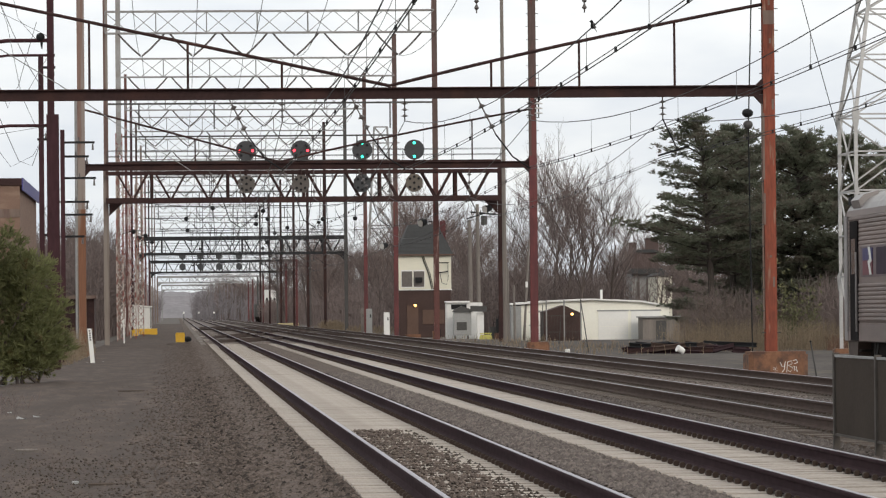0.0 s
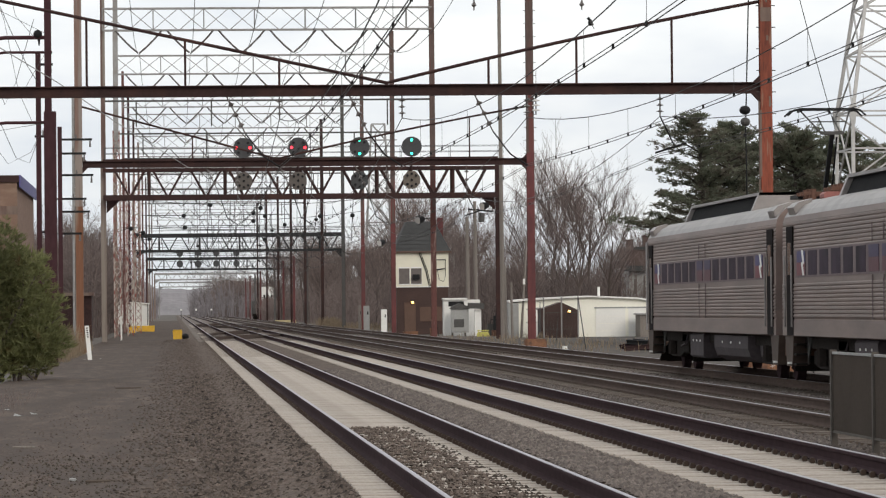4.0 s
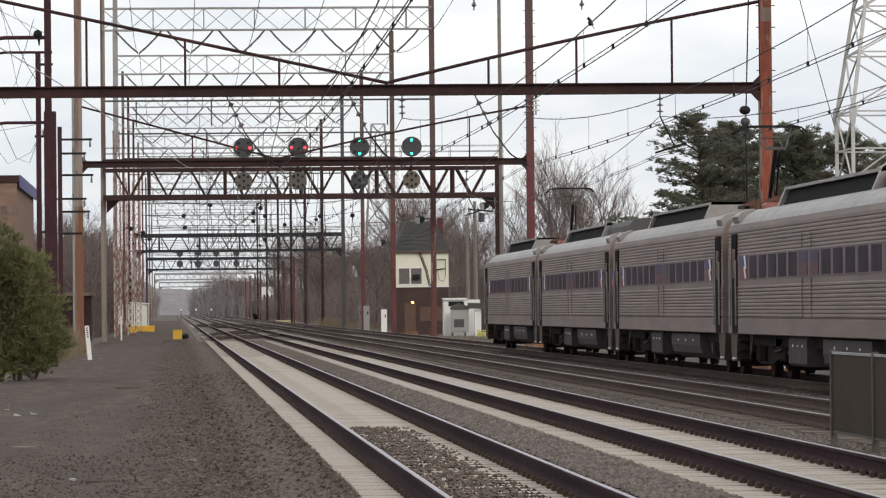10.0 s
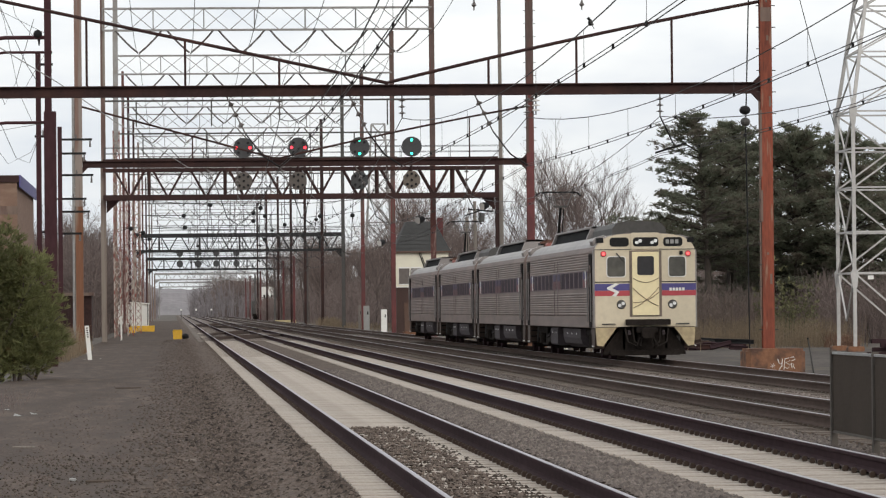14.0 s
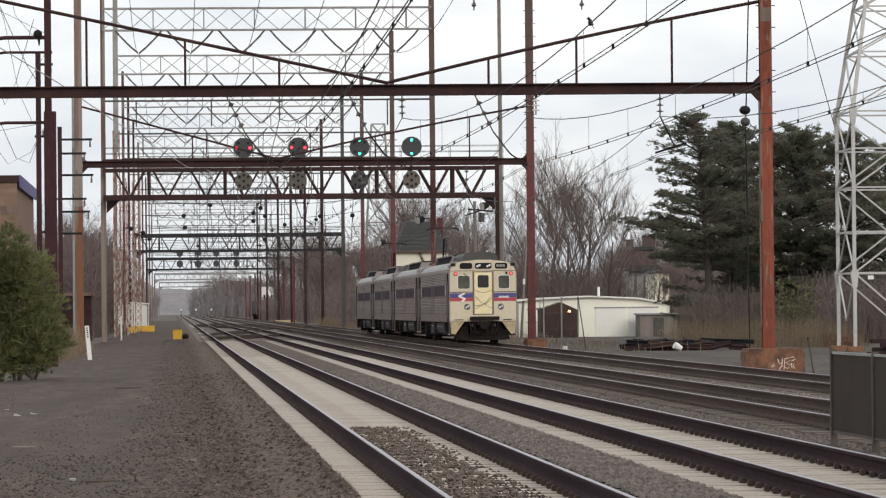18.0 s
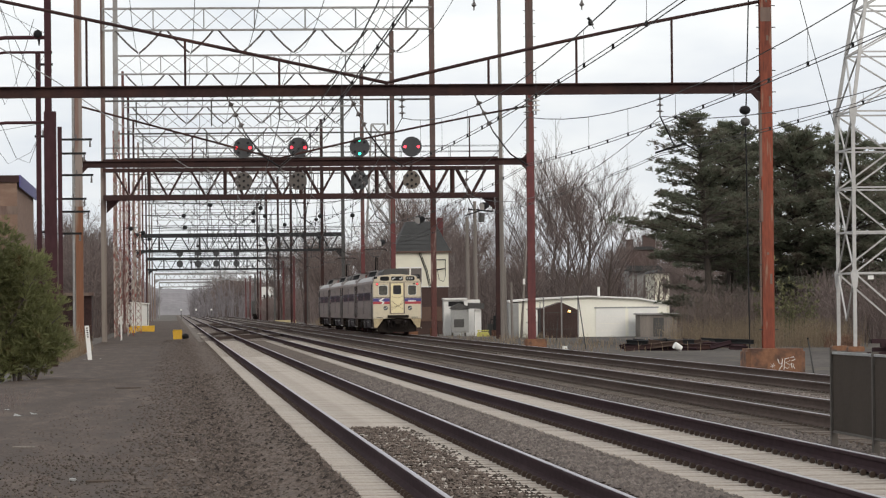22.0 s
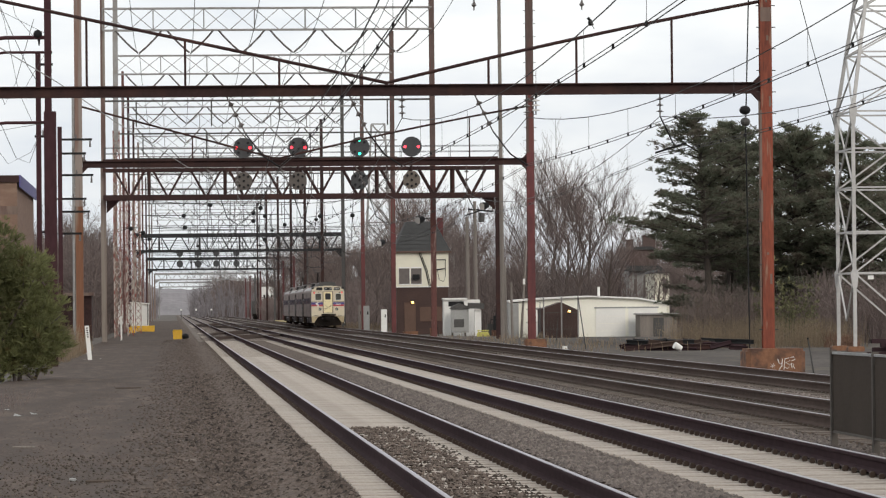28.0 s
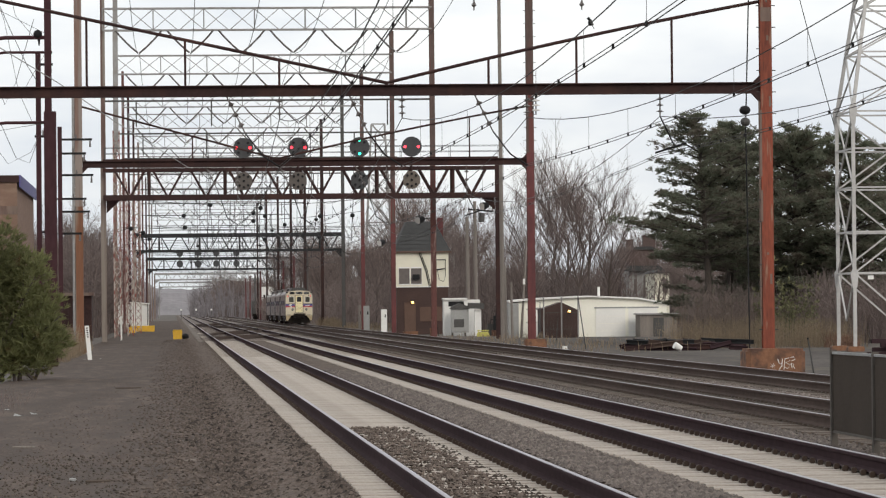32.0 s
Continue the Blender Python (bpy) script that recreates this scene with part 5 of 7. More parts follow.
# pale paint streaks and scribbled strokes
sc = thing("painted_scribble", pose(17.0, G1 - 0.757, -0.24), "white painted star and looping scribble on the stained concrete block", "graffiti")
for k in range(3):
    a = radians(15 + 60 * k)
    part("star_stroke", Geo().bar((0.02 - 0.075 * math.cos(a), 0, 0.10 - 0.075 * math.sin(a)), (0.02 + 0.075 * math.cos(a), 0, 0.10 + 0.075 * math.sin(a)), 0.006, 0.02, up=(0, 1, 0)), M["white_paint"], sc)
for loop in (((0.16, 0.30), (0.20, 0.18), (0.27, 0.16), (0.30, 0.31), (0.28, 0.10), (0.20, 0.0)),
             ((0.34, 0.0), (0.37, 0.30), (0.48, 0.33), (0.50, 0.24), (0.39, 0.20), (0.52, 0.13), (0.44, 0.02), (0.38, 0.06)),
             ((0.52, 0.34), (0.62, 0.36), (0.66, 0.29), (0.56, 0.24)), ((0.55, 0.18), (0.57, 0.04), (0.56, 0.16), (0.63, 0.15), (0.60, 0.09), (0.66, 0.02))):
    part("loop_stroke", Geo().line([(x, 0, z) for x, z in loop], 0.011, 5), M["white_paint"], sc)
for i, (z0, z1, dx) in enumerate(((4.0, 4.9, -0.19), (5.3, 7.2, -0.20), (7.3, 7.6, 0.12), (10.3, 10.9, 0.02), (2.2, 2.5, 0.1), (9.2, 9.35, 0.05), (3.05, 3.12, 0.0))):
    solid("paint_scar", Geo().box(-0.03, 0.03, -0.006, 0.0, z0, z1, 0.005), M["rust_pink"], "pale flaked strip of paint on the red mast", "paint scar", "paint scars", at=pose(17.0 + dx * 0.85, G1 - 0.169, 0))

solid("paint_scar", Geo().box(-0.155, 0.155, -0.006, 0.0, 9.75, 10.15, 0.005), M["rust_pink"], "pale faded band of paint on the red mast", "paint scar", "paint scars", at=pose(17.0, G1 - 0.169, 0))
solid("ground_strip", Geo().prism([(17.0, -0.5), (40, -0.5), (40, -0.44), (17.6, -0.44)], 60, 300), M["yard"], "dark trodden cinder yard beyond the far track", "ground", kind="structure").name = "yard_ground"

# ---------------------------------------------------------------- far lattice tower
ft = thing("lattice_tower", pose(28.0, 600, 0), "pale grey lattice transmission tower rising beyond the trees", "pylon")


def far_leg(sx, sy, z):
    h = 2.3 - 1.4 * z / 27
    return (sx * h, sy * h, z)


far_levels = [0, 5, 9.5, 13.5, 17, 20, 22.5, 24.8, 27]
for sx in (-1, 1):
    for sy in (-1, 1):
        part("leg", Geo().bar(far_leg(sx, sy, -0.46), far_leg(sx, sy, 27), 0.17, 0.17, up=(0, 1, 0)), M["galv"], ft)
for z0, z1 in zip(far_levels, far_levels[1:]):
    for a, b in (((-1, -1), (1, -1)), ((1, -1), (1, 1)), ((1, 1), (-1, 1)), ((-1, 1), (-1, -1))):
        part("cross_strut", Geo().bar(far_leg(*a, z1), far_leg(*b, z1), 0.10, 0.10), M["galv"], ft)
        part("brace", Geo().bar(far_leg(*a, z0), far_leg(*b, z1), 0.10, 0.10, up=(0, 1, 0)), M["galv"], ft)
        part("brace", Geo().bar(far_leg(*b, z0), far_leg(*a, z1), 0.10, 0.10, up=(0, 1, 0)), M["galv"], ft)
for z in (20, 22.5, 24.8):
    part("cross_arm", Geo().bar((-2.6, 0, z), (2.6, 0, z), 0.14, 0.14), M["galv"], ft)

# ---------------------------------------------------------------- white lattice pylon
py = thing("lattice_pylon", pose(31.80, 191.0, 0), "pale grey galvanised lattice transmission pylon", "pylon")
zt = 10.0
W0 = 2.36


def pyl(sx, sy, z):
    h = W0 if z <= zt else W0 - (z - zt) * 0.15
    return (sx * h, sy * h, z)


FACES = (((-1, -1), (1, -1)), ((1, -1), (1, 1)), ((1, 1), (-1, 1)), ((-1, 1), (-1, -1)))


def middle(a, b, z):
    return tuple((u + v) / 2 for u, v in zip(pyl(*a, z), pyl(*b, z)))


for sx in (-1, 1):
    for sy in (-1, 1):
        for z0, z1 in ((-0.46, zt), (zt, 18.5)):
            part("leg", Geo().bar(pyl(sx, sy, z0), pyl(sx, sy, z1), 0.15, 0.15, up=(0, 1, 0)), M["pylon"], py)
        # gusset plates at the knee and at the lower joint
        for zg, hg in ((zt - 0.1, 0.45), (2.75, 0.42)):
            x, y, z = pyl(sx, sy, zg)
            part("gusset", Geo().prism([(x - 0.10, z - hg), (x + 0.10, z - hg), (x + 0.17, z + hg * 0.5), (x + 0.06, z + hg), (x - 0.06, z + hg), (x - 0.17, z + hg * 0.5)], y - 0.09, y + 0.09), M["pylon"], py)
        solid("pylon_footing", Geo().box(-0.35, 0.35, -0.35, 0.35, -0.46, -0.22, 0.05), M["foundation"], "low stained concrete footing of the pylon", "foundation", "pylon footings", at=pose(31.80 + sx * W0, 191.0 + sy * W0, 0))
# struts on every level; braces run from the joints to the middles of the struts between them
for z in (10.0, 8.38, 6.69, 4.76, 2.97):
    for a, b in FACES:
        part("cross_strut", Geo().bar(pyl(*a, z), pyl(*b, z), 0.075, 0.075), M["pylon"], py)
for joint, mids in ((10.0, (8.38,)), (6.69, (8.38, 4.76)), (2.97, (4.76, 0.9))):
    for zm in mids:
        for a, b in FACES:
            for end in (a, b):
                part("brace", Geo().bar(pyl(*end, joint), middle(a, b, zm), 0.07, 0.07, up=(0, 1, 0)), M["pylon"], py)
for z0, z1 in ((10.0, 12.6), (12.6, 14.6), (14.6, 16.4), (16.4, 18.0)):
    for i, (a, b) in enumerate(FACES):
        part("cross_strut", Geo().bar(pyl(*a, z1), pyl(*b, z1), 0.07, 0.07), M["pylon"], py)
        part("brace", Geo().bar(pyl(*a, z0), pyl(*b, z1), 0.065, 0.065, up=(0, 1, 0)), M["pylon"], py)
        part("brace", Geo().bar(pyl(*b, z0), pyl(*a, z1), 0.065, 0.065, up=(0, 1, 0)), M["pylon"], py)
part("notice_plate", Geo().box(-1.8, -1.55, -2.50, -2.46, 2.68, 2.85), M["white_paint"], py)
solid("guy_wire", Geo().line([(27.13, 193.34, 18.0), (28.3, 193.34, 13.4), (29.43, 193.34, 9.2)], 0.02, 4), M["wire"], "thin dark wire running up from the pylon", "wire", at=pose(0, 0, 0))

# ---------------------------------------------------------------- signal tower house
M["new_timber"] = material("pale_new_timber", (0.52, 0.43, 0.24), 0.85, vary=0.15, big=1.5, fine=12, bump=0.2, stretch=(0.3, 4, 4))
M["brick_dark"] = material("dark_brown_brick", (0.058, 0.034, 0.029), 0.9, vary=0.3, big=0.8, fine=14, bump=0.4)
M["cream_wall"] = material("cream_boarded_wall", (0.72, 0.69, 0.57), 0.8, vary=0.06, big=0.7, fine=10, bump=0.1, stretch=(1, 1, 6))
M["slate"] = material("grey_slate_roof", (0.042, 0.042, 0.042), 0.85, vary=0.25, big=0.8, fine=10, bump=0.3)
M["pane"] = material("grey_window_pane", (0.135, 0.115, 0.105), 0.15, vary=0.2, big=1.2, fine=4, bump=0, spec=0.6)
M["brown_door"] = material("brown_door_paint", (0.10, 0.055, 0.038), 0.7, vary=0.15, big=1, fine=8, bump=0.2)
tw = thing("signal_tower", pose(19.76, 350, 0), "two-storey signal tower, cream upper walls over dark brick", "tower house")
part("lower_wall", Geo().box(-2.06, 2.06, 0, 6.0, -0.46, 3.36), M["brick_dark"], tw, "dark brown brick lower storey")
part("upper_wall", Geo().box(-2.10, 2.12, -0.05, 6.05, 3.36, 6.15), M["cream_wall"], tw, "cream painted upper storey")
part("string_course", Geo().box(-2.14, 2.16, -0.09, 6.09, 3.32, 3.40), M["white_paint"], tw)
rf = Geo()
rf.add([(-2.3, -0.3, 6.15), (2.32, -0.3, 6.15), (2.32, 6.3, 6.15), (-2.3, 6.3, 6.15), (-1.15, 1.7, 8.62), (1.15, 1.7, 8.62), (1.15, 4.3, 8.62), (-1.15, 4.3, 8.62)],
       [(0, 1, 5, 4), (1, 2, 6, 5), (2, 3, 7, 6), (3, 0, 4, 7), (4, 5, 6, 7), (3, 2, 1, 0)])
roof = part("roof", rf, M["slate"], tw, "grey hipped slate roof")
for i in range(7):
    t = 0.12 + i * 0.125
    part("slate_course", Geo().bar((-2.3 + 1.15 * t, -0.31 + 2.0 * t, 6.16 + 2.47 * t), (2.3 - 1.15 * t, -0.31 + 2.0 * t, 6.16 + 2.47 * t), 0.03, 0.008), M["slate"], roof)
part("chimney", Geo().box(1.62, 2.08, 6.09, 6.6, 4.0, 9.0, 0.03), M["crimson"], tw, "dull red chimney stack")
part("fascia", Geo().box(-2.34, 2.36, -0.36, -0.3, 6.08, 6.2), M["brown_door"], tw)
for x0 in (-1.89, -0.92):
    wf = part("window", Geo().box(x0, x0 + 0.90, -0.10, -0.05, 3.50, 4.95), M["white_paint"], tw, "white framed window")
    part("pane", Geo().box(x0 + 0.03, x0 + 0.87, -0.115, -0.10, 3.60, 4.84), M["pane"], wf)
    if x0 > -1:
        part("cooler_unit", Geo().box(x0 + 0.15, x0 + 0.7, -0.45, -0.11, 3.95, 4.35), M["black"], wf, "dark window cooling unit")
part("door", Geo().box(-1.45, -0.55, -0.06, 0.0, -0.2, 2.1), M["brown_door"], tw, "brown door")
part("boarded_window", Geo().box(-0.2, 1.55, -0.06, 0.0, 0.6, 1.75), M["brown_door"], tw)
part("step", Geo().box(-1.6, -0.4, -0.6, 0.0, -0.46, -0.2), M["foundation"], tw)
lb = part("wall_lamp", Geo().box(-0.92, -0.68, -0.22, 0.0, 2.0, 2.3, 0.03), M["black"], tw)
part("bulb", Geo().ball((-0.80, -0.30, 2.12), 0.11, 10, 6), M["amber_light"], lb, "lit amber lamp")
cb = Geo()
for dx in (0.0, 0.12):
    cb.line([(-0.25 + dx, -0.12, 6.1), (0.3 + dx, -0.14, 4.6), (0.55 + dx, -0.12, 3.4)], 0.03, 5)
part("slack_cable", cb, M["black"], tw)
cb = Geo()
cb.rod((1.0, -0.3, 5.5), (1.9, -0.3, 5.5), 0.04, n=5)
cb.rod((1.05, -0.3, 4.7), (1.85, -0.3, 4.8), 0.05, n=5)
cb.line([(1.2, -0.3, 4.7), (1.35, -0.3, 3.9), (1.7, -0.3, 3.75), (1.85, -0.3, 4.2), (1.85, -0.3, 5.5)], 0.025, 5)
part("cable_bracket", cb, M["black"], tw)

# ---------------------------------------------------------------- garage row
M["garage_white"] = material("off_white_garage_wall", (0.87, 0.85, 0.75), 0.8, vary=0.05, big=0.8, fine=8, bump=0.1)
M["garage_door"] = material("white_panel_door", (0.80, 0.79, 0.75), 0.6, vary=0.04, big=0.8, fine=8, bump=0.05)
ga = thing("garage_building", pose(22.72, 300, 0), "low off-white garage building with white roller doors", "garage")
part("wall", Geo().prism([(0.8, -0.62), (11.05, -0.62), (11.05, 1.75), (9.0, 2.12), (5.6, 2.28), (2.5, 2.16), (0.8, 2.0)], 0, 8.0), M["garage_white"], ga, "off-white front wall")
rf = Geo()
rf.prism([(0.1, 1.98), (2.5, 2.16), (5.6, 2.29), (9.0, 2.13), (11.25, 1.74), (11.25, 1.84), (9.0, 2.24), (5.6, 2.40), (2.5, 2.28), (0.1, 2.10)], -0.3, 8.3)
part("roof", rf, M["white_paint"], ga, "white flat-pitched roof edge")
for x0, w in ((1.9, 2.0), (6.13, 2.05), (8.4, 2.0)):
    d = part("garage_door", Geo().box(x0, x0 + w, -0.05, 0.0, -0.55, 1.50), M["garage_door"], ga, "white panelled roller door")
    for i in range(3):
        part("panel_groove", Geo().box(x0, x0 + w, -0.056, -0.05, -0.045 + i * 0.5, -0.03 + i * 0.5), M["garage_white"], d)
    part("door_trim", Geo().box(x0 - 0.08, x0 + w + 0.08, -0.07, 0.0, 1.50, 1.60), M["grey_box"], ga)
part("vent_pipe", Geo().rod((6.55, 2.0, 2.2), (6.55, 2.0, 3.0), 0.09, n=8), M["white_paint"], ga)
part("grey_annex", Geo().box(0.08, 0.78, -0.6, 6.0, -0.62, 1.93), M["grey_box"], ga, "grey sheet-metal annex")
ls = thing("lean_to_shed", pose(31.5, 296, 0), "small weathered grey shed with a flat white roof", "shed")
part("wall", Geo().box(0, 2.5, 0, 3, -0.62, 1.05), M["wood_pole"], ls)
part("roof", Geo().box(-0.12, 2.65, -0.2, 3.1, 1.05, 1.15), M["galv"], ls)
part("door", Geo().box(0.9, 1.6, -0.05, 0.0, -0.6, 0.85), M["galv_dark"], ls)
# gate shed in front, with chain-link leaves and an amber lamp
gs = thing("gabled_store", pose(24.7, 294, 0), "dark brown gabled store behind chain-link gates", "store shed")
part("wall", Geo().prism([(-0.1, -0.6), (2.45, -0.6), (2.45, 1.4), (1.25, 1.95), (-0.1, 1.5)], 0, 3.0), M["brick_dark"], gs, "dark brown boarded gable")
for x in (0.0, 1.2, 2.32):
    part("gate_post", Geo().rod((x, -0.8, -0.6), (x, -0.8, 2.3), 0.05, n=7), M["galv"], gs)
for x0 in (0.05, 1.25):
    fr = Geo()
    for z in (-0.45, 0.15, 1.25):
        fr.bar((x0, -0.8, z), (x0 + 1.05, -0.8, z), 0.035, 0.035)
    gl = part("gate_leaf", fr, M["galv_dark"], gs)
    ms = Geo()
    for i in range(10):
        xx = x0 + 0.1 * i
        ms.rod((xx, -0.8, -0.45), (xx, -0.8, 1.25), 0.006, n=3)
    part("mesh_wires", ms, M["galv_dark"], gl)
lb = part("lamp_box", Geo().box(1.68, 1.88, -0.2, 0.0, 1.2, 1.42), M["black"], gs)
part("bulb", Geo().ball((1.78, -0.26, 1.32), 0.10, 10, 6), M["amber_light"], lb, "lit amber lamp")

# ---------------------------------------------------------------- cabinets by the tower
cs = thing("relay_case", pose(20.0, 326, 0), "white relay case with grey roof among cables", "relay case", "trackside cabinets")
part("case", Geo().box(0, 2.7, 0, 1.5, -0.46, 2.25, 0.05), M["white_paint"], cs)
part("roof", Geo().box(-0.06, 1.75, -0.2, 1.6, 2.25, 2.38, 0.04), M["white_paint"], cs)
part("dark_opening", Geo().box(0.35, 1.5, -0.02, 0.0, 1.75, 2.12), M["black"], cs)
gc = thing("meter_cabinet", pose(20.42, 324.0, 0), "grey steel meter cabinet", "cabinet", "trackside cabinets")
part("case", Geo().box(0, 1.3, 0, 0.6, -0.2, 1.55, 0.03), M["grey_box"], gc)
part("canopy", Geo().prism([(-0.1, 1.55), (1.4, 1.55), (1.25, 1.75), (0.6, 2.0), (0.05, 1.75)], -0.1, 0.7), M["galv_dark"], gc)
part("door", Geo().box(0.1, 1.05, -0.03, 0.0, -0.1, 1.0), M["grey_box"], gc)
part("louver", Geo().box(0.2, 0.95, -0.05, -0.03, 0.2, 0.8), M["galv_dark"], gc)
for x in (0.1, 1.05):
    part("foot", Geo().box(x - 0.06, x + 0.06, 0.1, 0.5, -0.46, -0.2), M["galv_dark"], gc)
wc = thing("small_white_cabinet", pose(22.15, 324, 0), "small white cabinet on the ballast", "cabinet", "trackside cabinets")
part("case", Geo().box(0, 0.5, 0, 0.5, -0.46, 1.5, 0.03), M["white_paint"], wc)
part("bracket", Geo().bar((-0.5, -0.1, 1.80), (0.7, -0.1, 1.76), 0.45, 0.42), M["galv_dark"], wc)
for x, y, h, w, mt, lab in ((16.22, 345, 1.58, 0.45, "white_paint", "narrow white cabinet beside the track"), (15.95, 371, 1.9, 0.5, "grey_box", "narrow grey cabinet beside the track"), (15.6, 373, 1.95, 0.22, "wood_pole", "grey wooden trackside post")):
    c = thing("trackside_cabinet", pose(x, y, 0), lab, "cabinet", "trackside cabinets")
    part("case", Geo().box(0, w, 0, 0.4, -0.46, h, 0.02), M[mt], c)
    part("door", Geo().box(0.05, w - 0.05, -0.02, 0.0, -0.2, h - 0.15), M[mt], c)
    part("latch", Geo().box(w * 0.6, w * 0.8, -0.04, -0.02, h * 0.6, h * 0.75), M["black"], c)
for i, (x, y, w, h, mt) in enumerate(((22.95, 322, 0.5, 0.9, "galv_dark"), (23.35, 321, 0.35, 1.5, "black"), (23.0, 318, 0.7, 0.45, "under_rust"), (23.6, 317, 0.3, 1.1, "rust_dark"), (19.2, 330, 0.3, 0.6, "foundation"))):
    cl = thing("lineside_box", pose(x, y, -0.46), "dark weathered equipment box among the cabinets", "equipment box", "lineside boxes")
    part("case", Geo().box(0, w, 0, 0.5, 0, h, 0.03), M[mt], cl)
    part("conduit", Geo().line([(w * 0.5, 0.2, h), (w * 0.6, 0.2, h + 0.35), (w + 0.25, 0.3, h + 0.2), (w + 0.35, 0.3, 0.0)], 0.03, 5), M["black"], cl)
yb = thing("yellow_barrier", pose(21.9, 318, 0), "low dull yellow-green barrier block among the cabinets", "barrier")
part("block", Geo().prism([(0, -0.46), (0.95, -0.46), (0.88, -0.22), (0.80, -0.12), (0.12, -0.12), (0.05, -0.22)], 0, 0.4), M["yellow_dull"], yb)
part("rail", Geo().rod((0.05, 0.2, -0.02), (0.9, 0.2, -0.02), 0.03, n=6), M["yellow_dull"], yb)
for x in (0.12, 0.82):
    part("stub", Geo().rod((x, 0.2, -0.12), (x, 0.2, -0.02), 0.03, n=6), M["yellow_dull"], yb)
# leaning sticks and posts beyond the far track
for x, y, dx, h, r in ((19.03, 130, -0.17, 1.05, 0.028), (19.9, 212, -0.36, 2.55, 0.03), (24.35, 293.0, 0.10, 2.4, 0.035), (22.2, 255, 0.12, 1.5, 0.025)):
    sk = thing("leaning_post", pose(x, y, -0.46), "thin dark leaning post beyond the far track", "post", "leaning posts")
    part("shaft", Geo().rod((0, 0, 0), (dx, 0, h), r, r * 0.7, n=6), M["galv_dark"], sk)
    part("cap", Geo().ball((dx, 0, h), r * 1.2, 7, 4), M["black"], sk)

# ---------------------------------------------------------------- things along the path
ws = thing("equipment_bungalow", pose(-4.3, 430, 0), "white metal equipment bungalow with yellow base", "bungalow")
part("body", Geo().box(0, 1.7, 0, 3.0, 0.2, 2.42), M["white_paint"], ws)
part("side_box", Geo().box(-1.55, -0.02, 0.4, 2.5, 0.35, 2.3), M["white_paint"], ws)
part("roof", Geo().prism([(-0.12, 2.42), (1.82, 2.30), (1.82, 2.40), (-0.12, 2.56)], -0.15, 3.15), M["white_paint"], ws)
part("door_edge", Geo().box(1.60, 1.66, -0.03, 0.0, 0.25, 2.35), M["black"], ws)
part("base", Geo().box(-0.05, 1.75, -0.05, 3.05, -0.42, 0.2), M["yellow"], ws, "yellow painted base")
for x, y, s_ in ((-3.95, 405, 0.55), (-2.3, 428, 0.62)):
    c = thing("yellow_crate", pose(x, y, -0.37), "dull yellow plastic crate beside the bungalow", "crate", "yellow boxes")
    part("body", Geo().box(-s_ / 2, s_ / 2, -s_ / 2, s_ / 2, 0, s_ * 0.85, 0.04), M["yellow"], c)
    part("lid", Geo().box(-s_ / 2 - 0.02, s_ / 2 + 0.02, -s_ / 2 - 0.02, s_ / 2 + 0.02, s_ * 0.85, s_ * 0.95, 0.02), M["yellow"], c)
c = thing("yellow_bin", pose(0.16, 305, -0.36), "bright yellow plastic bin on the gravel path", "bin")
part("body", Geo().prism([(-0.30, 0), (0.30, 0), (0.33, 0.55), (0.29, 0.62), (-0.29, 0.62), (-0.33, 0.55)], -0.28, 0.28), M["yellow"], c)
part("lid", Geo().box(-0.31, 0.31, -0.3, 0.3, 0.62, 0.67, 0.02), M["yellow"], c)
bg = thing("black_bag", pose(0.70, 306, -0.36), "crumpled black bag beside the yellow bin", "bag")
part("sack", Geo().ball((0, 0, 0.2), 0.26, 9, 6, 0.8), M["black"], bg)
wpz = thing("white_marker_board", pose(-3.46, 178, 0), "leaning white board with small dark marks", "marker board")
part("board", Geo().prism([(-0.08, -0.36), (0.10, -0.36), (-0.03, 1.04), (-0.20, 1.04)], -0.02, 0.02), M["white_paint"], wpz)
mk = Geo()
for i in range(5):
    mk.box(-0.14 + 0.008 * i, -0.07 + 0.008 * i, -0.026, -0.02, 0.92 - i * 0.09, 0.97 - i * 0.09)
part("dark_marks", mk, M["black"], wpz)
solid("marker_post", Geo().rod((0, 0, -0.4), (-0.03, 0, 1.3), 0.055, n=8), M["white_paint"], "thin pale marker post beside the path", "post", at=pose(-3.66, 300, 0))
ds = thing("dark_shed", pose(-9.25, 312, 0), "dark timber lineside shed with a pale roof edge", "shed")
part("wall", Geo().box(0, 3.35, 0, 5, -0.46, 2.75), M["brick_dark"], ds)
part("roof", Geo().box(-0.2, 3.5, -0.3, 5.2, 2.75, 2.98), M["rust_pink"], ds)
for i in range(6):
    part("board", Geo().box(0.05 + i * 0.55, 0.57 + i * 0.55, -0.04, 0.0, -0.4, 2.72), M["rust_dark"], ds)
br = thing("brick_building", pose(-9.25, 260, 0), "tan brick building with a blue roof edge behind the bush", "building")
M["tan_brick"] = material("tan_brick", (0.20, 0.125, 0.092), 0.9, vary=0.2, big=0.6, fine=12, bump=0.3, second=(0.24, 0.16, 0.12), stretch=(1, 1, 3))
part("wall", Geo().box(-14, 0, 0, 30, -0.46, 9.3), M["tan_brick"], br, "tan brick walls")
part("roof_edge", Geo().box(-14.1, 0.12, -0.12, 30.1, 9.3, 9.72), M["rust_dark"], br)
part("blue_fascia", Geo().box(0.12, 0.20, -0.1, 30.1, 9.0, 9.74), M["blue"], br, "dark blue fascia")
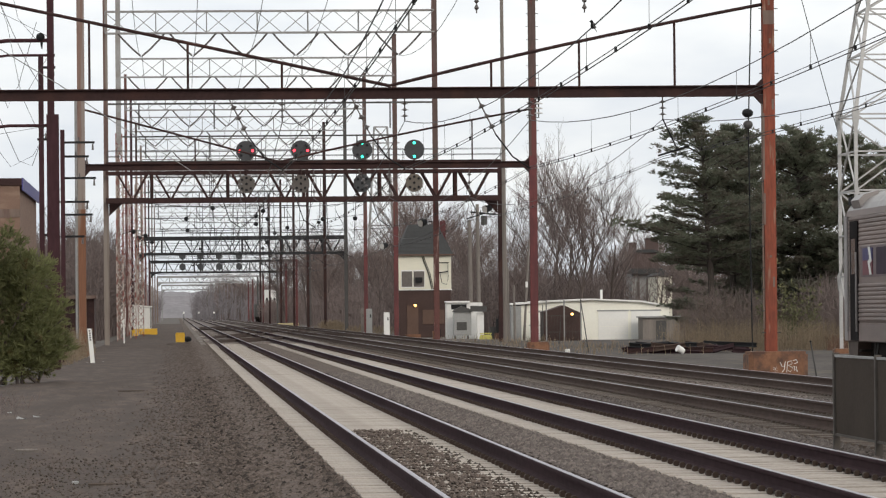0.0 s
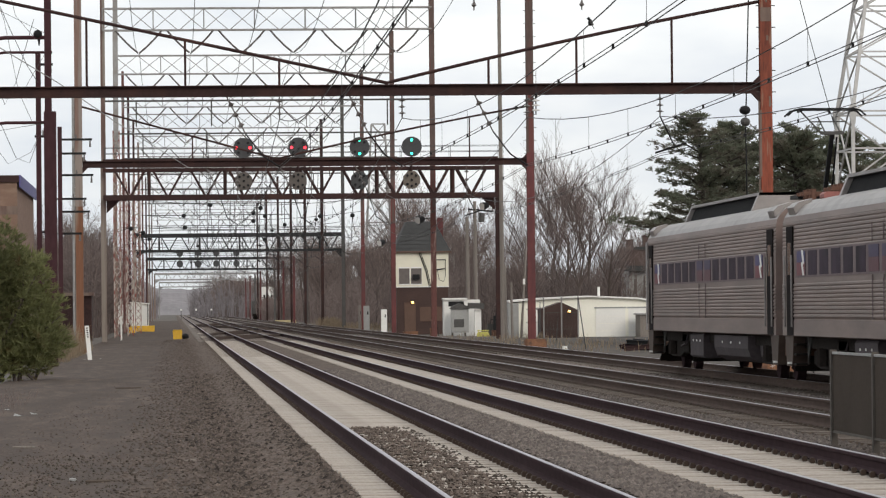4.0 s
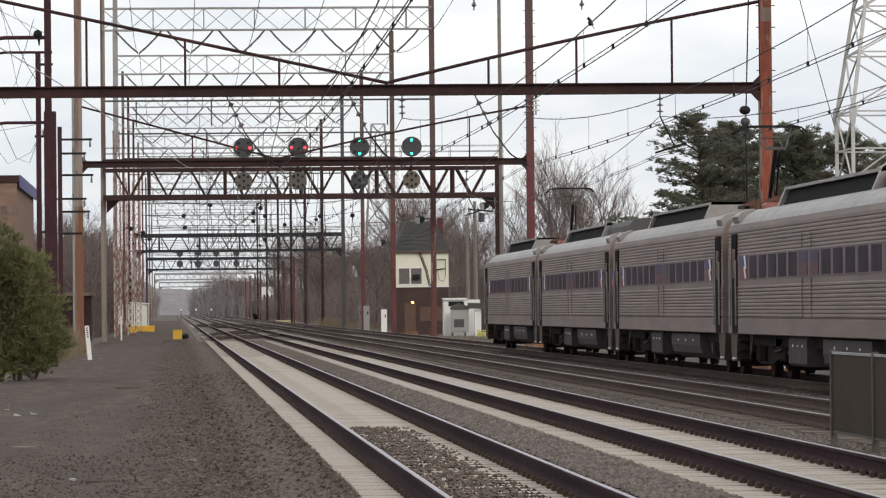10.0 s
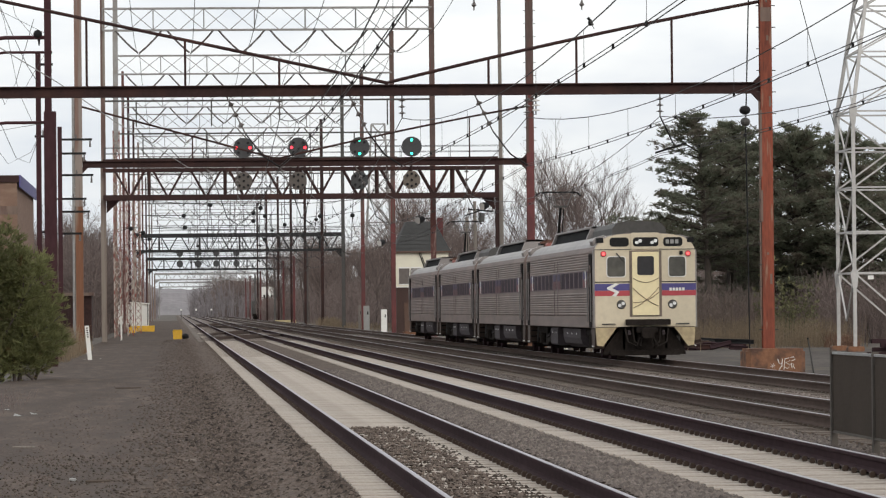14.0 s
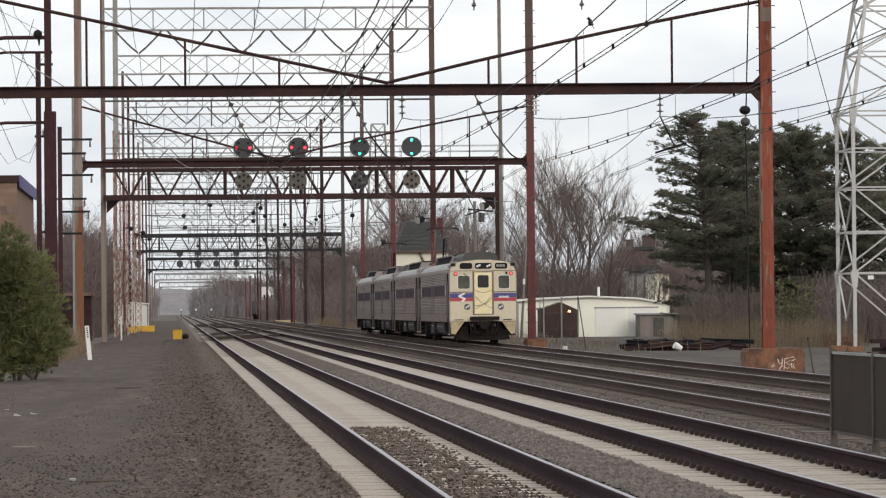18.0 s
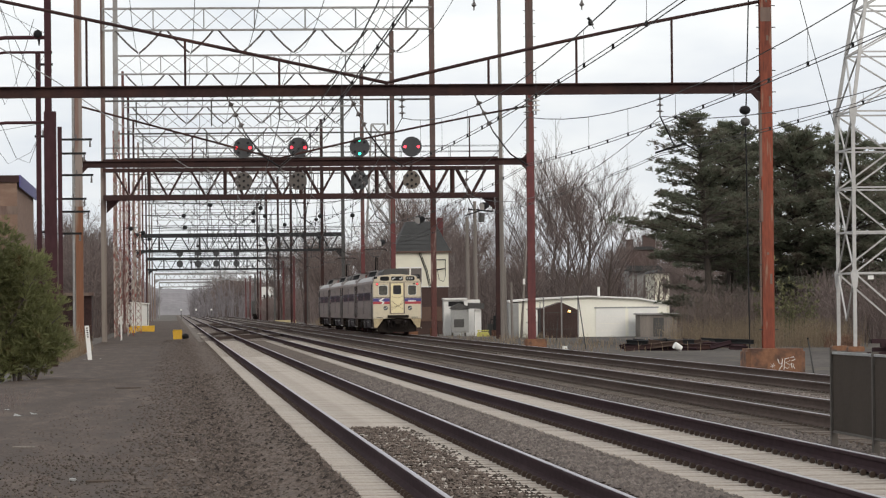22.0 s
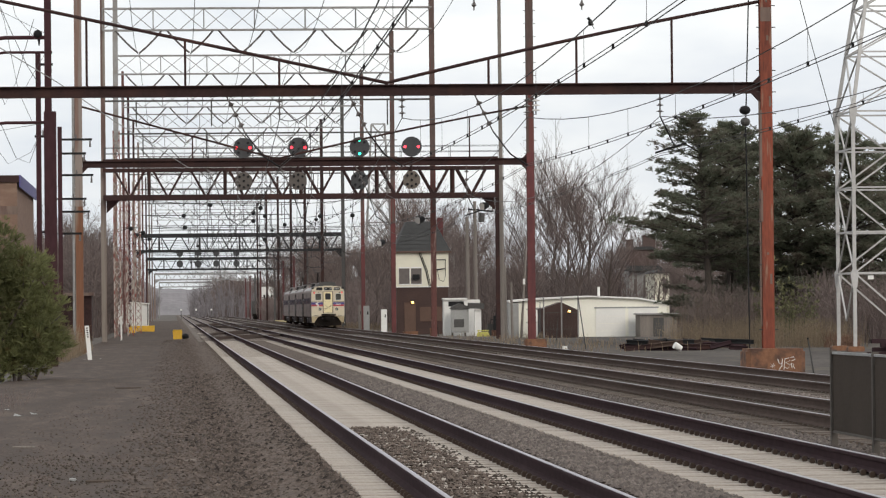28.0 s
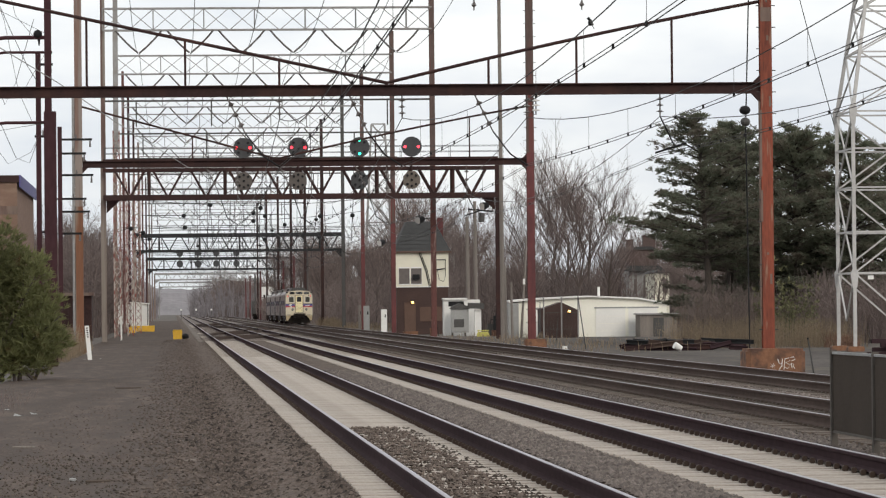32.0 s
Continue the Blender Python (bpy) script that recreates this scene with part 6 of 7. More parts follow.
for i in range(4):
    part("brick_band", Geo().box(-14, 0.02, -0.03, 0.0, 2.0 + i * 1.8, 2.5 + i * 1.8), M["rust_pink"], br)

# ---------------------------------------------------------------- fence between the middle tracks
fe = thing("intertrack_fence", pose(8.33, 0, 0), "low dark grey mesh fence with a pale top rail between tracks", "fence")
ys = [55.2 - 3.33 * i for i in range(9)]
for y in ys:
    part("post", Geo().box(-0.04, 0.04, y - 0.05, y + 0.05, -0.3, 1.02), M["fence_steel"], fe)
for y0, y1 in zip(ys, ys[1:]):
    part("panel", Geo().box(-0.012, 0.012, y1 + 0.05, y0 - 0.05, 0.0, 0.96), M["mesh_grey"], fe)
    part("top_rail", Geo().box(-0.025, 0.025, y1 + 0.05, y0 - 0.05, 0.965, 0.995), M["galv"], fe)
    part("bottom_rail", Geo().box(-0.025, 0.025, y1 + 0.05, y0 - 0.05, -0.03, 0.0), M["fence_steel"], fe)

# ---------------------------------------------------------------- scrap steel, bucket, litter
r5 = random.Random(11)
for i in range(46):
    y = 203 + r5.uniform(-3, 3)
    x = r5.uniform(20.7, 25.4)
    z = -0.42 + 0.07 * (i % 5)
    ln = r5.uniform(0.7, 2.3)
    solid("scrap_rail", Geo().prism([(a * 1.2, b * 1.2 + 0.2) for a, b in RAIL], -ln / 2, ln / 2), (M["rail_side"], M["rust_dark"], M["rail_side"], M["rail_brown"], M["black"])[i % 5], "rusty length of scrap rail in a low heap", "scrap rail", "scrap heap", at=pose(x + 0.6, y, z, r5.uniform(-9, 9), r5.uniform(-30, 30), 90 + r5.uniform(-50, 50)))
for i in range(14):
    solid("scrap_beam", Geo().box(-1.6, 1.6, -0.09, 0.09, 0, 0.16, 0.02), M["rail_side"], "dark rusty steel beam on the scrap stack", "scrap beam", "scrap stack",
          at=pose(27.1 + r5.uniform(-0.6, 0.8), 158 + (i % 4) * 0.5, -0.46 + 0.16 * (i // 3), 0, 0, r5.uniform(-9, 9)))
bk = thing("white_bucket", pose(22.95, 198.3, -0.33, 0, -62, 20), "white plastic bucket tipped over on the dark gravel", "bucket")
part("shell", Geo().rod((0, 0, 0), (0, 0, 0.32), 0.13, 0.16, n=16), M["white_paint"], bk)
part("rim", Geo().rod((0, 0, 0.32), (0, 0, 0.35), 0.17, n=16), M["white_paint"], bk)
solid("white_drum", Geo().rod((0, 0, 0), (0, 0, 0.22), 0.12, n=12), M["white_paint"], "small white can beside the mast block", "can", at=pose(18.25, 205, -0.44))
for i, (x, y) in enumerate(((-3.9, 62), (-3.5, 57), (-3.3, 55), (-1.2, 51), (4.9, 78), (-2.9, 47), (-0.2, 44), (1.0, 66), (-3.7, 180), (-3.1, 182))):
    solid("litter", Geo().box(-0.04, 0.04, -0.03, 0.03, 0, 0.025, 0.008), M["grey_box"], "pale scrap of litter on the gravel", "litter", "litter", at=pose(x, y, -0.365 if x < 2 else -0.21, r5.uniform(-12, 12), r5.uniform(-12, 12), r5.uniform(0, 180)))

for x, y, k in ((-2.95, 83.0, 1.0), (-2.72, 84.5, 0.7), (-3.35, 88.0, 0.6), (-4.55, 205.0, 1.3), (-4.1, 206.0, 1.0)):
    g = Geo()
    for i in range(5):
        a = r5.uniform(0, 6.28)
        p = Vector((0.05 * math.cos(a), 0.05 * math.sin(a), 0.0))
        g.add([p + Vector((r5.uniform(-0.11, 0), r5.uniform(-0.1, 0), r5.uniform(0, 0.02))), p + Vector((r5.uniform(0, 0.12), r5.uniform(-0.1, 0), r5.uniform(0, 0.05))),
               p + Vector((r5.uniform(0, 0.12), r5.uniform(0, 0.1), r5.uniform(0.0, 0.02))), p + Vector((r5.uniform(-0.11, 0), r5.uniform(0, 0.1), r5.uniform(0.02, 0.07)))], [(0, 1, 2), (0, 2, 3)])
    ob = solid("crumpled_paper", g, M["grey_box"], "crumpled pale paper lying at the path's edge", "litter", "litter", at=pose(x, y, -0.372))
    ob.scale = (k, k, k)
for x, y, ln, a, mt in ((-2.2, 63.6, 0.34, 4, "wood_pole"), (-2.6, 61.0, 0.28, -6, "black"), (-0.9, 50.5, 0.30, 3, "wood_tie"), (-1.2, 112.0, 0.7, -4, "wood_tie"), (-2.1, 44.5, 0.25, 8, "wood_tie"), (0.2, 57.0, 0.22, -12, "wood_pole")):
    solid("broken_stick", Geo().lathe((-ln / 2, 0, 0.018), (ln / 2, 0, 0.022), [(0.0, 0.004), (0.05, 0.016), (0.5, 0.02), (0.93, 0.013), (1.0, 0.004)], 6), M[mt], "short broken stick lying on the gravel path", "stick", "broken sticks", at=pose(x, y, -0.375, 0, 0, a))
# bird on the messenger wire
bd = thing("bird", pose(6.531, 68.3, 6.00), "small dark bird perched on the overhead wire", "bird")
part("body", Geo().ball((0, 0, 0.045), 0.038, 10, 7, 1.45), M["black"], bd)
part("head", Geo().ball((-0.022, 0, 0.108), 0.024, 8, 6), M["black"], bd)
part("beak", Geo().rod((-0.04, 0, 0.108), (-0.065, 0, 0.102), 0.008, 0.002, n=5), M["black"], bd)
part("tail", Geo().bar((0.015, 0, 0.01), (0.06, 0, -0.05), 0.022, 0.008), M["black"], bd)
for s in (-1, 1):
    part("wing", Geo().bar((0.0, s * 0.034, 0.08), (0.04, s * 0.024, 0.0), 0.01, 0.03), M["galv_dark"], bd)

# floodlights and round line pots on the farther gantries
for x, y, z in ((16.55, 291.6, 7.6), (16.5, 345.4, 6.9), (20.6, 288, 8.4)):
    fl = thing("floodlight", pose(x, y, z), "dark floodlight on a rusty mast", "floodlight", "floodlights")
    part("bracket", Geo().bar((0, 0, 0), (0.45, 0.2, 0), 0.06, 0.06), M["black"], fl)
    part("housing", Geo().rod((0, 0, 0), (-0.35, -0.3, -0.12), 0.20, 0.28, n=12), M["black"], fl)
    part("glass", Geo().rod((-0.35, -0.3, -0.12), (-0.36, -0.31, -0.124), 0.25, n=12), M["white_porcelain"], fl)
for x, z in ((1.1, 12.55), (1.22, 11.2), (9.1, 12.8), (9.1, 11.9), (10.45, 12.45), (10.4, 9.75), (16.8, 12.4), (16.7, 9.9)):
    pt = thing("hanging_pot", pose(x, 504.6, z), "round dark pot hanging from a gantry on a thin rod", "insulator pot", "hanging pots")
    part("pot", Geo().ball((0, 0, 0), 0.27, 10, 7), M["black"], pt)
    part("rod", Geo().rod((0, 0, 0.2), (0, 0, 15.6 - z), 0.025, n=4), M["black"], pt)
# thin pale wires beside the path-side masts
for pts in (((-7.6, 159.85, 13.2), (-5.9, 159.85, 12.4), (-4.64, 159.85, 11.75)), ((-7.4, 159.85, 10.6), (-6.2, 159.85, 9.5), (-5.4, 159.85, 9.7), (-4.64, 159.85, 11.0)), ((-7.6, 159.85, 9.6), (-6.4, 159.85, 8.2), (-4.64, 159.85, 8.48)),
            ((-6.9, 159.85, 14.6), (-6.1, 159.85, 12.2), (-5.6, 159.85, 9.6), (-5.1, 160.0, 8.48)), ((-6.2, 159.85, 14.6), (-5.7, 159.85, 12.4), (-5.0, 160.0, 11.58)), ((-7.2, 159.85, 8.6), (-6.0, 159.85, 7.0), (-5.2, 159.85, 7.4), (-4.64, 159.85, 8.4))):
    solid("loose_cable", Geo().line([Vector(p) for p in pts], 0.009, 4), M["galv_dark"], "thin wire looping from a side arm", "cable", "loose cables")
# added white boards that stand in for small bright lights far down the tracks
for x, y in ((1.3, 930), (4.8, 1000), (8.35, 1010)):
    mk = thing("lineside_marker", pose(x, y, 0), "small white board standing in for a far light", "marker", "far markers")
    part("post", Geo().rod((0, 0, -0.3), (0, 0, 1.7), 0.06, n=6), M["galv_dark"], mk)
    part("board", Geo().box(-0.18, 0.18, -0.05, 0.0, 1.7, 2.1), M["white_paint"], mk)

# houses behind the trees
M["old_brick"] = material("weathered_brown_brick", (0.085, 0.058, 0.052), 0.9, vary=0.3, big=0.8, fine=14, bump=0.4)
M["grey_siding"] = material("weathered_grey_siding", (0.27, 0.26, 0.25), 0.85, vary=0.15, big=0.7, fine=10, bump=0.2, stretch=(1, 1, 5))
ho = thing("house", pose(43.4, 420, 0), "old grey house with brown brick gable and two chimney stacks", "house", "far houses")
part("wall", Geo().box(0.3, 3.0, 0, 8, -0.46, 5.2), M["grey_siding"], ho, "grey boarded lower walls")
part("gable_wall", Geo().box(0.35, 2.95, 0.6, 7.4, 5.2, 7.1), M["old_brick"], ho, "brown brick upper storey")
part("porch_roof", Geo().prism([(-0.5, 5.05), (3.7, 5.05), (3.1, 5.55), (0.2, 5.55)], -0.9, 0.6), M["slate"], ho, "dark sloping porch roof")
part("roof", Geo().prism([(0.2, 7.1), (3.1, 7.1), (2.6, 7.4), (0.7, 7.4)], 0.4, 7.6), M["slate"], ho, "dark low-pitched roof")
for x0, x1, top in ((0.2, 0.85, 7.95), (1.75, 2.95, 8.35)):
    ck = part("chimney", Geo().box(x0, x1, 1.2, 1.9, 5.6, top), M["old_brick"], ho, "brown brick chimney stack")
    part("chimney_cap", Geo().box(x0 - 0.06, x1 + 0.06, 1.14, 1.96, top, top + 0.14, 0.03), M["brick_dark"], ck)
for x0, x1, z0, z1 in ((1.55, 2.5, 2.4, 4.7), (0.6, 1.1, 2.7, 4.4)):
    wf = part("window", Geo().box(x0, x1, -0.07, 0.0, z0, z1), M["grey_box"], ho, "pale framed window")
    part("pane", Geo().box(x0 + 0.1, x1 - 0.1, -0.09, -0.07, z0 + 0.1, z1 - 0.1), M["pane"], wf)
part("corner_board", Geo().box(2.62, 2.85, -0.1, 0.0, 0.0, 5.0), M["white_paint"], ho)
ho = thing("house", pose(44.5, 405, 0), "cream house front showing between bare trees", "house", "far houses")
part("wall", Geo().box(0, 1.35, 0, 8, -0.46, 4.7), M["cream_wall"], ho)
part("roof", Geo().prism([(-0.15, 4.7), (1.55, 4.7), (1.0, 5.0), (0.3, 5.0)], -0.3, 8.3), M["slate"], ho)
part("window", Geo().box(0.75, 1.2, -0.05, 0.0, 2.9, 4.2), M["pane"], ho)
ho = thing("house", pose(18.9, 950, 0), "white building far beside the line", "house", "far houses")
part("wall", Geo().box(0, 2.5, 0, 8, -0.46, 6.4), M["white_paint"], ho)
part("roof", Geo().box(-0.2, 2.7, -0.2, 8.2, 6.4, 6.7), M["white_paint"], ho)
for i in range(3):
    part("window", Geo().box(0.25 + 0.8 * i, 0.65 + 0.8 * i, -0.05, 0.0, 3.6, 5.0), M["dark_glass"], ho)
for i in range(5):
    solid("timber_baulk", Geo().box(-1.5, 1.5, -0.15, 0.15, 0, 0.26, 0.02), M["new_timber"], "pale yellow timber baulk stacked beside the far track", "timber", "timber stack", at=pose(16.9 + 0.25 * (i % 2), 676 + 0.36 * (i % 3), -0.46 + 0.27 * (i // 3), 0, 0, 3 * (i % 2) - 2))
fr = thing("freight_wagon", pose(16.3, 930, 0), "dark covered freight wagon standing far beside the line", "wagon")
part("body", Geo().box(0, 3.0, 0, 14, 0.9, 3.6, 0.15), M["galv_dark"], fr)
part("frame", Geo().box(0.2, 2.8, 0, 14, 0.45, 0.9), M["under"], fr)
for yy in (1.5, 12.5):
    part("wheelset", Geo().rod((0.4, yy, 0.05), (2.6, yy, 0.05), 0.5, n=14), M["under"], fr)

# loose cables near the path-side masts
for pts, r, mt, lab in (([(-6.4, 150, 10.95), (-4.0, 152, 9.55), (-2.0, 156, 8.3), (0.6, 175, 7.3)], 0.018, "galv", "pale slack cable slung between masts"),
                        ([(-7.0, 160, 14.5), (-5.9, 160, 11.9), (-5.3, 160, 10.6), (-5.05, 165, 10.2)], 0.012, "wire", "thin dark jumper cable at a mast"),
                        ([(-5.2, 165, 12.6), (-5.9, 165, 10.2), (-6.3, 165, 9.4), (-6.9, 165, 11.0)], 0.012, "wire", "thin dark jumper cable at a mast"),
                        ([(-6.6, 165, 9.0), (-5.9, 165, 7.4), (-5.4, 165, 7.2), (-5.0, 165, 8.3)], 0.012, "wire", "thin dark jumper cable at a mast"),
                        ([(-4.8, 185, 7.0), (-5.6, 185, 6.0), (-5.0, 185, 4.9)], 0.012, "wire", "thin dark jumper cable at a mast")):
    solid("loose_cable", Geo().line([Vector(p) for p in pts], r, 5), M[mt], lab, "cable", "loose cables")
# ---------------------------------------------------------------- plants
M["bark"] = material("grey_brown_bark", (0.088, 0.068, 0.060), 0.95, vary=0.3, big=1.5, fine=12, bump=0.4, island=0.25)
M["pine_bark"] = material("dark_pine_bark", (0.046, 0.037, 0.031), 0.95, vary=0.3, big=1.5, fine=12, bump=0.4, island=0.25)
M["twig"] = material("brown_twigs", (0.150, 0.115, 0.105), 0.95, vary=0.3, big=0.6, fine=6, bump=0, island=0.35)
M["twig_light"] = material("pale_brown_twigs", (0.120, 0.092, 0.074), 0.95, vary=0.3, big=0.6, fine=6, bump=0, island=0.35)
# far_twig: base colour lightened to stand in for haze over the far woods
M["far_twig"] = material("haze_paled_twigs", (0.20, 0.18, 0.185), 0.95, vary=0.3, big=0.3, fine=6, bump=0, island=0.3)
M["pine_needle"] = material("dark_pine_needles", (0.168, 0.180, 0.128), 0.8, vary=0.35, big=0.35, fine=5, bump=0, second=(0.160, 0.138, 0.108), second_at=(0.46, 0.60), island=0.32)
M["bush_leaf"] = material("olive_green_foliage", (0.176, 0.182, 0.078), 0.75, vary=0.35, big=0.7, fine=6, bump=0, second=(0.16, 0.105, 0.05), second_at=(0.60, 0.74), island=0.5)
M["dry_grass"] = material("dry_tan_reeds", (0.30, 0.23, 0.155), 0.95, vary=0.3, big=0.5, fine=5, bump=0, island=0.4)
M["dry_red"] = material("reddish_dead_weeds", (0.185, 0.105, 0.070), 0.95, vary=0.3, big=0.5, fine=5, bump=0, island=0.4)
M["stone_brown"] = material("rusty_ballast_stone", (0.096, 0.076, 0.065), 0.9, vary=0.4, big=3, fine=30, bump=0.3, island=0.9, spec=0.2)
M["stone_dark"] = material("dark_ballast_stone", (0.078, 0.063, 0.053), 0.95, vary=0.4, big=3, fine=30, bump=0.3, island=0.8, spec=0.1)
M["stone_path"] = material("fine_path_stone", (0.120, 0.094, 0.079), 0.95, vary=0.35, big=3, fine=30, bump=0.2, island=0.4, spec=0.15)
M["ivy"] = material("dull_green_ivy", (0.110, 0.108, 0.050), 0.85, vary=0.3, big=0.5, fine=5, bump=0, island=0.4)


def grow_tree(seed, h, spread=0.5, levels=4):
    """A leafless tree: trunk and limbs in one mesh, twigs in another."""
    r = random.Random(seed)
    wood, fine = Geo(), Geo()

    def branch(p, d, ln, rad, lev):
        steps = 3 if lev < 2 else 2
        pts = [p]
        for i in range(steps):
            d = (d + Vector((r.uniform(-1, 1), r.uniform(-1, 1), r.uniform(-0.1, 0.55))) * (0.12 + 0.02 * lev)).normalized()
            pts.append(pts[-1] + d * (ln / steps))
        for i in range(steps):
            r0, r1 = rad * (1 - 0.55 * i / steps), rad * (1 - 0.55 * (i + 1) / steps)
            (wood if lev < 3 else fine).rod(pts[i], pts[i + 1], r0, r1, n=6 if lev == 0 else (4 if lev < 3 else 3), caps=False)
        if lev >= levels:
            return
        kids = (7, 5, 5, 5)[lev] if lev < 4 else 3
        for i in range(kids + (r.random() < 0.5)):
            t = r.uniform(0.28, 1.0) if lev == 0 else r.uniform(0.25, 1.0)
            k = min(int(t * steps), steps - 1)
            q = pts[k].lerp(pts[k + 1], t * steps - k)
            a = r.uniform(0, 2 * math.pi)
            side = Vector((math.cos(a), math.sin(a), 0))
            nd = (d * (1 - spread) + side * spread + Vector((0, 0, 0.25))).normalized()
            branch(q, nd, ln * r.uniform(0.46, 0.68), max(rad * 0.45 * (1.1 - 0.5 * t), (0.05, 0.03, 0.016, 0.009)[lev]), lev + 1)

    branch(Vector((0, 0, -0.5)), Vector((r.uniform(-0.05, 0.05), r.uniform(-0.05, 0.05), 1)), h * 0.62, h * 0.013, 0)
    return wood, fine


def leafy(m, share):
    """Let some of the light through the blades."""
    n, l = m.node_tree.nodes, m.node_tree.links
    b = n["Principled BSDF"]
    tr = n.new("ShaderNodeBsdfTranslucent")
    l.new(b.inputs["Base Color"].links[0].from_socket, tr.inputs["Color"])
    mx = n.new("ShaderNodeMixShader")
    mx.inputs["Fac"].default_value = share
    l.new(b.outputs["BSDF"], mx.inputs[1])
    l.new(tr.outputs["BSDF"], mx.inputs[2])
    l.new(mx.outputs["Shader"], n["Material Output"].inputs["Surface"])


leafy(M["pine_needle"], 0.62)
leafy(M["bush_leaf"], 0.5)
leafy(M["dry_grass"], 0.3)

TREE_LABEL = "leafless grey-brown tree with fine upright twigs"
protos = []
for s in range(6):
    wd, fn = grow_tree(40 + s, 13.0, 0.42 + 0.04 * (s % 3), 4)
    t = thing("bare_tree", pose(0, 0, 0), TREE_LABEL, "tree", "bare trees beyond the tracks")
    part("trunk", wd, M["bark"], t)
    part("crown", fn, M["twig"], t)
    protos.append(t)
rt = random.Random(5)


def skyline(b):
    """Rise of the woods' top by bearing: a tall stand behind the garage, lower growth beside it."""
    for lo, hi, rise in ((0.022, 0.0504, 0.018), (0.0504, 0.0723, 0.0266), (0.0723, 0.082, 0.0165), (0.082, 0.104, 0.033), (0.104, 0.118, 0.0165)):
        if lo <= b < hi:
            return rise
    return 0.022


spots = []
for i in range(7):
    spots.append((rt.uniform(29, 37), rt.uniform(340, 400), rt.uniform(0.85, 1.1)))
for i in range(24):
    spots.append((rt.uniform(22.5, 36), rt.uniform(395, 540), rt.uniform(0.85, 1.15)))
for i in range(34):
    spots.append((rt.uniform(21.5, 40), rt.uniform(520, 900), rt.uniform(0.75, 1.1)))
for i in range(30):
    spots.append((rt.uniform(-34, -8.5), rt.uniform(420, 900), rt.uniform(0.75, 1.1)))
for i in range(22):
    y = rt.uniform(360, 560)
    spots.append((y * rt.uniform(-0.032, -0.0135), y, rt.uniform(0.7, 0.95)))
for i in range(16):
    y = rt.uniform(620, 900)
    spots.append((y * rt.uniform(0.0235, 0.040), y, rt.uniform(0.9, 1.2)))
for i in range(14):
    spots.append((rt.uniform(34, 60), rt.uniform(300, 420), rt.uniform(0.5, 0.8)))
for i in range(9):
    y = rt.uniform(432, 520)
    spots.append((y * rt.uniform(0.104, 0.117), y, rt.uniform(0.7, 0.9)))
for i in range(6):
    spots.append((rt.uniform(31, 41), rt.uniform(246, 262), rt.uniform(0.35, 0.5)))
for i in range(26):
    spots.append((rt.uniform(-60, 60), rt.uniform(1150, 1500), rt.uniform(0.8, 1.2)))
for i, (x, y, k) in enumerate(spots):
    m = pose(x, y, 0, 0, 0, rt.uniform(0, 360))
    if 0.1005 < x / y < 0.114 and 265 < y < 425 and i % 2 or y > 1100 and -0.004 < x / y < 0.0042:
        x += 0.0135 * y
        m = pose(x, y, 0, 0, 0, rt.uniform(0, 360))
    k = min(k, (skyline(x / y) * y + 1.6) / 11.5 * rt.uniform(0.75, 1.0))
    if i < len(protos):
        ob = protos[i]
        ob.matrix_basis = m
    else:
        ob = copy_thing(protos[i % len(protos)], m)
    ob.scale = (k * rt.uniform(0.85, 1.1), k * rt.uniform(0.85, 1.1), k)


def sticks(name, mat, n, area, hts, r, label, category, lean=0.25, fork=2):
    """A thicket of thin upright stems, too many to count."""
    g = Geo()
    q = random.Random(n + int(area[0] * 10) + int(area[2]))
    for i in range(n):
        x, y = q.uniform(area[0], area[1]), q.uniform(area[2], area[3])
        h = q.uniform(*hts)
        if 0.101 < x / y < 0.113 and 265 < y < 425 and i % 5 or y > 1000 and -0.004 < x / y < 0.0035:
            continue
        d = Vector((q.uniform(-lean, lean), q.uniform(-lean, lean), 1)) * h
        p = Vector((x, y, -0.46))
        g.rod(p, p + d, r, r * 0.4, n=3, caps=False)
        for k in range(fork):
            b = p + d * q.uniform(0.3, 0.8)
            g.rod(b, b + Vector((q.uniform(-1, 1), q.uniform(-1, 1), q.uniform(0.3, 1))) * h * 0.28, r * 0.6, r * 0.25, n=3, caps=False)
    return solid(name, g, mat, label, category, kind="stuff")


sticks("brush", M["twig"], 2600, (22.5, 42, 372, 470), (2.5, 6.5), 0.045, "dense brown leafless brush behind the tower", "brush", 0.22, 5)
sticks("brush", M["twig"], 2200, (20.5, 40, 480, 900), (2.5, 7.0), 0.06, "dense brown leafless brush along the line", "brush", 0.22, 5)
sticks("brush", M["twig"], 2200, (-32, -6.4, 330, 900), (2.5, 7.5), 0.06, "grey-brown leafless brush beside the path", "brush", 0.22, 5)
sticks("brush", M["twig"], 700, (30.2, 46, 240, 262), (1.0, 4.0), 0.022, "tangled brown brush under the pines", "brush", 0.3, 5)
sticks("brush", M["twig"], 2400, (-15, -6.0, 345, 480), (4.0, 9.0), 0.05, "dense grey-brown thicket beside the path", "brush", 0.16, 6)
sticks("brush", M["twig"], 900, (17.4, 22.5, 830, 935), (1.5, 5.0), 0.07, "brown brush beside the far line", "brush", 0.22, 5)
sticks("brush", M["twig"], 1000, (12.5, 30, 1310, 1450), (5.0, 13.0), 0.12, "hazy brown woods where the line bends away", "brush", 0.2, 6)
sticks("brush", M["far_twig"], 4200, (-120, 120, 1180, 1700), (3, 11), 0.13, "grey woods closing the view down the line, paled for haze", "brush", 0.2, 5)
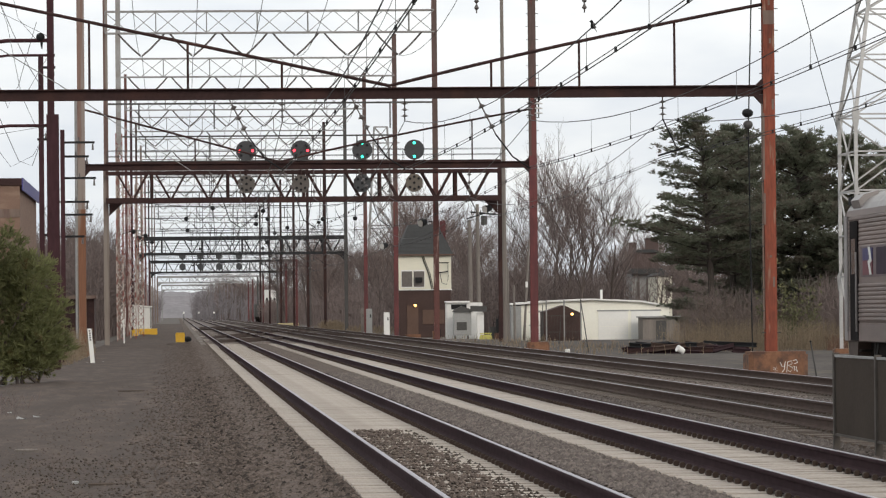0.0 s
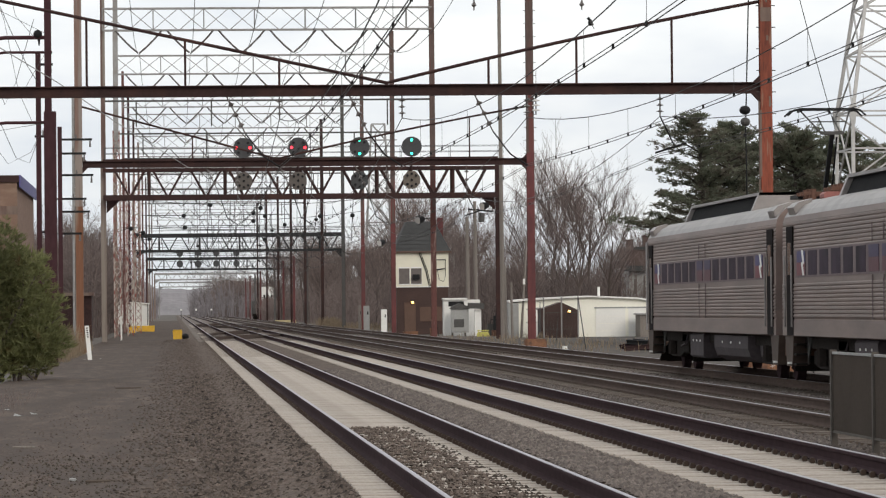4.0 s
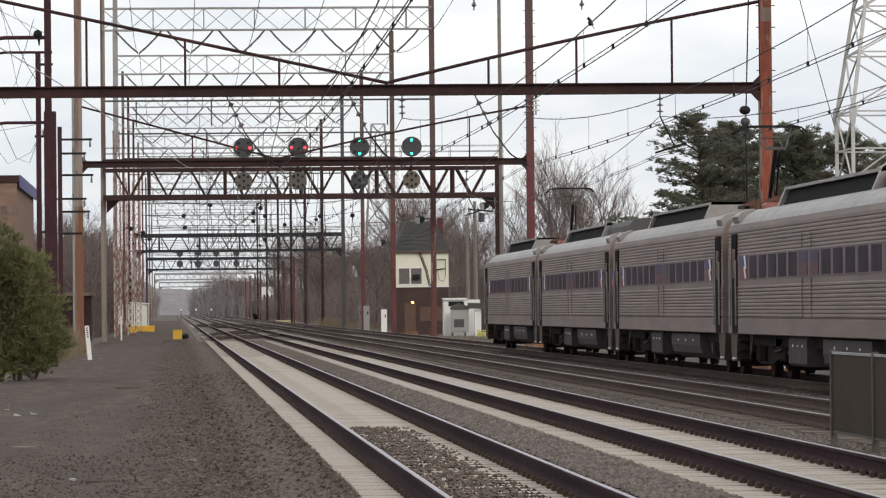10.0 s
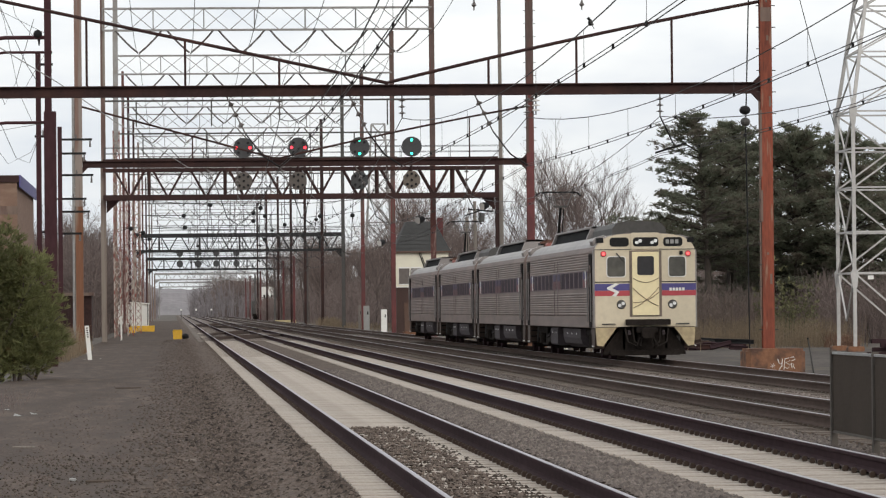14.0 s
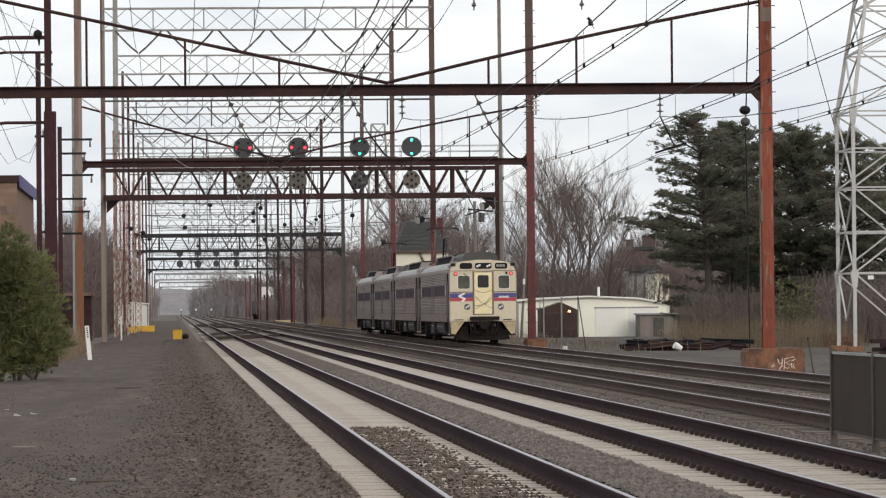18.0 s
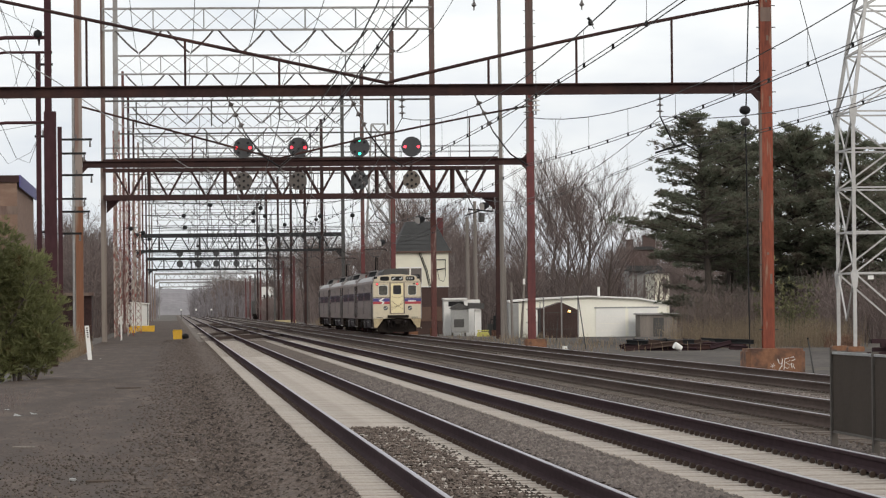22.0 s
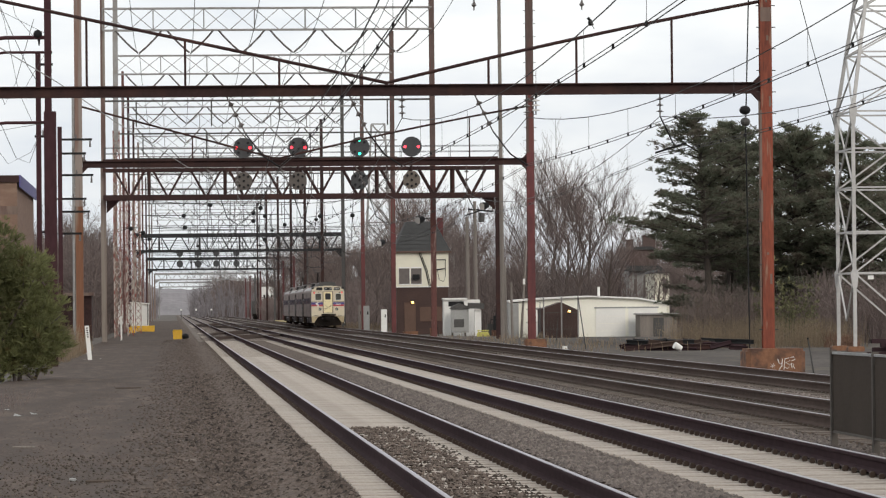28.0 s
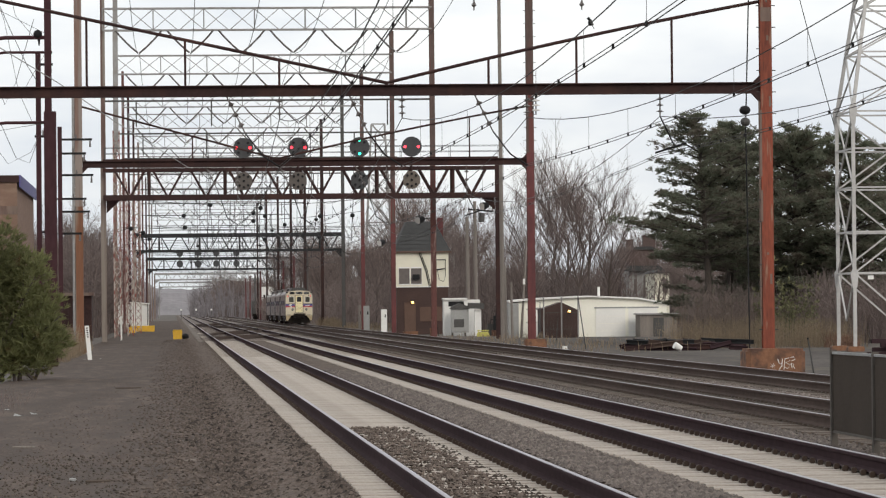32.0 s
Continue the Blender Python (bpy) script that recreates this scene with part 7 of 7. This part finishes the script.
sticks("brush", M["twig"], 1500, (36, 120, 330, 480), (2.5, 6.0), 0.06, "brown thicket beyond the yard", "brush", 0.22, 5)
sticks("brush", M["twig_light"], 300, (27.2, 33.0, 228, 237), (0.8, 3.2), 0.016, "pale brown leafless brush in front of the pines", "brush", 0.28, 6)
sticks("brush", M["twig"], 1100, (33.2, 48, 226, 235), (0.8, 4.2), 0.02, "brown brush under the farther pines", "brush", 0.25, 5)
sticks("brush", M["twig"], 260, (27.4, 32.0, 232, 237), (0.8, 3.6), 0.018, "brown leafless saplings below the pine", "brush", 0.2, 6)
sticks("brush", M["twig"], 700, (46, 62, 430, 500), (4.0, 8.5), 0.05, "brown woods behind the houses", "brush", 0.18, 6)
sticks("reeds", M["dry_grass"], 1700, (24.6, 33.0, 207, 224), (0.3, 1.6), 0.011, "dry tan reeds behind the scrap heap", "reeds", 0.12, 2)
sticks("weeds", M["dry_grass"], 850, (-6.2, -4.2, 172, 225), (0.25, 1.5), 0.013, "dry weeds round the path-side masts", "weeds", 0.25, 2)
sticks("weeds", M["dry_grass"], 400, (17.6, 24, 196, 300), (0.15, 0.55), 0.015, "low dry weeds beyond the far track", "weeds", 0.3, 2)
sticks("weeds", M["dry_grass"], 350, (16.8, 18.6, 490, 525), (0.5, 1.3), 0.03, "tan weeds heaped beside the far track", "weeds", 0.4, 3)
sticks("weeds", M["dry_grass"], 500, (15.4, 22, 400, 520), (0.2, 0.8), 0.025, "low dry weeds along the far track", "weeds", 0.3, 2)


sticks("weeds", M["twig"], 170, (-4.5, -3.15, 84, 104), (0.08, 0.34), 0.007, "dead brown stalks at the path's edge under the bush", "weeds", 0.5, 3)
sticks("weeds", M["dry_red"], 90, (31.0, 32.2, 204, 209), (0.25, 0.8), 0.03, "reddish-brown dead weeds beside the pylon", "weeds", 0.3, 3)


def tuft(g, p, d, size, q, n=7, flat=1.0, thin=0.14):
    """A spray of needle blades at p."""
    for i in range(n):
        a = Vector((q.uniform(-1, 1), q.uniform(-1, 1), q.uniform(-0.5, 0.9) * flat))
        v = (d * 0.6 + a * 0.8).normalized() * size * q.uniform(0.6, 1.2)
        s = v.cross(Vector((q.uniform(-1, 1), q.uniform(-1, 1), q.uniform(-1, 1)))).normalized() * size * thin
        g.add([p, p + v * 0.55 + s, p + v, p + v * 0.5 - s], [(0, 1, 2, 3)])


def pine(x, y, h, reach, z_low, seed, lean=0.0, density=1.0, skirt=0.42):
    q = random.Random(seed)
    t = thing("pine_tree", pose(x, y, -0.46), "tall dark green pine with layered ragged branches", "tree", "pines behind the tracks")
    tr = Geo()
    tr.rod((0, 0, 0), (lean * 0.6, 0, h * 0.6), h * 0.018, h * 0.011, n=8)
    tr.rod((lean * 0.6, 0, h * 0.6), (lean, 0, h * 0.97), h * 0.011, 0.03, n=6)
    part("trunk", tr, M["pine_bark"], t)
    limbs, nd = Geo(), Geo()
    z = z_low
    while z < h:
        f = (z - z_low) / (h - z_low)
        width = reach * (0.85 + 0.4 * f if f < skirt else ((0.62 - 0.1 * f) if f < 0.8 else (1 - f) * 2.4 + 0.10))
        if 0.46 < f < 0.53:
            z += 0.3
        for k in range(q.randint(3, 5)):
            a = q.uniform(0, 2 * math.pi)
            ln = width * q.uniform(0.55, 1.12)
            d = Vector((math.cos(a), math.sin(a), q.uniform(-0.02, 0.16) + 0.5 * f * f))
            d.normalize()
            p0 = Vector((lean * min(1, z / h), 0, z))
            p1 = p0 + d * ln
            p1.z += 0.08 * ln
            limbs.rod(p0, p1, 0.035 + 0.012 * ln, 0.012, n=4, caps=False)
            m = int((9 + ln * 13) * density)
            for j in range(m):
                u = q.uniform(0.25, 1.04)
                c = p0.lerp(p1, u) + Vector((q.gauss(0, 0.11 * ln * (1.15 - u) + 0.16), q.gauss(0, 0.11 * ln * (1.15 - u) + 0.16), q.gauss(0.03, 0.07)))
                tuft(nd, c, d, q.uniform(0.16, 0.34), q, 10, 0.55, 0.085)
        z += q.uniform(0.22, 0.5)
    part("branchwork", limbs, M["pine_bark"], t)
    part("needles", nd, M["pine_needle"], t)
    return t


pine(29.3, 238, 12.3, 4.8, 4.4, 21, lean=-0.7, density=1.5, skirt=0.40)
pine(34.5, 243, 12.0, 4.9, 0.8, 22, lean=0.2, density=1.7, skirt=0.62)
pine(31.7, 249, 12.2, 4.4, 4.2, 23, density=1.5)
pine(40.2, 246, 10.9, 4.3, 0.6, 27, density=1.6)
pine(37.2, 240, 11.4, 4.4, 1.0, 24, density=1.7, skirt=0.58)
pine(36.4, 254, 11.6, 5.2, 0.6, 25, density=1.8, skirt=0.62)
pine(33.4, 258, 11.4, 4.8, 0.6, 26, density=1.6)
g = Geo()
q = random.Random(9)
for i in range(800):
    tuft(g, Vector((q.uniform(30.5, 33.5), q.uniform(226, 231), -0.4 + abs(q.gauss(0, 1.6)))), Vector((0, 0, 1)), q.uniform(0.15, 0.3), q, 4)
solid("shrub", g, M["ivy"], "dull green shrubs below the pines", "shrub", kind="stuff")

# green bush beside the path, in clumps that sway
bush = thing("bush", pose(-4.95, 128, -0.42), "ragged olive-green evergreen bush beside the path", "bush")
st = Geo()
q = random.Random(31)
for i in range(16):
    st.rod((q.uniform(-0.9, 0.9), q.uniform(-0.6, 0.6), 0), (q.uniform(-1.5, 1.7), q.uniform(-1, 1), q.uniform(1.5, 3.6)), 0.05, 0.015, n=5)
part("stems", st, M["bark"], bush)
bush_clumps = []
for cx, cy, cz, rx, rz, n in ((-0.45, 0, 3.35, 1.15, 1.30, 900), (0.62, -0.1, 3.05, 0.85, 0.75, 520), (0.85, 0.0, 2.05, 0.90, 0.70, 560), (1.05, -0.2, 1.25, 0.80, 0.62, 520), (0.70, -0.2, 0.72, 0.85, 0.48, 360),
                              (-0.6, -0.3, 1.9, 1.25, 1.5, 1100), (0.1, -0.3, 0.75, 0.8, 0.6, 420), (-1.2, 0, 3.0, 1.2, 1.4, 700)):
    g = Geo()
    for i in range(n):
        v = Vector((q.gauss(0, 1), q.gauss(0, 1), q.gauss(0, 1))).normalized() * (q.random() ** 0.35)
        c = Vector((cx + v.x * rx, cy + v.y * 1.0, cz + v.z * rz))
        c += Vector((q.gauss(0, 0.08), q.gauss(0, 0.08), q.gauss(0, 0.10)))
        tuft(g, c, Vector((v.x * 1.3, v.y, v.z + 0.55)), q.uniform(0.10, 0.24) if q.random() < 0.85 else q.uniform(0.24, 0.42), q, 9, 1.0, 0.07)
    bush_clumps.append(part("clump", g, M["bush_leaf"], bush))

# loose stones on the ballast and the path edge
r6 = np.random.default_rng(4)


def stones(n, x0, x1, y0, y1, z, s0, s1, mat, label, jitter=0.02, ramp=False, power=0.5):
    """Angular stones scattered over a strip."""
    base = np.array([(1, 0, 0), (-1, 0, 0), (0, 1, 0), (0, -1, 0), (0, 0, 1), (0, 0, -1)], float)
    tri = np.array([(0, 2, 4), (2, 1, 4), (1, 3, 4), (3, 0, 4), (2, 0, 5), (1, 2, 5), (3, 1, 5), (0, 3, 5)])
    u = r6.random(n)
    y = y0 * (y1 / y0) ** u if y0 > 0 else y0 + (y1 - y0) * u
    x = x0 + (x1 - x0) * (r6.random(n) ** power if ramp else r6.random(n))
    zz = z + r6.uniform(-jitter, jitter, n)
    if ramp:
        zz = np.interp(x, (-1.5, -0.7, 0.6, 0.9, 1.75), (-0.378, -0.362, -0.345, -0.31, -0.215)) + r6.uniform(-0.012, 0.012, n)
    c = np.stack([x, y, zz], 1)
    s = r6.uniform(s0, s1, n)[:, None, None] * r6.uniform(0.6, 1.3, (n, 6, 1))
    a = r6.uniform(0, 6.28, n)
    rot = np.stack([np.stack([np.cos(a), -np.sin(a)], 1), np.stack([np.sin(a), np.cos(a)], 1)], 1)
    v = base[None] * s + r6.uniform(-0.006, 0.006, (n, 6, 3))
    v[:, :, 2] *= 0.7
    v[:, :, :2] = np.einsum("nij,nkj->nki", rot, v[:, :, :2])
    v = (v + c[:, None]).reshape(-1, 3)
    f = (tri[None] + 6 * np.arange(n)[:, None, None]).reshape(-1, 3)
    me = bpy.data.meshes.new("stones")
    me.from_pydata(v.tolist(), [], f.tolist())
    me.materials.append(mat)
    return tagged(new("ballast_stones", me), label, "stones", kind="stuff")


stones(26000, 4.35, 5.2, 33, 130, -0.215, 0.022, 0.05, M["stone"], "grey crushed ballast stones between the tracks")
stones(16000, 7.85, 8.75, 40, 140, -0.22, 0.022, 0.05, M["stone"], "grey crushed ballast stones between the tracks")
stones(46000, -0.9, 1.75, 30, 300, -0.285, 0.008, 0.036, M["stone_brown"], "brown-grey ballast stones along the path edge", 0.05, ramp=True, power=0.5)
stones(5000, 0.0, 1.72, 30, 130, -0.285, 0.018, 0.055, M["stone_brown"], "coarse brown-grey ballast stones along the path edge", 0.05, ramp=True)
stones(9000, 11.4, 12.7, 70, 170, -0.225, 0.025, 0.055, M["stone"], "sooty ballast stones between the tracks")
stones(11000, 2.36, 3.50, 30, 66, -0.217, 0.016, 0.038, M["stone_dark"], "dark brown ballast lying between the near ties", 0.016)
stones(2200, 2.42, 3.30, 36, 66, -0.185, 0.016, 0.040, M["stone_brown"], "brownish ballast strewn over the near ties", 0.012)
stones(9000, -4.8, 0.6, 29, 60, -0.370, 0.006, 0.021, M["stone_dark"], "dark coarse stones on the near path", 0.012)
stones(4500, -4.8, 0.2, 30, 90, -0.372, 0.006, 0.024, M["stone_brown"], "dark loose stones on the gravel path", 0.012)
stones(7000, -4.8, 0.4, 30, 300, -0.372, 0.005, 0.020, M["stone_path"], "small loose stones on the gravel path", 0.01)

for x0, x1, n, mt, top in ((-0.6, 1.7, 2600, "stone_brown", -0.33), (4.35, 5.2, 2600, "stone", -0.215), (7.85, 8.75, 2200, "stone", -0.22), (-4.8, -0.6, 1500, "stone_path", -0.366)):
    stones(n, x0, x1, -9, 32, top, 0.015, 0.05, M[mt], "small crushed stones on the ballast and path", 0.015)

# added low ridge that closes the distance; its pale grey stands for haze
rg = random.Random(77)
ridge = Geo()
tops = [15 + rg.uniform(-0.8, 0.8) if -14 < -800 + i * 4 < 20 else 19 + 4 * math.sin(i * 0.084) + 2.5 * math.sin(i * 0.33 + 1) + rg.uniform(-3.2, 3.2) for i in range(401)]
vs, fs = [], []
for i, h in enumerate(tops):
    x = -800 + i * 4
    vs += [(x, 2500, -1), (x, 2560, h * 0.8), (x, 2640, h)]
for i in range(400):
    for k in range(2):
        a = i * 3 + k
        fs.append((a, a + 3, a + 4, a + 1))
ridge.add(vs, fs)
M["ridge"] = material("haze_grey_ridge", (0.215, 0.200, 0.208), 0.95, vary=0.22, big=0.02, fine=0.35, bump=0, stretch=(1, 1, 0.5))
solid("backdrop", ridge, M["ridge"], "added ridge, its grey standing in for distance haze", "woods", kind="structure")


def motions():
    for k, c in enumerate(train):
        walk(c, [(t, pose(TRAIN_X, y + k * CAR_PITCH, 0.0)) for t, y in TRAIN_ROWS])
    # the last signal: its added mask turns from the green pair to the red pair
    walk(MASK, [(t, pose(0, -0.07, 0, 0, a, 0)) for t, a in ((0, 0), (10, 0), (18.4, 0), (18.55, 45), (19.0, 45), (19.5, 45), (19.65, 90), (25, 90), (32, 90))])
    # the bush sways in the wind
    for i, c in enumerate(bush_clumps):
        rows = []
        for j in range(33):
            a = 0.9 * math.sin(j * 1.1 + i * 0.8) + 0.5 * math.sin(j * 0.43 + i * 1.7)
            rows.append((j, pose(0, 0, 0, 0, a, 0)))
        walk(c, rows)


motions()
